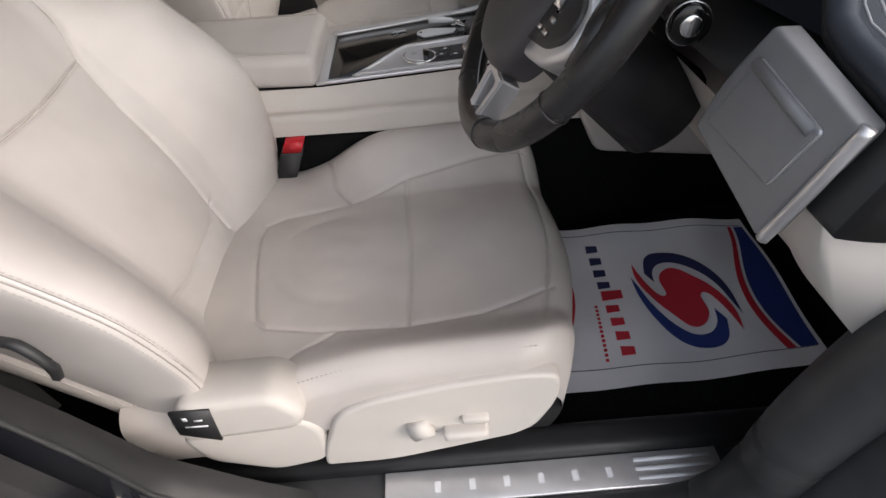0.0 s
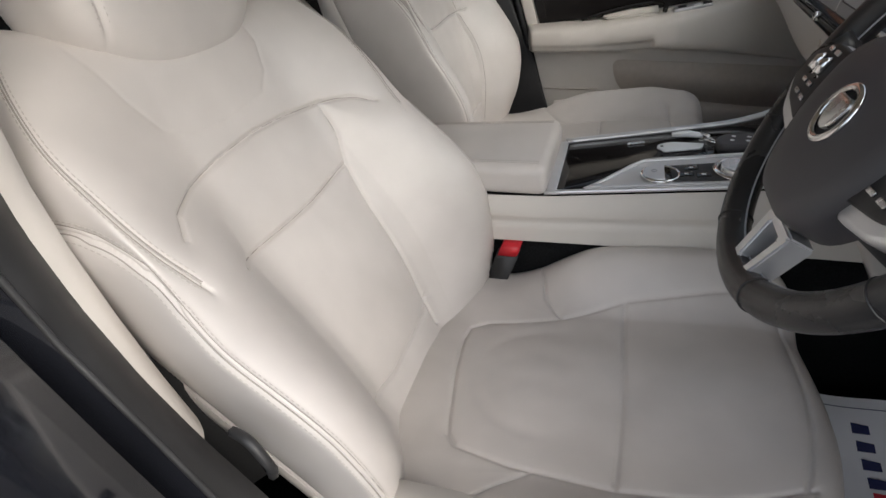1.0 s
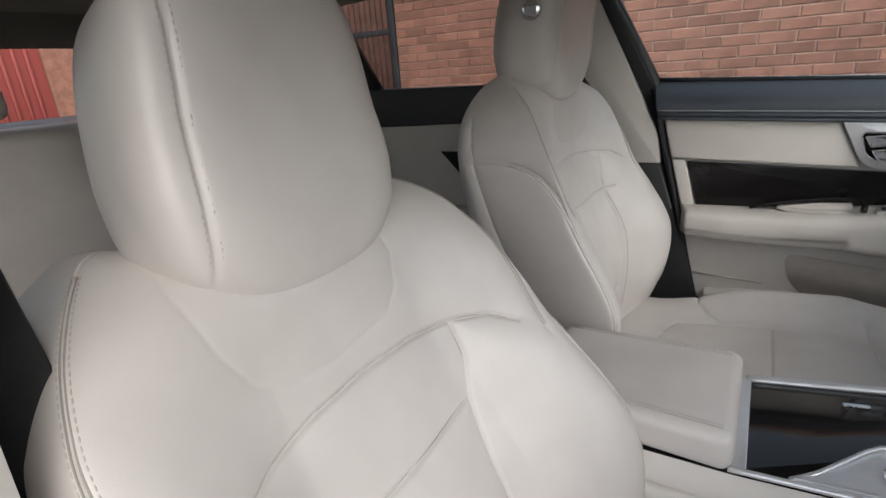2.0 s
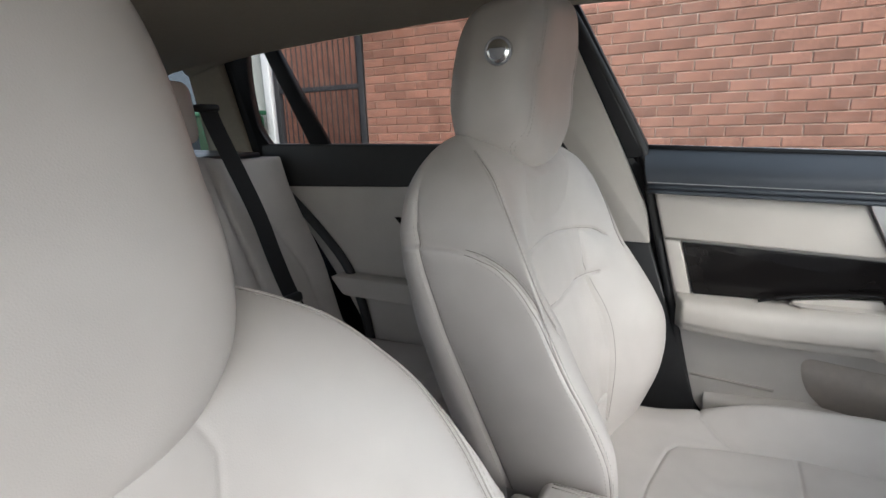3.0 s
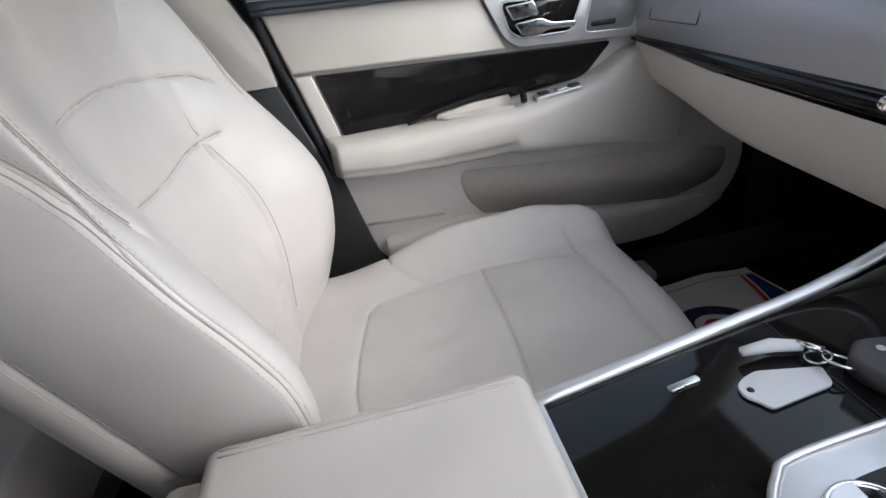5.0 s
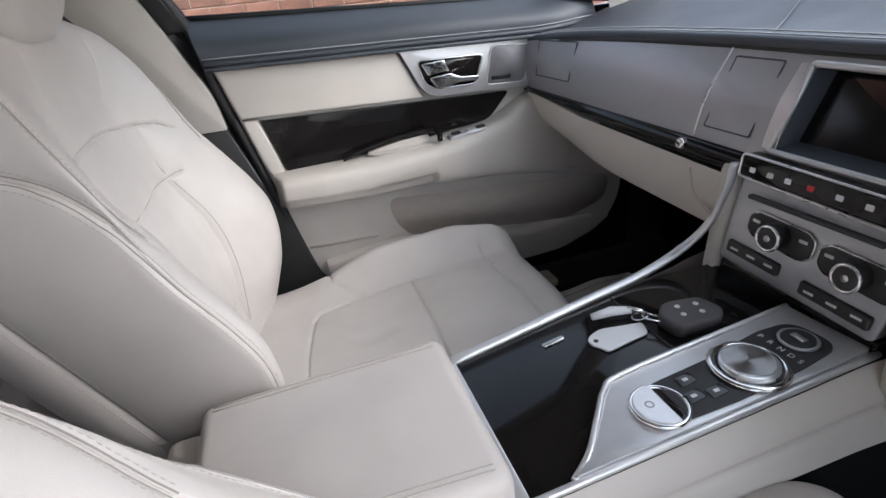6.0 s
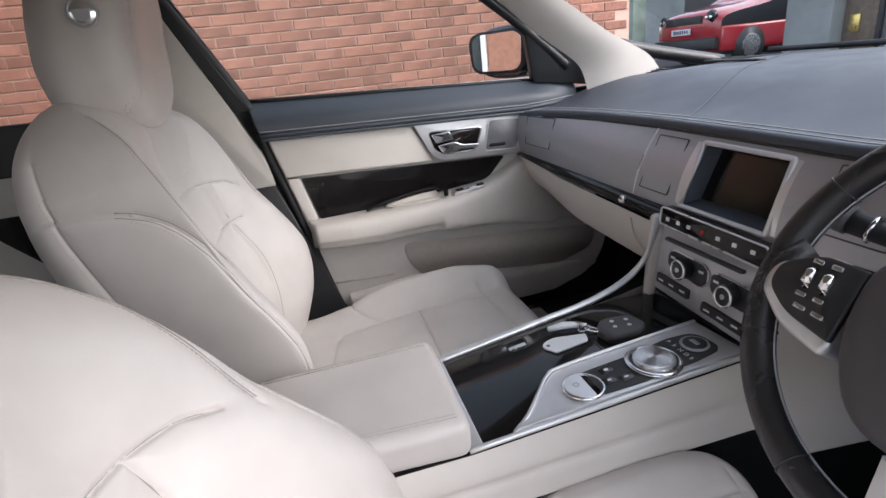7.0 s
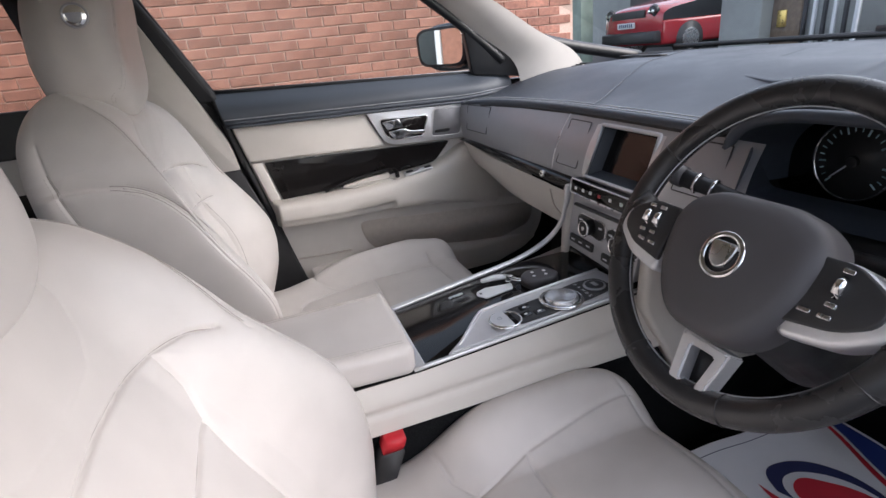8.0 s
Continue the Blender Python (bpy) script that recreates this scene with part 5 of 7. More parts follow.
# ---- rear cabin ----
def build_rear_door():
    door = thing("door_2", "closed rear car door with ivory panel", "car door", (-1.0, 0.78, 0.36), kind="structure")
    part("outer_skin", prism(rounded([(-0.46, 0.32), (-0.50, 1.0), (-1.60, 1.02), (-1.5, 0.8), (-1.2, 0.32)], 0.03), lambda a, b, d: Vector((a, 0.775 + d, b)), 0, 0.09, 0.02), BODY_PAINT, door)
    part("waist_rail", prism(rounded([(-0.60, 1.072), (-1.56, 1.082), (-1.60, 1.02), (-1.47, 0.950), (-0.60, 0.972)], 0.01), in_xz(0.775), 0, 0.042, 0.015, 3), BLACK_PLASTIC, door, "black waist rail")
    part("panel", prism(rounded([(-0.60, 0.974), (-1.465, 0.952), (-1.25, 0.66), (-1.12, 0.45), (-0.60, 0.45)], 0.015), in_xz(0.770), 0, 0.026, 0.006), LEATHER_TRIM, door, "ivory panel")
    part("inlay", prism([(-0.62, 0.880), (-1.036, 0.876), (-0.90, 0.735), (-0.62, 0.735)], in_xz(0.744), 0, 0.006, 0.002), GLOSS_BLACK, door, "gloss black inlay")
    part("arm_rest", prism(rounded([(-0.62, 0.705), (-1.245, 0.695), (-1.20, 0.640), (-0.62, 0.640)], 0.015), in_xz(0.746), 0, 0.060, 0.018, 3), LEATHER_TRIM, door, "ivory arm rest")
    part("handle", tube([(-0.66, 0.722, 0.925), (-0.70, 0.705, 0.922), (-0.74, 0.705, 0.91), (-0.76, 0.715, 0.905)], 0.008, 8), CHROME, door, "chrome lever")
    part("edge_seal", tube(spline([(-1.58, 0.735, 1.03), (-1.50, 0.733, 0.985), (-1.44, 0.732, 0.94), (-1.32, 0.732, 0.835), (-1.215, 0.732, 0.72), (-1.165, 0.732, 0.60), (-1.14, 0.732, 0.48)], 6), 0.014, 8), BLACK_PLASTIC, door, "black rubber seal")
    # window frame: wide rounded rear corner, slanting divider
    part("frame_corner", prism(rounded([(-1.488, 1.07), (-1.517, 1.128), (-1.500, 1.24), (-1.458, 1.348), (-1.44, 1.37), (-1.556, 1.372), (-1.605, 1.325), (-1.655, 1.22), (-1.672, 1.129), (-1.648, 1.045), (-1.523, 0.984), (-1.46, 0.96)], [0.005, 0.03, 0.1, 0.02, 0.005, 0.03, 0.03, 0.05, 0.05, 0.04, 0.02, 0.01]), tumble(1, 0.770), 0, 0.022, 0.008), FRIT, door, "black window corner")
    part("divider", prism([(-1.256, 1.065), (-1.328, 1.065), (-1.402, 1.36), (-1.352, 1.36)], tumble(1, 0.770), 0, 0.020, 0.006), FRIT, door, "black window divider")
    part("frame_top", tube(spline([(-0.66, 0.668, 1.372), (-1.0, 0.668, 1.372), (-1.30, 0.670, 1.370), (-1.52, 0.673, 1.362)], 6), 0.013, 8), FRIT, door)
    for nm, o in (("door_glass", [(-0.60, 1.06), (-0.70, 1.38), (-1.40, 1.38), (-1.29, 1.06)]), ("quarter_glass", [(-1.30, 1.06), (-1.41, 1.375), (-1.50, 1.36), (-1.54, 1.12), (-1.51, 1.06)])):
        part(nm, prism(o, tumble(1, 0.785), 0, 0.003), GLASS_TINT, door, "tinted window", smooth=False)


build_rear_door()


def bench_x(y, z):
    return -1.275 - 0.30 * (z - 0.5) + 0.045 * smooth_step(0.50, 0.70, np.abs(y) + 0.25 * (z - 0.55)) * (1 - smooth_step(0.70, 0.98, z))


def build_rear_bench():
    b = thing("rear_bench", "ivory leather rear bench with folding backrest", "car seat", (-1.1, 0, 0.255))
    seams_b = [[(-0.10, 0.521), (0.02, 0.533), (0.512, 0.585)], [(0.559, 0.443), (0.547, 0.506), (0.517, 0.607), (0.495, 0.77), (0.473, 0.958), (0.467, 1.10)],
               [(0.175, 0.95), (0.188, 0.761), (0.209, 0.692), (0.261, 0.662), (0.407, 0.677), (0.435, 0.714), (0.449, 0.87), (0.452, 0.97)],
               [(-0.10, 0.521), (-0.45, 0.545), (-0.56, 0.56)], [(-0.10, 0.4), (-0.12, 1.1)], [(0.66, 0.58), (0.645, 0.72), (0.60, 0.86), (0.54, 0.99)]]
    Y, Z = np.meshgrid(np.linspace(-0.715, 0.715, 220), np.linspace(0.36, 1.12, 150), indexing="ij")
    d = near(seams_b, Y, Z)
    wing = smooth_step(0.50, 0.70, np.abs(Y) + 0.25 * (Z - 0.55))
    X = bench_x(Y, Z) + 0.012 * (1 - np.exp(-d / 0.03)) - 0.006 * np.exp(-(d / 0.004) ** 2)
    X = X - 0.16 * smooth_step(1.03, 1.11, Z) ** 2
    Zt = 1.075 - 0.03 * wing
    link_mesh("backrest", sheet(np.stack([X, Y, np.minimum(Z, Zt)], -1)), LEATHER, b)
    Y, X = np.meshgrid(np.linspace(-0.72, 0.72, 160), np.linspace(-1.30, -0.70, 120), indexing="ij")
    Z = 0.495 + 0.05 * (X + 1.0) + 0.02 * smooth_step(0.3, 0.6, np.abs(Y)) - 0.008 * np.cos(Y * 9)
    Z += seam_relief(near([[(-0.70, -0.02), (-0.98, -0.02), (-1.25, -0.03)], [(-0.84, -0.6), (-0.86, 0.0), (-0.84, 0.62)], [(-1.25, 0.16), (-0.95, 0.15), (-0.72, 0.14)]], X, Y), 0.004, 0.004, 0.010, 0.03)
    roll = np.maximum(X + 0.76, 0)
    Z = Z - 2.2 * roll ** 1.5 * 3
    Z = np.maximum(Z, 0.28)
    link_mesh("seat_cushion", sheet(np.stack([X, Y, Z], -1), flip=True), LEATHER, b)
    part("fold_gap", tube([(float(bench_x(np.array(y), np.array(0.531 + 0.1056 * y))) + 0.002, y, 0.531 + 0.1056 * y) for y in np.linspace(-0.10, 0.512, 24)], 0.0040, 6), BLACK_PLASTIC, b)
    part("cushion_base", box(-1.30, -0.78, -0.70, 0.70, 0.255, 0.44, 0.02), LEATHER_TRIM, b)
    for y in (-0.36, 0.33):
        hr = prism(rounded([(-0.13, 1.095), (0.13, 1.095), (0.118, 1.25), (-0.118, 1.25)], 0.035), lambda a, c, dd: Vector((-1.50 + dd, y + a, c)), 0, 0.07, 0.02, 3)
        part("headrest", hr, LEATHER, b)
    part("isofix_mark", disc((-1.222, 0.572, 0.505), (1, 0, 0.3), 0.006, 0.004, 12), BLACK_PLASTIC, b)


build_rear_bench()


def strap(points, half, name, parent, thick=0.0012, face=(1, 0, 0)):
    """A flat belt along points; face: the way its flat side looks."""
    P = [Vector(p) for p in spline(points, 8)]
    G = np.zeros((len(P), 4, 3))
    for i, p in enumerate(P):
        d = (P[min(i + 1, len(P) - 1)] - P[max(i - 1, 0)]).normalized()
        s = d.cross(Vector(face)).normalized()
        f = s.cross(d).normalized() * thick
        for j, q in enumerate((p - s * half + f, p + s * half + f, p + s * half - f, p - s * half - f)):
            G[i, j] = q
    return link_mesh(name, sheet(G, close_v=True), WEB, parent, smooth="auto")


def build_belts():
    belt = thing("seat_belt", "black rear seat belt hanging over the backrest", "seat belt", (-1.3, 0.55, 0.5), "seat belts")
    strap([(-1.425, 0.485, 1.185), (-1.413, 0.486, 1.142), (-1.345, 0.528, 0.917), (-1.305, 0.538, 0.785), (-1.271, 0.552, 0.67), (-1.203, 0.594, 0.445)], 0.024, "webbing", belt, face=(1, -0.2, 0.3))
    part("guide", prism(rounded([(-0.040, 0), (0.034, 0.006), (0.030, 0.034), (-0.032, 0.030)], 0.010), lambda a, b, d: Vector((-1.276 + d, 0.549 + a, 0.645 + b)), 0, 0.020, 0.005), BLACK_PLASTIC, belt)
    tongue = part("tongue", prism(rounded([(-0.021, 0), (0.021, 0.003), (0.015, -0.016), (0.015, -0.046), (-0.013, -0.048), (-0.015, -0.018)], 0.004), lambda a, b, d: Vector((-1.256 + d, 0.548 + a, 0.650 + b)), 0, 0.004), ALU, belt, "bright metal tongue")
    part("tongue_slot", box(-1.2522, -1.2512, 0.541, 0.555, 0.610, 0.622), BLACK_PLASTIC, tongue)
    part("turning_loop", box(-1.455, -1.415, 0.455, 0.515, 1.175, 1.195, 0.008), BLACK_PLASTIC, belt)
    belt2 = thing("seat_belt", "black middle rear seat belt with buckles", "seat belt", (-1.25, 0.2, 0.5), "seat belts")
    strap([(float(bench_x(np.array(a), np.array(c))) + 0.02, a, c) for a, c in ((0.02, 1.06), (0.05, 0.90), (0.13, 0.70), (0.17, 0.58), (0.21, 0.50))], 0.022, "webbing", belt2, face=(1, 0, 0.3))
    part("buckle", box(-1.215, -1.145, 0.195, 0.245, 0.475, 0.520, 0.008), BLACK_PLASTIC, belt2)
    part("buckle", tube([(-1.25, 0.17, 0.57), (-1.22, 0.21, 0.53), (-1.19, 0.24, 0.50)], [0.016, 0.022, 0.018], 8, flat=0.6), BLACK_PLASTIC, belt2)
    front = thing("seat_belt", "dark webbing of the front belt behind the seat", "seat belt", (-0.36, -0.66, 0.4), "seat belts")
    strap([(-0.64, -0.6, 1.22), (-0.487, -0.612, 0.936), (-0.481, -0.612, 0.866), (-0.467, -0.612, 0.787), (-0.451, -0.612, 0.693), (-0.438, -0.612, 0.583), (-0.429, -0.612, 0.495)], 0.024, "webbing", front, face=(1, -0.8, 0.2))
    part("anchor_loop", tube(spline([(-0.315, -0.672, 0.715), (-0.292, -0.679, 0.716), (-0.280, -0.681, 0.690), (-0.288, -0.676, 0.668)], 5), 0.005, 6), BLACK_PLASTIC, front)
    bk = thing("belt_buckle", "black belt buckle with red release button", "belt buckle", (-0.24, -0.12, 0.42))
    part("body", prism(rounded([(-0.018, 0), (0.018, 0), (0.020, 0.10), (-0.020, 0.10)], 0.006), lambda a, b, d: Vector((-0.235 + 0.40 * b + a, -0.150 + d, 0.445 + b)), 0, 0.034, 0.005), BLACK_PLASTIC, bk)
    part("release_button", prism(rounded([(-0.017, 0), (0.017, 0), (0.017, 0.020), (-0.017, 0.020)], 0.004), lambda a, b, d: Vector((-0.235 + 0.40 * (b + 0.10) + a, -0.150 + d, 0.545 + b)), 0.002, 0.032, 0.003), RED, bk, "red release button")
    part("stalk", tube([(-0.258, -0.135, 0.36), (-0.235, -0.135, 0.445)], 0.012, 8), BLACK_PLASTIC, bk)
    for k in range(5):
        part("stalk_rib", box(-0.261 + 0.006 * k, -0.223 + 0.006 * k, -0.154, -0.150, 0.44 + 0.007 * k, 0.443 + 0.007 * k), RUBBER, bk)


build_belts()


# ---- dashboard ----
LIP_Y = [-0.74, -0.60, -0.40, -0.16, 0.0, 0.20, 0.40, 0.54, 0.66, 0.74]
LIP_X = [0.285, 0.30, 0.33, 0.342, 0.352, 0.358, 0.345, 0.325, 0.308, 0.298]


def lip(y):
    return float(np.interp(y, LIP_Y, LIP_X))


def fascia(y, t):
    """The silver fascia: t 0 at its foot, 1 under the lip."""
    z0, z1 = 0.838 + 0.010 * min(1, max(0, y) / 0.66), 0.958
    x0 = 0.300 + 0.004 * math.cos(y * 3)
    x1 = lip(y) - 0.002
    return Vector((x0 + (x1 - x0) * t - 0.010 * math.sin(math.pi * t), y, z0 + (z1 - z0) * t))


def fascia_sheet(y0, y1, t0=0.0, t1=1.0, out=0.0, ny=24, nt=12):
    P = np.zeros((ny, nt, 3))
    for i, y in enumerate(np.linspace(y0, y1, ny)):
        for j, t in enumerate(np.linspace(t0, t1, nt)):
            P[i, j] = fascia(y, t) + Vector((-out, 0, 0))
    return sheet(P, flip=y1 > y0)


def on_fascia(y0, y1, t0, t1, r=0.006):
    return rounded([(y0, t0), (y1, t0), (y1, t1), (y0, t1)], r)


def fascia_plate(outline, d0, d1, bevel=0.0):
    return prism(outline, lambda a, b, d: fascia(a, b) + Vector((-d, 0, 0.2 * d)), d0, d1, bevel)


def end_drop(y):
    """How far the outer end of the dash lies below the rest."""
    return 0.052 * float(smooth_step(-0.570, -0.640, y))


def brow(y):
    """Rise of the lip over the instruments."""
    return math.exp(-((y + 0.405) / 0.165) ** 4)


def build_dash():
    dash = thing("dashboard", "slate vinyl dashboard with satin silver fascia", "dashboard", (0.7, 0, 0.6))
    # padded top
    P = np.zeros((90, 40, 3))
    for i, y in enumerate(np.linspace(-0.735, 0.735, 90)):
        x0 = lip(y)
        hood = brow(y)
        for j, t in enumerate(np.linspace(0, 1, 40)):
            x = x0 + (1.06 - 0.14 * (y / 0.74) ** 2 - x0) * t
            z = 0.966 + 0.058 * smooth_step(0, 0.5, t) + 0.012 * t - 0.018 * abs(y / 0.735) ** 6
            z += 0.045 * hood * (1 - smooth_step(0.30, 0.75, t)) - end_drop(y) * (1 - float(smooth_step(0.05, 0.45, t)))
            P[i, j] = (x, y, z)
    link_mesh("padded_top", sheet(P, flip=True), SOFT_BLUE, dash, "dark slate padded top")
    # rolled lip with stitching
    part("lip_roll", tube([(lip(y) + 0.004, y, 0.964 + 0.045 * brow(y) - end_drop(y) - 0.018 * abs(y / 0.735) ** 6) for y in np.linspace(-0.735, 0.735, 70)], 0.009, 10), SOFT_BLUE, dash)
    part("lip_groove", tube([(lip(y) - 0.001, y, 0.9565 + 0.045 * brow(y) - end_drop(y) - 0.018 * abs(y / 0.735) ** 6) for y in np.linspace(-0.735, 0.735, 70)], 0.004, 8), BLACK_PLASTIC, dash)
    for k, off in enumerate((0.014, 0.022)):
        part("lip_stitching", tube([(lip(y) + off, y, 0.9725 + 0.0032 * k + 0.045 * brow(y) - end_drop(y) - 0.018 * abs(y / 0.735) ** 6) for y in np.linspace(-0.735, 0.735, 110)], 0.0011, 5), SHADOW_THREAD, dash)
    # seam across the top, speaker cover
    part("top_seam", tube([(0.352 + 0.62 * t, 0.165 + 0.37 * t, 0.9675 + 0.058 * float(smooth_step(0, 0.5, t * 0.9)) + 0.011 * t) for t in np.linspace(0.02, 1, 24)], 0.0011, 6), SOFT_BLUE, dash)
    part("speaker_cover", prism(rounded([(0.54, -0.12), (0.60, 0.04), (0.84, 0.06), (0.84, -0.16)], 0.03), lambda a, b, d: Vector((a, b, 1.003 + 0.029 * float(smooth_step(0.54, 0.76, a)) + d)), -0.02, 0.006, 0.004), SOFT_BLUE, dash, "raised centre speaker cover")
    for y in (0.55, -0.55):
        part("demist_vent", prism(rounded([(0.80, y - 0.09), (0.83, y - 0.09), (0.83, y + 0.09), (0.80, y + 0.09)], 0.008), lambda a, b, d: Vector((a, b, 1.032 + d)), 0, 0.004), BLACK_PLASTIC, dash)
    for k in range(9):
        part("vent_slot", box(0.56 + 0.016 * k, 0.568 + 0.016 * k, 0.655, 0.685, 1.000 + 0.003 * k, 1.004 + 0.003 * k), BLACK_PLASTIC, dash)
    # fascia panels
    link_mesh("fascia_panel", fascia_sheet(0.212, 0.730), SILVER_DARK, dash, "satin grey fascia panel")
    part("fascia_joint", tube([fascia(0.2105, t) + Vector((0.001, 0, 0)) for t in np.linspace(0, 1, 10)], 0.0022, 6), ALU, dash)
    link_mesh("fascia_panel", fascia_sheet(0.098, 0.209), SILVER_DARK, dash)
    link_mesh("fascia_panel", fascia_sheet(-0.280, -0.098), SILVER_DARK, dash)
    link_mesh("fascia_panel", fascia_sheet(-0.098, 0.098, 0.90, 1.0, nt=4), SILVER_DARK, dash)
    link_mesh("fascia_panel", fascia_sheet(-0.098, 0.098, 0.0, 0.10, nt=4), SILVER_DARK, dash)
    for y0, y1, t0, t1 in ((0.548, 0.672, 0.30, 0.93), (0.118, 0.194, 0.16, 0.90), (-0.235, -0.150, 0.30, 0.93)):
        o = on_fascia(y0, y1, t0, t1, 0.008)
        part("vent_flap", fascia_plate(o, 0.0, 0.0025, 0.001), SILVER_DARK, dash, "closed air vent flap")
        part("flap_gap", tube([fascia(a, b) + Vector((-0.0022, 0, 0.0004)) for a, b in o], 0.0013, 5, closed=True, up=(1, 0, 0)), PAD, dash)
    # screen in a deep bezel
    for y0, y1, t0, t1, nm in ((0.078, 0.098, 0.10, 0.90, "l"), (-0.098, -0.084, 0.10, 0.90, "r")):
        link_mesh("screen_side", fascia_sheet(y0, y1, t0, t1, ny=4), SILVER, dash)
    o = [(-0.086, 0.09), (0.084, 0.09), (0.080, 0.905), (-0.086, 0.905)]
    part("screen_rim", tube([fascia(a, b) + Vector((-0.002, 0, 0)) for a, b in rounded(o, 0.012)], 0.0042, 8, closed=True, up=(1, 0, 0)), SILVER, dash, "bright screen rim")
    bm = bmesh.new()
    fr = [bm.verts.new(fascia(a, b)) for a, b in o]
    bk = [bm.verts.new(fascia(a * 0.93 - 0.004, 0.16 + 0.70 * (b - 0.09) / 0.815) + Vector((0.030, 0, 0))) for a, b in o]
    for k in range(4):
        bm.faces.new((fr[k], fr[(k + 1) % 4], bk[(k + 1) % 4], bk[k]))
    part("screen_reveal", tidy(bm), SOFT_BLUE, dash, smooth=False)
    bm = bmesh.new()
    bm.faces.new([bm.verts.new(fascia(a * 0.95 - 0.004, 0.14 + 0.74 * (b - 0.09) / 0.815) + Vector((0.029, 0, 0))) for a, b in o])
    part("screen", tidy(bm), SCREEN, dash, "dark switched-off screen", smooth=False)
    # gloss black band under the fascia
    G = np.zeros((60, 8, 3))
    for i, y in enumerate(np.linspace(-0.30, 0.724, 60)):
        h = float(np.interp(y, [-0.3, 0.1, 0.5, 0.68, 0.735], [0.034, 0.034, 0.026, 0.012, 0.006]))
        base = fascia(y, 0)
        for j, a in enumerate(np.linspace(0, math.pi, 8)):
            G[i, j] = (base.x + 0.006 - 0.020 * math.sin(a), y, base.z + 0.001 - h / 2 + h / 2 * math.cos(a))
    link_mesh("gloss_band", sheet(G), GLOSS_BLACK, dash, "gloss black band")
    part("glovebox_button", disc((0.278, 0.200, 0.838), (-1, 0, 0.2), 0.0075, 0.008, 16, 0.002), CHROME, dash, "small chrome button")
    # lower dash: glovebox in cream
    L = np.zeros((40, 16, 3))
    for i, y in enumerate(np.linspace(0.135, 0.725, 40)):
        for j, t in enumerate(np.linspace(0, 1, 16)):
            zt = fascia(y, 0).z - float(np.interp(y, [0.1, 0.5, 0.68, 0.735], [0.034, 0.026, 0.012, 0.006]))
            drop = 0.125 - 0.03 * smooth_step(0.4, 0.7, y)
            L[i, j] = (0.296 + 0.05 * t ** 2 + 0.09 * max(0, t - 0.85) / 0.15, y, zt - drop * t)
    link_mesh("glovebox", sheet(L), PLASTIC_CREAM, dash, "cream glovebox lid")
    part("glovebox_gap", tube(spline([(0.286, 0.190, 0.803), (0.294, 0.185, 0.765), (0.312, 0.16, 0.73)], 6), 0.0015, 5), CARPET_GREY, dash)
    part("under_dash", prism([(0.485, 0.72), (1.0, 0.70), (1.0, 0.96), (0.485, 0.95)], lambda a, b, d: Vector((a, -0.72 + d, b)), 0, 1.44), BLACK_PLASTIC, dash)
    # driver's knee panel
    K = np.zeros((30, 12, 3))
    for i, y in enumerate(np.linspace(-0.70, -0.125, 30)):
        for j, t in enumerate(np.linspace(0, 1, 12)):
            K[i, j] = (0.315 + 0.10 * t + 0.06 * max(0, t - 0.8) / 0.2, y, 0.80 - 0.165 * t)
    link_mesh("knee_panel", sheet(K), PLASTIC_CREAM, dash, "cream knee panel")
    # instrument binnacle
    B = np.zeros((50, 10, 3))
    for i, a in enumerate(np.linspace(-0.15, math.pi + 0.15, 50)):
        for j, t in enumerate(np.linspace(0, 1, 10)):
            r = 1 - 0.10 * t
            B[i, j] = (0.345 + 0.10 * t - 0.03 * (1 - t) * math.sin(a), -0.395 + 0.182 * r * math.copysign(abs(math.cos(a)) ** 0.7, math.cos(a)), 0.905 + 0.098 * r * math.copysign(abs(math.sin(a)) ** 0.8, math.sin(a)))
    link_mesh("binnacle_hood", sheet(B), SOFT_BLUE, dash, "dark instrument hood")
    part("hood_edge", tube([tuple(B[i, 0]) for i in range(50)], 0.008, 8), SOFT_BLUE, dash)
    part("cluster_face", prism(rounded([(-0.575, 0.86), (-0.215, 0.86), (-0.225, 0.985), (-0.30, 1.0), (-0.49, 1.0), (-0.565, 0.985)], 0.03), lambda a, b, d: Vector((0.455 - d, a, b)), 0, 0.01), SCREEN, dash)
    part("binnacle_floor", prism([(-0.585, 0.30), (-0.205, 0.30), (-0.205, 0.46), (-0.585, 0.46)], lambda a, b, d: Vector((b, a, 0.850 + 0.05 * (b - 0.3) - d)), 0, 0.02, 0.004), BLACK_PLASTIC, dash)
    front = spline([(0.304, -0.283, 0.957), (0.304, -0.268, 0.905), (0.306, -0.262, 0.872), (0.325, -0.285, 0.862), (0.350, -0.340, 0.862), (0.360, -0.42, 0.862), (0.360, -0.56, 0.868)], 6)
    rear = spline([(0.342, -0.256, 0.945), (0.378, -0.247, 0.910), (0.400, -0.244, 0.884), (0.410, -0.268, 0.878), (0.412, -0.320, 0.878), (0.412, -0.40, 0.880), (0.412, -0.56, 0.884)], 6)
    A = np.zeros((len(front), 8, 3))
    for i in range(len(front)):
        for j in range(8):
            t = j / 7
            A[i, j] = np.array(front[i]) * (1 - t) + np.array(rear[i]) * t + np.array([0, 0, 0.004]) * math.sin(math.pi * t)
    link_mesh("binnacle_apron", sheet(A), SOFT_BLUE, dash, "dark slate apron round the dials")
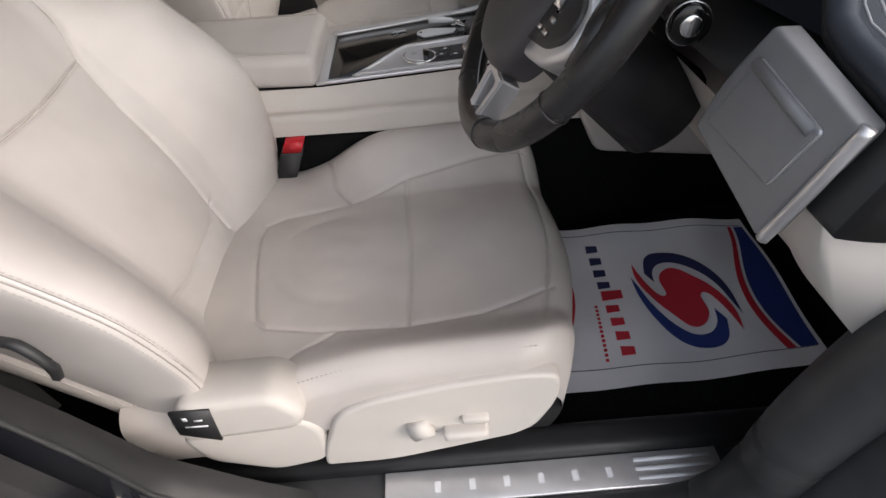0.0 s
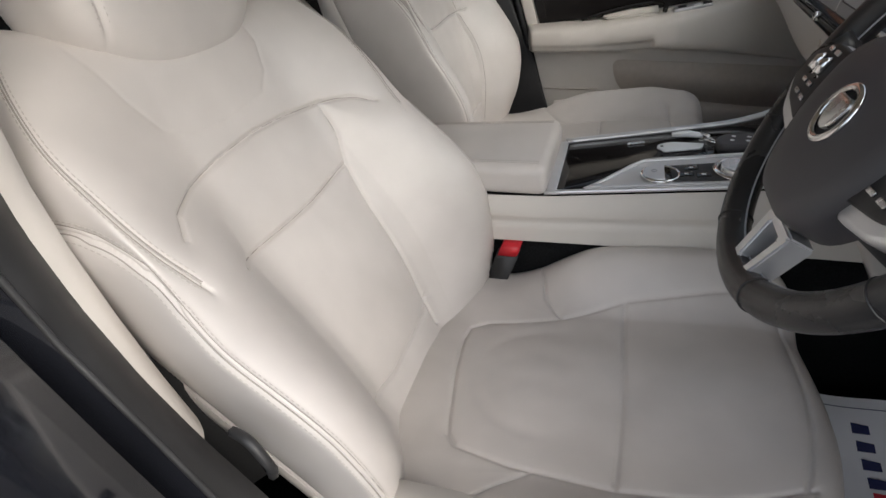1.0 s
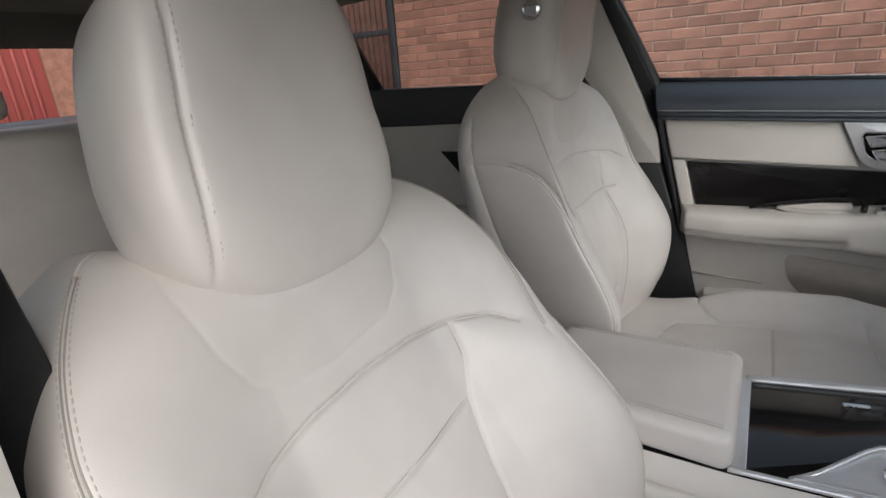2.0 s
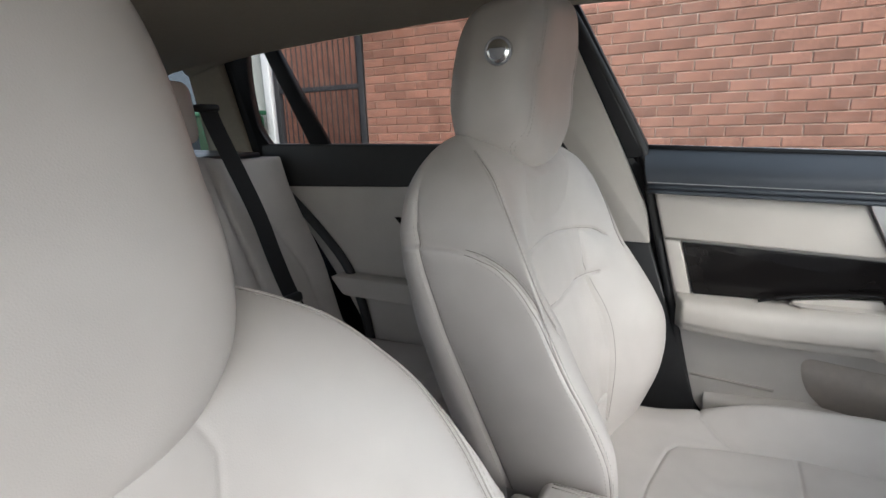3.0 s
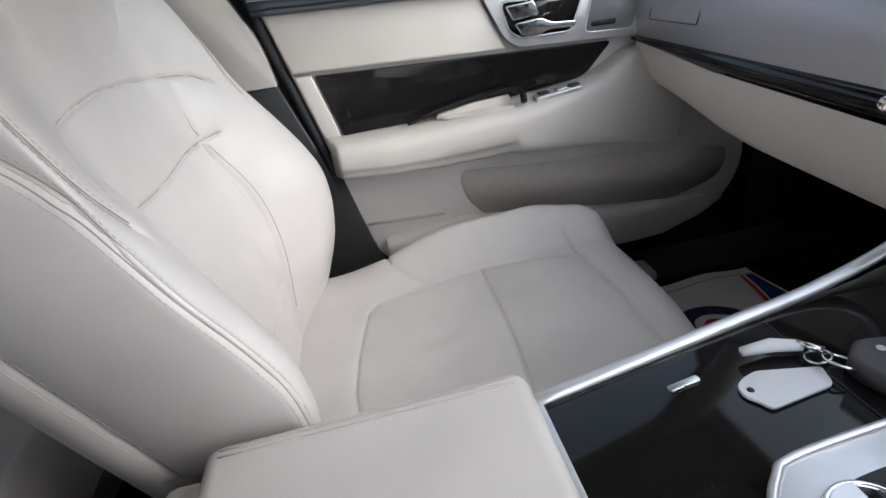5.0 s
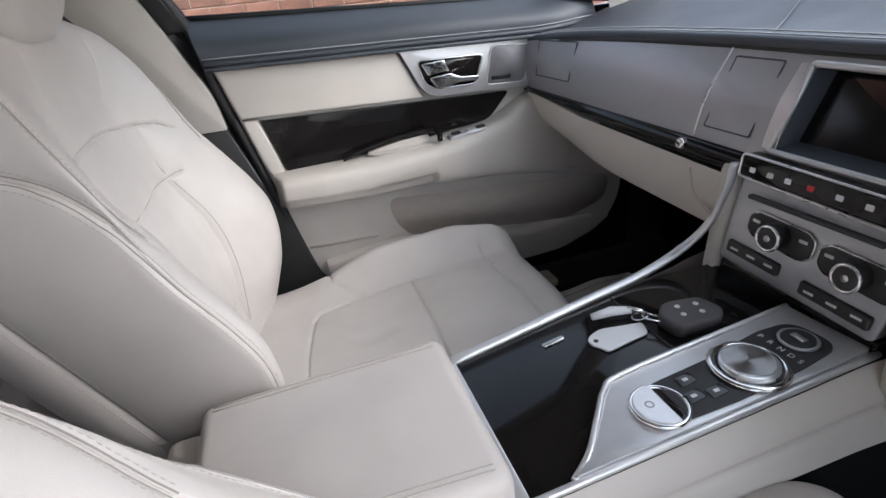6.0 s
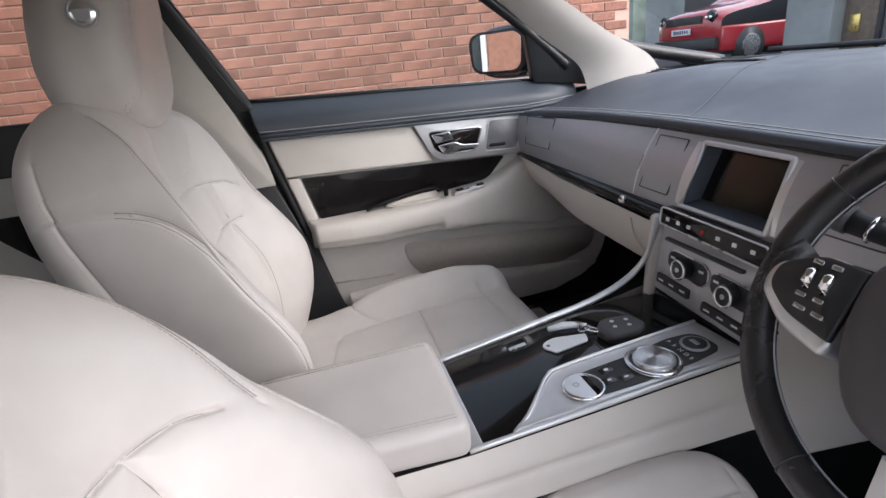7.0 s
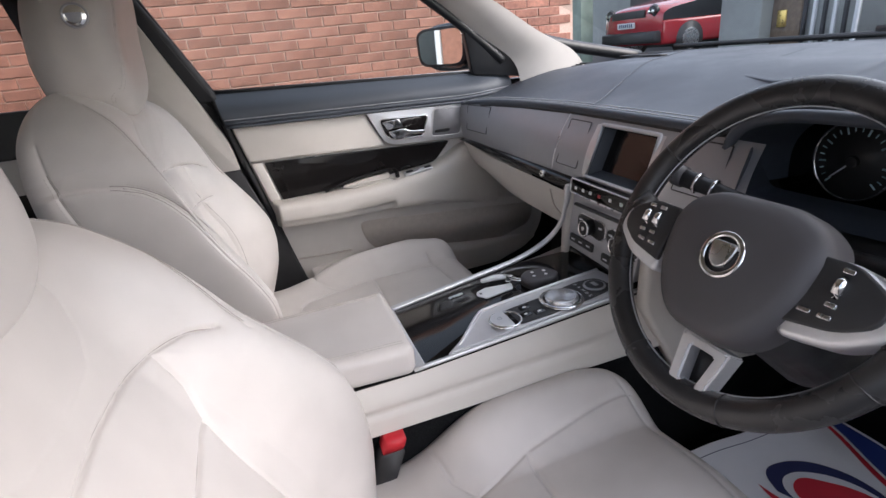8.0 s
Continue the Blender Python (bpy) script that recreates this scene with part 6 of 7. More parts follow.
    for y in (-0.452, -0.322):
        dial = part("dial", disc((0.445, y, 0.925), (-1, 0, 0), 0.052, 0.004, 40), BLACK_PLASTIC, dash, "round dial with pale ticks")
        part("dial_ring", ring((0.440, y, 0.925), (-1, 0, 0), 0.052, 0.0022), CHROME, dial)
        for k in range(22):
            a = radians(225 - 270 * k / 21)
            big = 1.5 if k % 3 == 0 else 1.0
            p0 = Vector((0.4405, y - 0.045 * math.cos(a), 0.925 + 0.045 * math.sin(a)))
            p1 = Vector((0.4405, y - (0.045 - 0.006 * big) * math.cos(a), 0.925 + (0.045 - 0.006 * big) * math.sin(a)))
            part("tick", tube([p0, p1], 0.0009 * big, 4), mat_tick(), dial, smooth=False)
        part("needle", tube([(0.438, y, 0.925), (0.438, y + 0.026, 0.900)], 0.0012, 5), WHITE_PRINT, dial)
        part("needle_hub", disc((0.440, y, 0.925), (-1, 0, 0), 0.008, 0.005, 14, 0.001), BLACK_PLASTIC, dial)
    # driver's end vent
    place = lambda a, b, d: Vector((0.268 - 0.10 * (b - 0.81) * 0 - d + 0.12 * (b - 0.80), a, b))
    part("end_panel", prism(rounded([(-0.717, 0.889), (-0.618, 0.907), (-0.594, 0.858), (-0.587, 0.817), (-0.700, 0.798)], [0.004, 0.004, 0.05, 0.004, 0.004]), place, 0, 0.016, 0.003), GREY_TRIM, dash, "grey end panel")
    part("end_trim", tube(spline([place(-0.719, 0.890, 0.012), place(-0.714, 0.845, 0.015), place(-0.702, 0.798, 0.012)], 6), 0.0045, 8), SILVER, dash)
    o = rounded([(-0.699, 0.876), (-0.623, 0.887), (-0.602, 0.830), (-0.686, 0.831)], 0.003)
    part("vent_flap", prism(o, place, 0.016, 0.019, 0.001), GREY_TRIM, dash, "closed air vent flap")
    part("flap_gap", tube([place(a, b, 0.0165) for a, b in o], 0.0016, 5, closed=True, up=(1, 0, 0)), SILVER, dash)
    part("flap_edge", tube([place(-0.622, 0.884, 0.018), place(-0.694, 0.874, 0.018)], 0.0045, 6), GREY_TRIM, dash)
    part("end_cap", prism(rounded([(0.266, 0.827), (0.290, 0.821), (0.36, 0.812), (0.55, 0.80), (0.55, 0.94), (0.285, 0.895)], [0.006, 0.01, 0.03, 0.01, 0.01, 0.01]), lambda a, b, d: Vector((a, -0.735 + d, b)), 0, 0.03, 0.006), BLACK_PLASTIC, dash)
    # ---- middle stack ----
    def st(y, z, d):
        return Vector((0.293 + 0.10 * (0.76 - z) * -1 + 0.0 - d - 0.02 * (0.80 - z), y, z))
    stack = part("stack_plate", prism(rounded([(-0.112, 0.812), (0.106, 0.814), (0.110, 0.70), (-0.098, 0.692)], 0.008), st, -0.02, 0.006, 0.003), SILVER_DARK, dash, "satin silver control plate")
    bar = rounded([(-0.110, 0.842), (0.104, 0.846), (0.104, 0.818), (-0.110, 0.812)], 0.006)
    strip = part("button_strip", prism(bar, st, 0.0, 0.016, 0.003), GLOSS_BLACK, dash, "gloss black button strip")
    part("strip_rim", tube([st(a, b, 0.016) for a, b in bar], 0.0018, 6, closed=True, up=(1, 0, 0)), ALU, strip)
    for k, y in enumerate((0.085, 0.060, 0.036, 0.008, -0.025, -0.056, -0.088)):
        part("icon", prism(rounded([(y - 0.004, 0.826), (y + 0.004, 0.826), (y + 0.004, 0.832), (y - 0.004, 0.832)], 0.001), st, 0.0165, 0.0172), RED if k == 3 else WHITE_PRINT, strip, smooth=False)
    part("disc_slot", box(0.272, 0.280, -0.085, 0.075, 0.798, 0.803, 0.001), BLACK_PLASTIC, stack)
    for yc, zc in ((0.032, 0.762), (-0.064, 0.757)):
        o = rounded([(yc - 0.044, zc - 0.010), (yc - 0.034, zc - 0.019), (yc + 0.034, zc - 0.015), (yc + 0.044, zc - 0.006), (yc + 0.044, zc + 0.011), (yc + 0.034, zc + 0.018), (yc - 0.034, zc + 0.016), (yc - 0.044, zc + 0.008)], 0.004)
        pad = part("control_pad", prism(o, st, 0.006, 0.011, 0.002), BLACK_PLASTIC, stack, "black control pad")
        part("pad_rim", tube([st(a, b, 0.008) for a, b in o], 0.0018, 6, closed=True, up=(1, 0, 0)), ALU, pad)
        kn = part("knob", disc(st(yc, zc, 0.010), (-1, 0, 0.1), 0.0165, 0.018, 28, 0.003), BLACK_PLASTIC, pad, "round black knob")
        part("knob_ring", ring(st(yc, zc, 0.027), (-1, 0, 0.1), 0.0145, 0.0022), CHROME, kn)
        part("knob_dot", disc(st(yc, zc, 0.027), (-1, 0, 0.1), 0.004, 0.002, 12), SILVER, kn)
        for dy, dz in ((0.032, 0.007), (0.032, -0.006), (-0.032, 0.005), (-0.032, -0.009)):
            part("icon", box(*sorted((st(0, zc, 0.0115).x, st(0, zc, 0.0105).x)), yc + dy - 0.005, yc + dy + 0.005, zc + dz - 0.0018, zc + dz + 0.0018), WHITE_PRINT, pad, smooth=False)
    for y0, y1, zc in ((0.098, 0.020, 0.722), (-0.010, -0.092, 0.714)):
        o = rounded([(y0, zc + 0.009), (y1, zc + 0.006), (y1, zc - 0.010), (y0, zc - 0.007)], 0.003)
        pad = part("button_strip", prism(o, st, 0.006, 0.011, 0.002), BLACK_PLASTIC, stack, "row of black buttons")
        for k in range(3):
            y = y0 + (y1 - y0) * (k + 0.5) / 3
            part("icon", box(*sorted((st(0, zc, 0.0115).x, st(0, zc, 0.0105).x)), y - 0.006, y + 0.006, zc - 0.002, zc + 0.001), WHITE_PRINT, pad, smooth=False)
    part("stack_foot", prism(rounded([(-0.104, 0.694), (0.106, 0.700), (0.108, 0.676), (-0.100, 0.674)], 0.004), st, -0.03, 0.004, 0.002), GLOSS_BLACK, dash)
    for s in (-1, 1):
        side = prism(rounded([(0.285, 0.83), (0.275, 0.66), (0.36, 0.50), (0.80, 0.45), (0.80, 0.83)], 0.02), lambda a, b, d: Vector((a, s * (0.112 + d) + (0.004 if s > 0 else -0.004), b)), 0, 0.022, 0.010, 3)
        part("stack_cheek", side, PLASTIC_CREAM, dash, "cream stack side")


TICK = []


def mat_tick():
    if not TICK:
        TICK.append(mat("pale_blue_print", (0.45, 0.62, 0.68), 0.6, var=0.02))
    return TICK[0]


build_dash()


# ---- steering wheel and column ----
def build_wheel():
    c = Vector((0.183, -0.396, 0.887))
    tau = 0.521
    ax = Vector((-math.cos(tau), 0, math.sin(tau)))
    rt = Vector((0, -1, 0))
    up = rt.cross(ax) * -1
    if up.z < 0:
        up = -up
    W = lambda a, b, d: c + rt * a + up * b + ax * d
    col = thing("steering_column", "black steering column with two stalks", "steering column", (0.33, -0.396, 0.8))
    part("shroud", tube([W(0, -0.045, -0.035), W(0, -0.055, -0.10), W(0, -0.07, -0.20)], [0.045, 0.052, 0.060], 20), BLACK_PLASTIC, col)
    left = part("stalk", tube([(0.290, -0.345, 0.888), (0.268, -0.285, 0.904), (0.250, -0.232, 0.919)], [0.008, 0.010, 0.0125], 14), BLACK_PLASTIC, col, "black stalk with bright bands")
    part("stalk_end", disc((0.250, -0.232, 0.919), (-0.25, 1, 0.25), 0.0145, 0.016, 20, 0.004), PAD, left)
    part("stalk_cap", disc((0.246, -0.216, 0.923), (-0.25, 1, 0.25), 0.0125, 0.004, 20, 0.002), CHROME, left)
    for k in (0.25, 0.65):
        part("stalk_band", ring((0.268 - 0.018 * k, -0.285 + 0.053 * k, 0.904 + 0.015 * k), (-0.25, 1, 0.25), 0.0122, 0.0026), CHROME, left)
    out = (-0.18, -1, 0.08)
    right = part("stalk", tube([(0.278, -0.440, 0.868), (0.265, -0.490, 0.874), (0.252, -0.532, 0.880)], [0.009, 0.011, 0.014], 14), BLACK_PLASTIC, col)
    part("stalk_end", disc((0.252, -0.532, 0.880), out, 0.0165, 0.012, 24, 0.004), SCREEN, right)
    part("stalk_band", ring((0.2510, -0.538, 0.8805), out, 0.0162, 0.0012), ALU, right)
    part("stalk_cap", disc((0.2495, -0.544, 0.881), out, 0.0085, 0.003, 24, 0.001), CHROME, right)
    wheel = thing("steering_wheel", "black leather steering wheel with silver spokes", "steering wheel", tuple(c))
    N = 96
    R = 0.174
    rim = []
    for i in range(N):
        a = 2 * math.pi * i / N
        rim.append(W(R * math.cos(a), R * math.sin(a), 0))
    part("rim", tube(rim, 0.0160, 16, closed=True, up=ax), WHEEL_LEATHER, wheel, "worn black leather rim")
    for a in (28, 152, 205, 335, 248, 292):
        t = radians(a)
        part("rim_seam", ring(W(R * math.cos(t), R * math.sin(t), 0), rt * -math.sin(t) + up * math.cos(t), 0.0162, 0.0009, 24, 5), WHEEL_LEATHER, wheel)
    # stitching round the inside of the rim
    part("rim_stitching", tube([W((R - 0.0163) * math.cos(a), (R - 0.0163) * math.sin(a), 0) for a in np.linspace(0, 2 * math.pi, 120)], 0.0010, 5), SHADOW_THREAD, wheel)
    # airbag pad: a domed shield
    o = rounded([(-0.092, 0.040), (-0.050, 0.066), (0.050, 0.066), (0.092, 0.040), (0.088, -0.030), (0.048, -0.092), (-0.048, -0.092), (-0.088, -0.030)], [0.03, 0.05, 0.05, 0.03, 0.05, 0.035, 0.035, 0.05], 6)
    rings = [(1.0, 0.0), (1.0, 0.022), (0.97, 0.034), (0.90, 0.042), (0.75, 0.047), (0.5, 0.050), (0.2, 0.051)]
    G = np.zeros((len(rings), len(o), 3))
    for i, (k, d) in enumerate(rings):
        for j, (a, b) in enumerate(o):
            G[i, j] = W(0.008 + a * k, -0.028 + (b + 0.013) * k, d - 0.010)
    bm = bmesh.new()
    bm.from_mesh(sheet(G, close_v=True))
    bm.verts.ensure_lookup_table()
    bm.faces.new([bm.verts[(len(rings) - 1) * len(o) + j] for j in range(len(o))])
    pad = part("airbag_pad", tidy(bm), PAD, wheel, "dark grey airbag pad")
    part("badge_ring", ring(W(0.010, -0.018, 0.042), ax, 0.0220, 0.0036, 40, 10, 0.7), CHROME, pad, "round chrome badge")
    part("badge_plate", disc(W(0.010, -0.018, 0.039), ax, 0.0215, 0.002, 28), BLACK_PLASTIC, pad)
    part("badge_relief", prism(rounded([(-0.016, 0.026), (0.016, 0.026), (0.012, 0.004), (0.0, -0.004), (-0.012, 0.004)], 0.007), lambda a, b, d: W(a + 0.010, b - 0.030, 0.041 + d), 0, 0.004, 0.002), ALU, pad)
    # side spokes with button pods
    W0 = W
    W = lambda a, b, d: W0(a, b - 0.016, d)
    for s in (-1, 1):
        o = rounded([(s * 0.080, 0.030), (s * 0.120, 0.034), (s * 0.164, 0.012), (s * 0.166, -0.016), (s * 0.130, -0.042), (s * 0.080, -0.052)], 0.012)
        sp = part("spoke", prism(o, lambda a, b, d: W(a, b, d), -0.010, 0.022, 0.006), SILVER, wheel, "satin silver spoke")
        o2 = rounded([(s * 0.080, 0.031), (s * 0.120, 0.032), (s * 0.155, 0.014), (s * 0.156, -0.010), (s * 0.128, -0.028), (s * 0.080, -0.037)], [0.004, 0.01, 0.012, 0.012, 0.012, 0.004])
        pod = part("button_pod", prism(o2, lambda a, b, d: W(a, b, d), 0.020, 0.026, 0.003), BLACK_PLASTIC, sp, "black button pod")
        for a in ((0.104, 0.121) if s < 0 else (0.116,)):
            part("roller", tube([W(s * a, 0.000, 0.026), W(s * a, 0.004, 0.029), W(s * a, 0.014, 0.029), W(s * a, 0.018, 0.026)], [0.003, 0.005, 0.005, 0.003], 12), CHROME, pod, "ribbed chrome roller")
            for b in (0.0245, -0.0075):
                part("button", prism(rounded([(s * (a - 0.005), b - 0.0022), (s * (a + 0.005), b - 0.0022), (s * (a + 0.005), b + 0.0022), (s * (a - 0.005), b + 0.0022)], 0.0015), lambda p, q, d: W(p, q, d), 0.026, 0.0278, 0.0006), ALU, pod)
        for a, b in ((0.098, -0.020), (0.116, -0.019)):
            part("button", prism(rounded([(s * (a - 0.006), b - 0.0022), (s * (a + 0.006), b - 0.0015), (s * (a + 0.006), b + 0.0028), (s * (a - 0.006), b + 0.0022)], 0.0015), lambda p, q, d: W(p, q, d), 0.026, 0.0278, 0.0006), ALU, pod)
        part("thumb_rest", tube([W(s * 0.150, 0.036, 0.004), W(s * 0.164, 0.010, 0.010), W(s * 0.166, -0.022, 0.006)], 0.012, 10), WHEEL_LEATHER, wheel)
    # lower spoke: a hollow silver frame
    W = W0
    o = [(-0.014, -0.108), (0.050, -0.108), (0.040, -0.170), (-0.004, -0.170)]
    i_ = [(0.003, -0.119), (0.035, -0.119), (0.029, -0.160), (0.009, -0.160)]
    bm = bmesh.new()
    V = [[[bm.verts.new(W(a, b, d)) for a, b in poly] for poly in (o, i_)] for d in (-0.014, 0.010)]
    for k in range(4):
        n = (k + 1) % 4
        bm.faces.new((V[1][0][k], V[1][0][n], V[1][1][n], V[1][1][k]))
        bm.faces.new((V[0][0][k], V[0][1][k], V[0][1][n], V[0][0][n]))
        bm.faces.new((V[0][0][k], V[0][0][n], V[1][0][n], V[1][0][k]))
        bm.faces.new((V[0][1][k], V[1][1][k], V[1][1][n], V[0][1][n]))
    tidy(bm)
    bmesh.ops.bevel(bm, geom=list(bm.edges), offset=0.002, segments=2, affect="EDGES", clamp_overlap=True)
    low = part("lower_spoke", bm, SILVER, wheel, "hollow satin silver lower spoke", smooth=False)
    # added black plate closing the hole, standing for the shade inside it
    part("hole_shade", prism(i_, W, -0.013, -0.008), BLACK_PLASTIC, low)
    part("hub", tube([W(0, -0.02, -0.05), W(0, -0.02, 0.0)], [0.05, 0.06], 24), BLACK_PLASTIC, wheel)


build_wheel()


# ---- middle console ----
def top_z(x):
    return 0.660 + 0.07 * x


def build_console():
    con = thing("centre_console", "ivory console with gloss black deck and silver trim", "console", (0.0, 0.0, 0.45))
    deck = lambda a, b, d: Vector((a, b, top_z(a) + d))
    # cream flanks, lofted: upper roll, a crease, lower skirt
    for s in (-1, 1):
        xs = np.linspace(-0.46, 0.50, 50)
        G = np.zeros((50, 16, 3))
        for i, x in enumerate(xs):
            if s > 0:
                edge = float(np.interp(x, [-0.46, -0.12, 0.07, 0.24, 0.32, 0.40, 0.50], [0.118, 0.108, 0.134, 0.152, 0.170, 0.20, 0.24]))
            else:
                edge = float(np.interp(x, [-0.46, -0.13, 0.27, 0.50], [0.112, 0.108, 0.105, 0.112]))
            zt = top_z(min(x, 0.27)) - 0.006 if x > -0.13 else 0.645
            for j, t in enumerate(np.linspace(0, 1, 16)):
                bulge = 0.014 * math.sin(min(1, t * 2.2) * math.pi / 2) - 0.006 * math.exp(-((t - 0.55) / 0.05) ** 2) + 0.010 * max(0, t - 0.55)
                G[i, j] = (x, s * (edge + bulge), zt - (zt - 0.566 if s < 0 else 0.150) * t)
        link_mesh("side_trim", sheet(G, flip=s > 0), LEATHER_TRIM, con, "ivory leather side")
    part("core", prism([(-0.46, 0.40), (-0.46, 0.62), (-0.13, 0.63), (0.29, 0.655), (0.50, 0.655), (0.50, 0.40)], lambda a, b, d: Vector((a, -0.100 + d, b)), 0, 0.200), BLACK_PLASTIC, con)
    lid = part("gloss_deck", prism(rounded([(-0.118, -0.102), (-0.118, 0.098), (0.07, 0.124), (0.20, 0.136), (0.285, 0.124), (0.285, -0.098)], 0.004), deck, -0.012, 0.0, 0.001), GLOSS_BLACK, con, "gloss black deck")
    part("deck_gap", tube([deck(0.118, y, 0.0004) for y in np.linspace(-0.008, 0.124, 6)], 0.0008, 5), BLACK_PLASTIC, lid)
    part("lid_catch", prism(rounded([(-0.008, 0.074), (0.022, 0.078), (0.021, 0.085), (-0.009, 0.081)], 0.002), deck, 0, 0.0022, 0.0008), ALU, lid, "small silver catch")
    # silver trims
    L = spline([(-0.122, 0.105, 0.0), (0.07, 0.131, 0.0), (0.18, 0.143, 0.004), (0.245, 0.143, 0.028), (0.275, 0.130, 0.068), (0.283, 0.119, 0.114), (0.284, 0.112, 0.154)], 8)
    part("left_trim", tube([(a, b, top_z(min(a, 0.2)) + d + 0.002) for a, b, d in L], 0.0075, 12, flat=0.7), SILVER, con, "silver edge trim")
    part("right_trim", tube([deck(x, float(np.interp(x, [-0.135, 0.28], [-0.107, -0.103])), 0.001) for x in np.linspace(-0.135, 0.285, 20)], 0.0040, 10), SILVER, con, "silver edge trim")
    part("rear_trim", prism([(-0.132, -0.105), (-0.132, 0.103), (-0.116, 0.103), (-0.116, -0.105)], deck, -0.004, 0.003, 0.001), SILVER, con, "silver end trim")
    pl = part("selector_plate", prism(rounded([(-0.070, -0.104), (-0.045, -0.088), (0.012, -0.022), (0.040, -0.011), (0.272, -0.004), (0.278, -0.100)], [0.002, 0.025, 0.02, 0.02, 0.006, 0.006]), deck, 0, 0.008, 0.003), SILVER, con, "raised satin silver selector plate")
    part("plate_edge", tube(spline([deck(-0.072, -0.103, 0.002), deck(-0.046, -0.086, 0.006), deck(-0.016, -0.053, 0.0075), deck(0.010, -0.025, 0.008), deck(0.036, -0.014, 0.008), deck(0.15, -0.009, 0.008), deck(0.272, -0.005, 0.007)], 6), 0.0040, 8), SILVER, pl)
    blk = part("selector_inlay", prism(rounded([(0.030, -0.045), (0.060, -0.040), (0.135, -0.036), (0.205, -0.026), (0.250, -0.030), (0.256, -0.084), (0.200, -0.092), (0.118, -0.097), (0.046, -0.095)], [0.012, 0.01, 0.01, 0.01, 0.02, 0.02, 0.01, 0.01, 0.012]), deck, 0.008, 0.0095, 0.0004), BLACK_PLASTIC, pl, "black control inlay")
    # cup with half chrome flap
    c0 = deck(0.043, -0.070, 0.0096)
    part("flap_ring", ring(c0, (0, 0, 1), 0.0275, 0.0028), CHROME, pl)
    part("flap_dark", disc(c0 - Vector((0, 0, 0.001)), (0, 0, 1), 0.0265, 0.002, 32), GLOSS_BLACK, pl)
    half = [(0.0265 * math.cos(a), 0.0265 * math.sin(a)) for a in np.linspace(radians(78), radians(282), 20)]
    fl = part("flap", prism(half, lambda a, b, d: c0 + Vector((a, b, d)), 0.001, 0.004, 0.0008), SILVER, pl, "half-round silver flap", smooth=False)
    part("flap_mark", ring(c0 + Vector((-0.010, 0.003, 0.0042)), (0, 0, 1), 0.004, 0.0008, 16, 4), SILVER_DARK, fl)
    for k, (x, y) in enumerate(((0.088, -0.052), (0.080, -0.074), (0.104, -0.078))):
        part("button", prism(rounded([(x - 0.010, y - 0.008), (x + 0.010, y - 0.006), (x + 0.010, y + 0.008), (x - 0.010, y + 0.006)], 0.002), deck, 0.0095, 0.0105, 0.0004), SCREEN, blk)
        part("icon", prism([(x - 0.003, y - 0.002), (x + 0.003, y - 0.002), (x + 0.003, y + 0.002), (x - 0.003, y + 0.002)], deck, 0.0106, 0.0109), WHITE_PRINT, blk, smooth=False)
    # rotary selector
    c1 = deck(0.157, -0.064, 0.0095)
    rot = part("rotary_selector", disc(c1, (0, 0, 1), 0.030, 0.007, 64, 0.0012, r2=0.0285), ALU, pl, "round brushed metal selector", smooth=False)
    part("selector_ring", ring(c1, (0, 0, 1), 0.036, 0.0045, 48, 8, 0.6), CHROME, rot)
    part("selector_top", disc(c1 + Vector((0, 0, 0.0070)), (0, 0, 1), 0.0245, 0.0008, 64), spun_metal(), rot, smooth=False)
    for k, ch in enumerate("PRNDS"):
        x, y = 0.200, -0.032 - 0.0125 * k
        cu = bpy.data.curves.new("letter", "FONT")
        cu.body, cu.size, cu.extrude = ch, 0.0095, 0.0002
        tmp = bpy.data.objects.new("letter", cu)
        dg = bpy.context.evaluated_depsgraph_get()
        me = bpy.data.meshes.new_from_object(tmp.evaluated_get(dg), depsgraph=dg)
        bpy.data.objects.remove(tmp)
        me.transform(Matrix.Translation(deck(x, y, 0.0100)) @ Matrix.Rotation(radians(-84), 4, "Z"))
        link_mesh("letter", me, WHITE_PRINT, blk, smooth=False)
    c2 = deck(0.229, -0.058, 0.0095)
    sb = part("start_button", disc(c2, (0, 0, 1), 0.0165, 0.004, 28, 0.001), BLACK_PLASTIC, pl, "round black start button")
    part("button_ring", ring(c2 + Vector((0, 0, 0.001)), (0, 0, 1), 0.0185, 0.0022), SILVER_DARK, sb)
    part("button_mark", box(c2.x - 0.004, c2.x + 0.004, c2.y - 0.008, c2.y + 0.008, c2.z + 0.0040, c2.z + 0.0044), SILVER_DARK, sb)
    # arm rest on the console
    arm = thing("console_arm_rest", "ivory leather arm rest lid with a stitched edge", "arm rest", (-0.26, 0, 0.65))
    th = box(-0.400, -0.130, -0.114, 0.108, 0.645, 0.698, 0.016, 5)
    for v in th.verts:
        if v.co.z > 0.67:
            v.co.z += 0.005 * (1 - ((v.co.y + 0.008) / 0.115) ** 2)
        v.co.y *= 1 - 0.10 * max(0, (-0.2 - v.co.x) / 0.2)
    part("lid", th, LEATHER, arm)
    for dx in (0.0, 0.006):
        part("lid_stitching", tube([(-0.385 + 0.240 * t, -0.098 + dx + 0.009 * (1 - t), 0.7000) for t in np.linspace(0, 1, 10)], 0.0008, 5), THREAD, arm)
        part("lid_stitching", tube([(-0.385 + 0.240 * t, 0.092 - dx - 0.008 * (1 - t), 0.7000) for t in np.linspace(0, 1, 10)], 0.0008, 5), THREAD, arm)
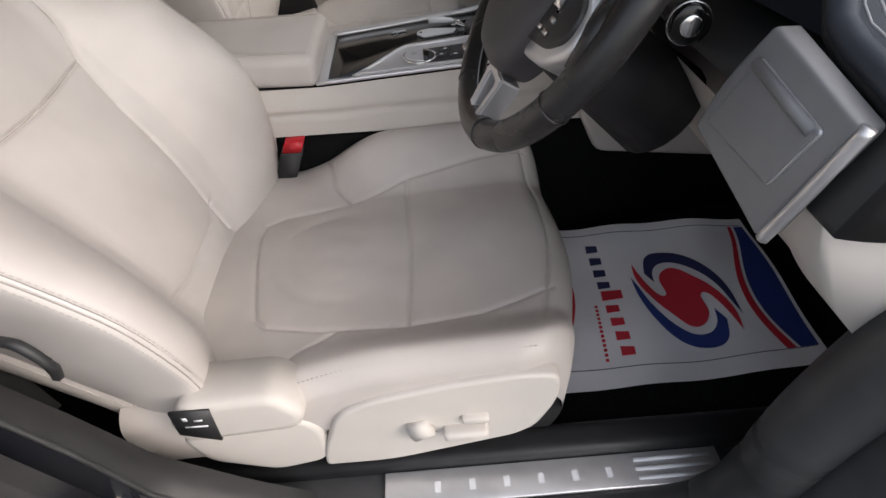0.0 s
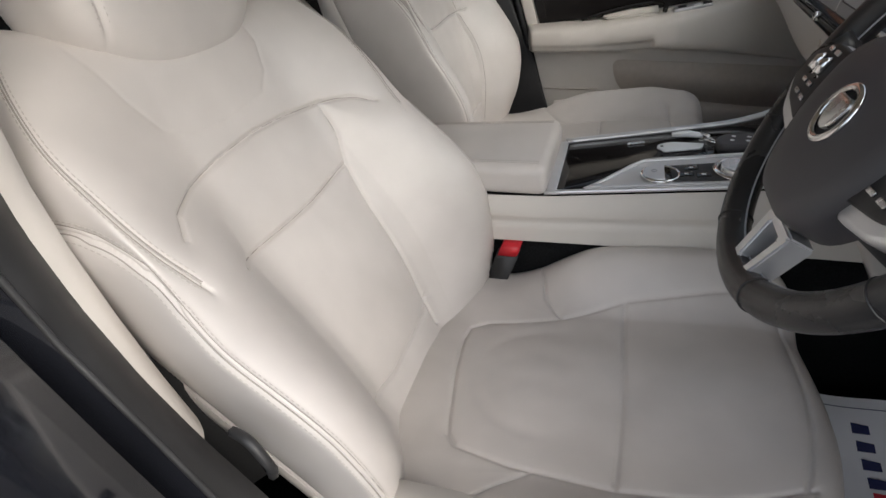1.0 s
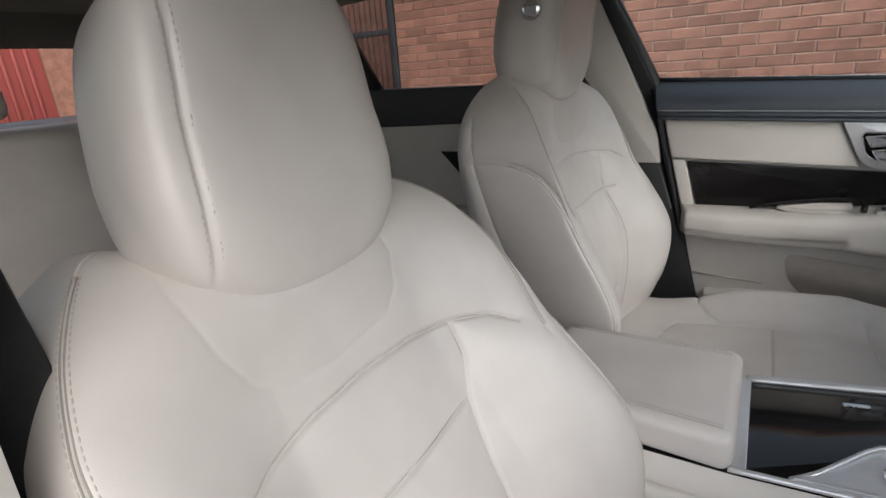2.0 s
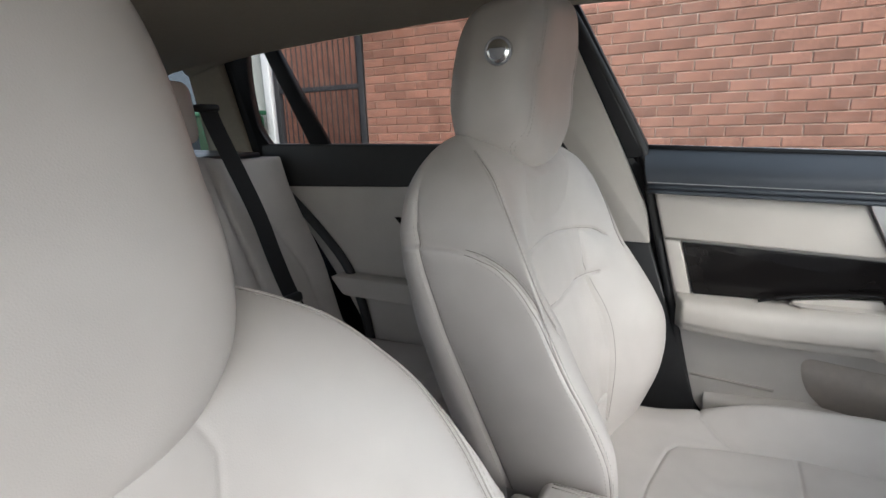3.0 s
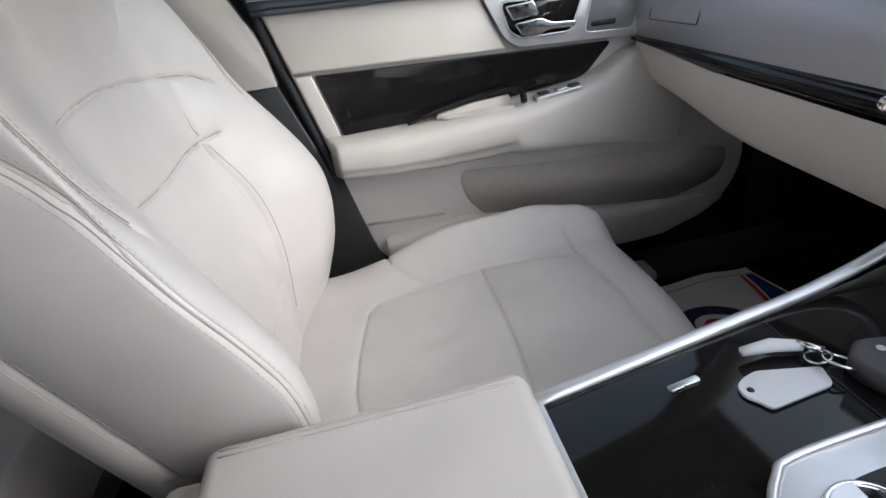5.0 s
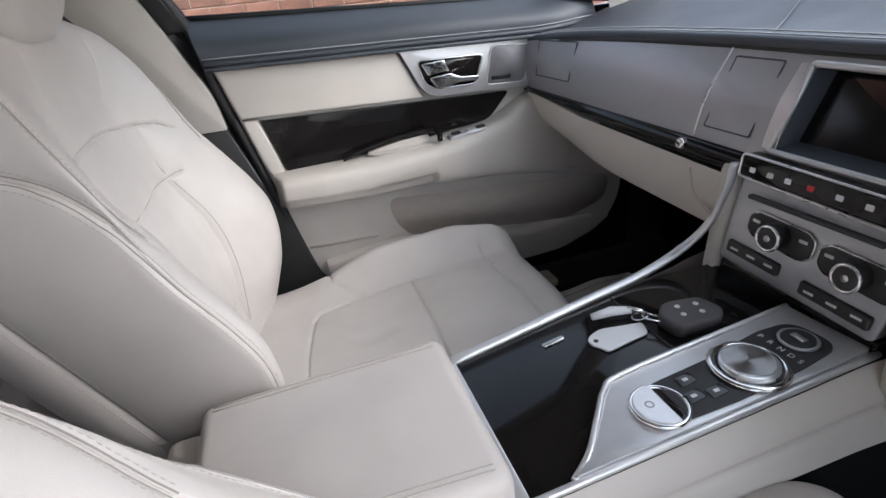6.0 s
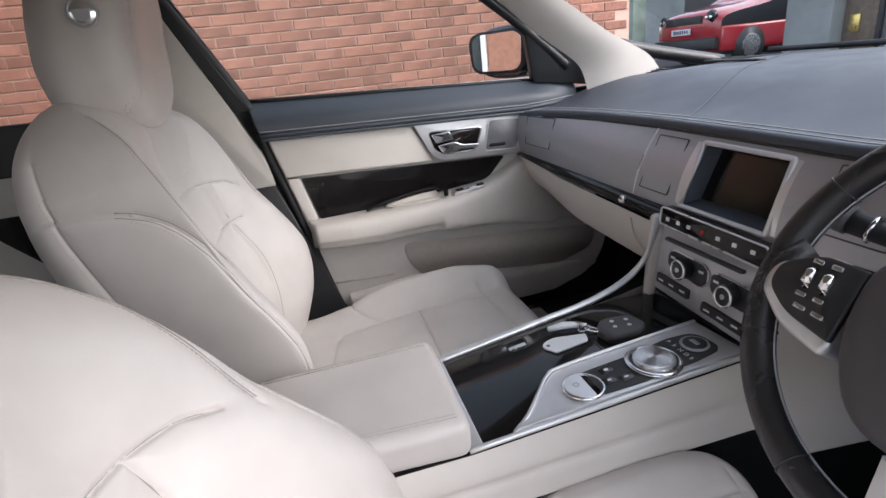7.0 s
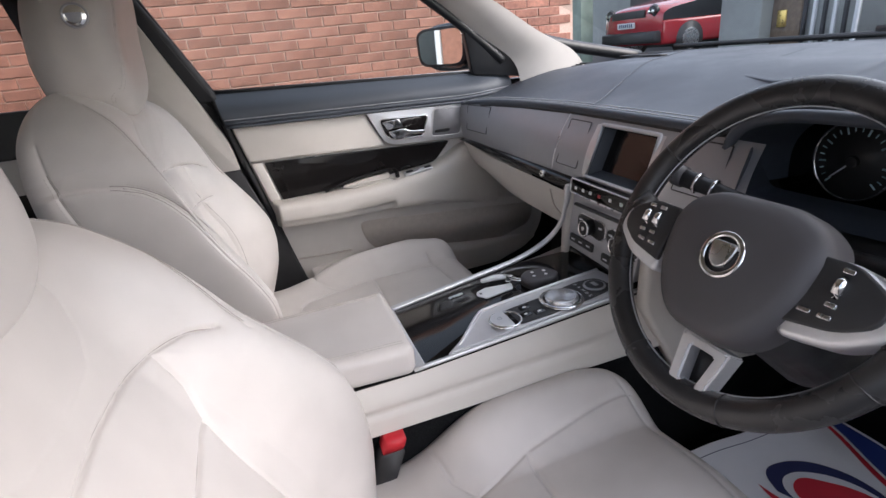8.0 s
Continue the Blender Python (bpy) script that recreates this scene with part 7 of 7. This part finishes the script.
    part("hinge_block", box(-0.44, -0.398, -0.10, 0.09, 0.60, 0.672, 0.012), LEATHER_TRIM, arm)


SPUN = []


def spun_metal():
    if not SPUN:
        m = mat("spun_metal", (0.78, 0.78, 0.78), 0.22, metal=1.0, var=0.02)
        b = m.node_tree.nodes["Principled BSDF"]
        b.inputs["Anisotropic"].default_value = 0.9
        tan = m.node_tree.nodes.new("ShaderNodeTangent")
        tan.direction_type, tan.axis = "RADIAL", "Z"
        m.node_tree.links.new(tan.outputs[0], b.inputs["Tangent"])
        SPUN.append(m)
    return SPUN[0]


build_console()


# ---- loose things ----
def build_key():
    z0 = top_z(0.15) + 0.0005
    fob = thing("key_fob", "black car key fob lying on the gloss deck", "key", (0.165, 0.045, z0))
    o = rounded([(0.130, 0.046), (0.150, 0.064), (0.194, 0.053), (0.203, 0.020), (0.188, 0.004), (0.136, 0.012)], 0.010)
    body = part("body", prism(o, lambda a, b, d: Vector((a, b, z0 + 0.07 * (a - 0.15) + d)), 0, 0.017, 0.005, 3), PAD, fob, "grey-black fob")
    for x, y in ((0.158, 0.046), (0.180, 0.040), (0.154, 0.030), (0.176, 0.024)):
        part("button_mark", disc((x, y, z0 + 0.0172 + 0.07 * (x - 0.15)), (0, 0, 1), 0.0035, 0.0006, 12), WHITE_PRINT, body)
    part("key_ring", ring((0.128, 0.050, z0 + 0.008), (0.3, 0.2, 1), 0.013, 0.0013, 24, 5), CHROME, fob)
    part("key_ring", ring((0.118, 0.062, z0 + 0.006), (-0.2, 0.3, 1), 0.010, 0.0012, 24, 5), CHROME, fob)
    part("clip", tube([(0.116, 0.078, z0 + 0.006), (0.093, 0.086, z0 + 0.006), (0.066, 0.088, z0 + 0.004)], [0.005, 0.0065, 0.0045], 8), WHITE_PRINT, fob)
    part("clip_bar", tube([(0.124, 0.064, z0 + 0.010), (0.112, 0.080, z0 + 0.009)], 0.003, 6), CHROME, fob)
    tag = thing("key_tag", "white plastic key tag on the gloss deck", "tag", (0.07, 0.04, z0))
    part("plate", prism(rounded([(0.117, 0.056), (0.111, 0.036), (0.052, 0.030), (0.048, 0.040), (0.041, 0.048), (0.042, 0.060), (0.051, 0.066), (0.066, 0.070)], 0.005), lambda a, b, d: Vector((a, b, top_z(a) + 0.001 + d)), 0, 0.003, 0.001), WHITE_PRINT, tag)
    part("eyelet", disc((0.049, 0.052, top_z(0.049) + 0.0042), (0, 0, 1), 0.003, 0.0004, 14), BLACK_PLASTIC, tag)


build_key()


def paper_mat(corner, ex, ey, skew, label):
    """A printed paper mat: corner, its two edges and how far its last corner is pulled; ex runs ahead, ey towards the car's middle."""
    c, ex, ey, skew = Vector(corner), Vector(ex), Vector(ey), Vector(skew)
    up = ex.cross(ey).normalized()
    if up.z < 0:
        up = -up

    def at(u, v, d=0.0):
        w = 0.004 * math.sin(u * 7 + v * 3) + 0.004 * math.sin(v * 9 - u * 4) + 0.003 * math.sin(u * 17 + 1)
        return c + ex * u + ey * v + skew * u * v + up * (w + d)
    t = thing("paper_floor_mat", label, "floor mat", tuple(c), "paper floor mats")
    G = np.array([[at(u, v) for v in np.linspace(0, 1, 40)] for u in np.linspace(0, 1, 40)])
    link_mesh("paper", sheet(G), PAPER, t, "creased white paper")

    def area(name, curve0, curve1, material, d=0.0015):
        P = np.array([[at(*(a * (1 - k) + b * k), d) for k in np.linspace(0, 1, 7)] for a, b in zip(curve0, curve1)])
        link_mesh(name, sheet(P), material, t, smooth=False)
    V = np.linspace(0.10, 0.93, 30)
    # waves in blue and red along both ends
    for u0, sg in ((0.02, 1), (0.985, -1)):
        e = [np.array((u0, v)) for v in V]
        w1 = [np.array((u0 + sg * (0.035 + 0.085 * math.sin(math.pi * (v if sg < 0 else 1 - v) * 0.95 + 0.25) ** 2), v)) for v in V]
        w2 = [w + np.array((sg * 0.012, 0)) for w in w1]
        area("blue_wave", e, w1, INK_BLUE)
        area("red_wave", w2, [w + np.array((sg * (0.014 + 0.020 * (1 - v)), 0)) for w, v in zip(w2, V)], INK_RED)
    for v in (0.095, 0.94):
        area("border_line", [np.array((u, v)) for u in np.linspace(0.02, 0.98, 40)], [np.array((u, v + 0.004)) for u in np.linspace(0.02, 0.98, 40)], INK_NAVY)
    # emblem: a red double curve between two blue crescents
    m = np.array((0.612, 0.47))
    rx, ry = 0.182, 0.31

    def disk(x, y):
        return m + np.array((rx * x, ry * y))
    over = spline([(-0.89, 0.79), (-0.74, 0.42), (-0.56, 0.12), (-0.42, 0.02), (-0.33, 0.10), (-0.38, 0.36), (-0.28, 0.54), (-0.08, 0.62), (0.12, 0.56), (0.34, 0.36), (0.58, 0.12), (0.80, -0.20), (0.90, -0.48), (0.89, -0.79)], 4)
    under = [-p for p in reversed(over)]
    rim = spline([(-0.66, 0.56), (-0.56, 0.87), (-0.31, 1.0), (0.13, 0.95), (0.50, 0.73), (0.79, 0.35), (0.95, -0.06), (1.0, -0.5)], 6)
    inner = spline([(-0.50, 0.34), (-0.46, 0.58), (-0.27, 0.74), (0.06, 0.73), (0.42, 0.50), (0.72, 0.13), (0.90, -0.28), (0.995, -0.49)], 6)
    area("red_curve", [disk(*p) for p in over], [disk(*p) for p in under], INK_RED, 0.0024)
    for sg in (1, -1):
        area("blue_crescent", [disk(sg * x, sg * y) for x, y in rim], [disk(sg * x, sg * y) for x, y in inner], INK_NAVY if sg > 0 else INK_BLUE, 0.0020)
    # plain marks where the maker's name stands
    for k in range(9):
        v = 0.88 - 0.083 * k
        u = 0.265 + 0.006 * k
        col = INK_NAVY if k < 4 else INK_RED
        hgt, wid = (0.052, 0.050) if k != 4 else (0.085, 0.066)
        area("mark", [np.array((u, v - 0.062)), np.array((u + hgt, v - 0.062))], [np.array((u, v - 0.062 + wid)), np.array((u + hgt, v - 0.062 + wid - 0.008))], col)
    for k in range(13):
        v = 0.46 - 0.026 * k
        area("small_mark", [np.array((0.250, v - 0.016)), np.array((0.262, v - 0.016))], [np.array((0.250, v)), np.array((0.262, v))], INK_RED)


paper_mat((0.204, -0.511, 0.283), (0.424, -0.031, 0.087), (0.040, 0.349, 0.046), (-0.043, -0.044, -0.014), "white paper floor mat with blue and red print")
paper_mat((0.100, 0.235, 0.325), (0.424, 0.006, 0.045), (-0.004, 0.385, 0.0), (-0.008, -0.022, 0.0), "white paper floor mat below the door")


def build_carpet_mats():
    for y0, y1 in ((-0.585, -0.15), (0.15, 0.585)):
        t = thing("carpet_mat", "black carpet floor mat with a bound edge", "floor mat", (0.4, (y0 + y1) / 2, 0.255), "carpet mats")
        o = rounded([(0.22, y0), (0.22, y1), (0.76, y1), (0.76, y0)], 0.04)
        rise = (lambda a: 0.262 + 0.205 * (a - 0.2)) if y0 < 0 else (lambda a: 0.305 + 0.105 * (a - 0.1))
        part("mat_surface", prism(o, lambda a, b, d: Vector((a, b, rise(a) + d)), 0, 0.008, 0.003), CARPET, t)
        part("bound_edge", tube([(a, b, rise(a) + 0.006) for a, b in o], 0.005, 6, closed=True), CARPET, t)


build_carpet_mats()


# ---- bricks of the side wall ----
def brick_mesh(length, seed):
    r = random.Random(seed)
    bm = box(0, length, 0, 0.014, 0, 0.065)
    for v in bm.verts:
        v.co += Vector((r.uniform(-0.0015, 0.0015), r.uniform(-0.001, 0.0015), r.uniform(-0.0015, 0.0015)))
    bmesh.ops.bevel(bm, geom=[e for e in bm.edges if all(v.co.y < 0.007 for v in e.verts)], offset=0.0035, segments=1, affect="EDGES")
    me = bpy.data.meshes.new("brick")
    bm.to_mesh(me)
    bm.free()
    me.materials.append(BRICK)
    return me


def build_bricks():
    r = random.Random(11)
    kinds = [brick_mesh(0.215, k) for k in range(6)]
    short = [brick_mesh(0.1025, 40 + k) for k in range(3)]
    rest_v, rest_f = [], []
    for row in range(36):
        z = 0.005 + 0.075 * row
        x = -3.27 - (0.1125 if row % 2 else 0.0)
        while x < 2.58:
            if x < -3.28:
                me, L = short[row % 3], 0.1025
                x = -3.27
            elif x + 0.215 > 2.6:
                break
            else:
                me, L = kinds[r.randrange(6)], 0.215
            dy = r.uniform(-0.0015, 0.0015)
            if -1.95 < x < 1.75 and 0.98 < z < 2.08:
                ob = new("brick", me)
                ob.parent = WALL
                ob.location = (x, 3.688 + dy, z)
            elif z > 0.4:
                base = len(rest_v)
                for v in me.vertices:
                    rest_v.append((v.co.x + x, v.co.y + 3.688 + dy, v.co.z + z))
                for p in me.polygons:
                    rest_f.append([base + i for i in p.vertices])
            x += L + 0.010
    me = bpy.data.meshes.new("bricks_beyond")
    me.from_pydata(rest_v, [], rest_f)
    link_mesh("bricks_beyond", me, BRICK, WALL, smooth=False, kind="stuff")


build_bricks()
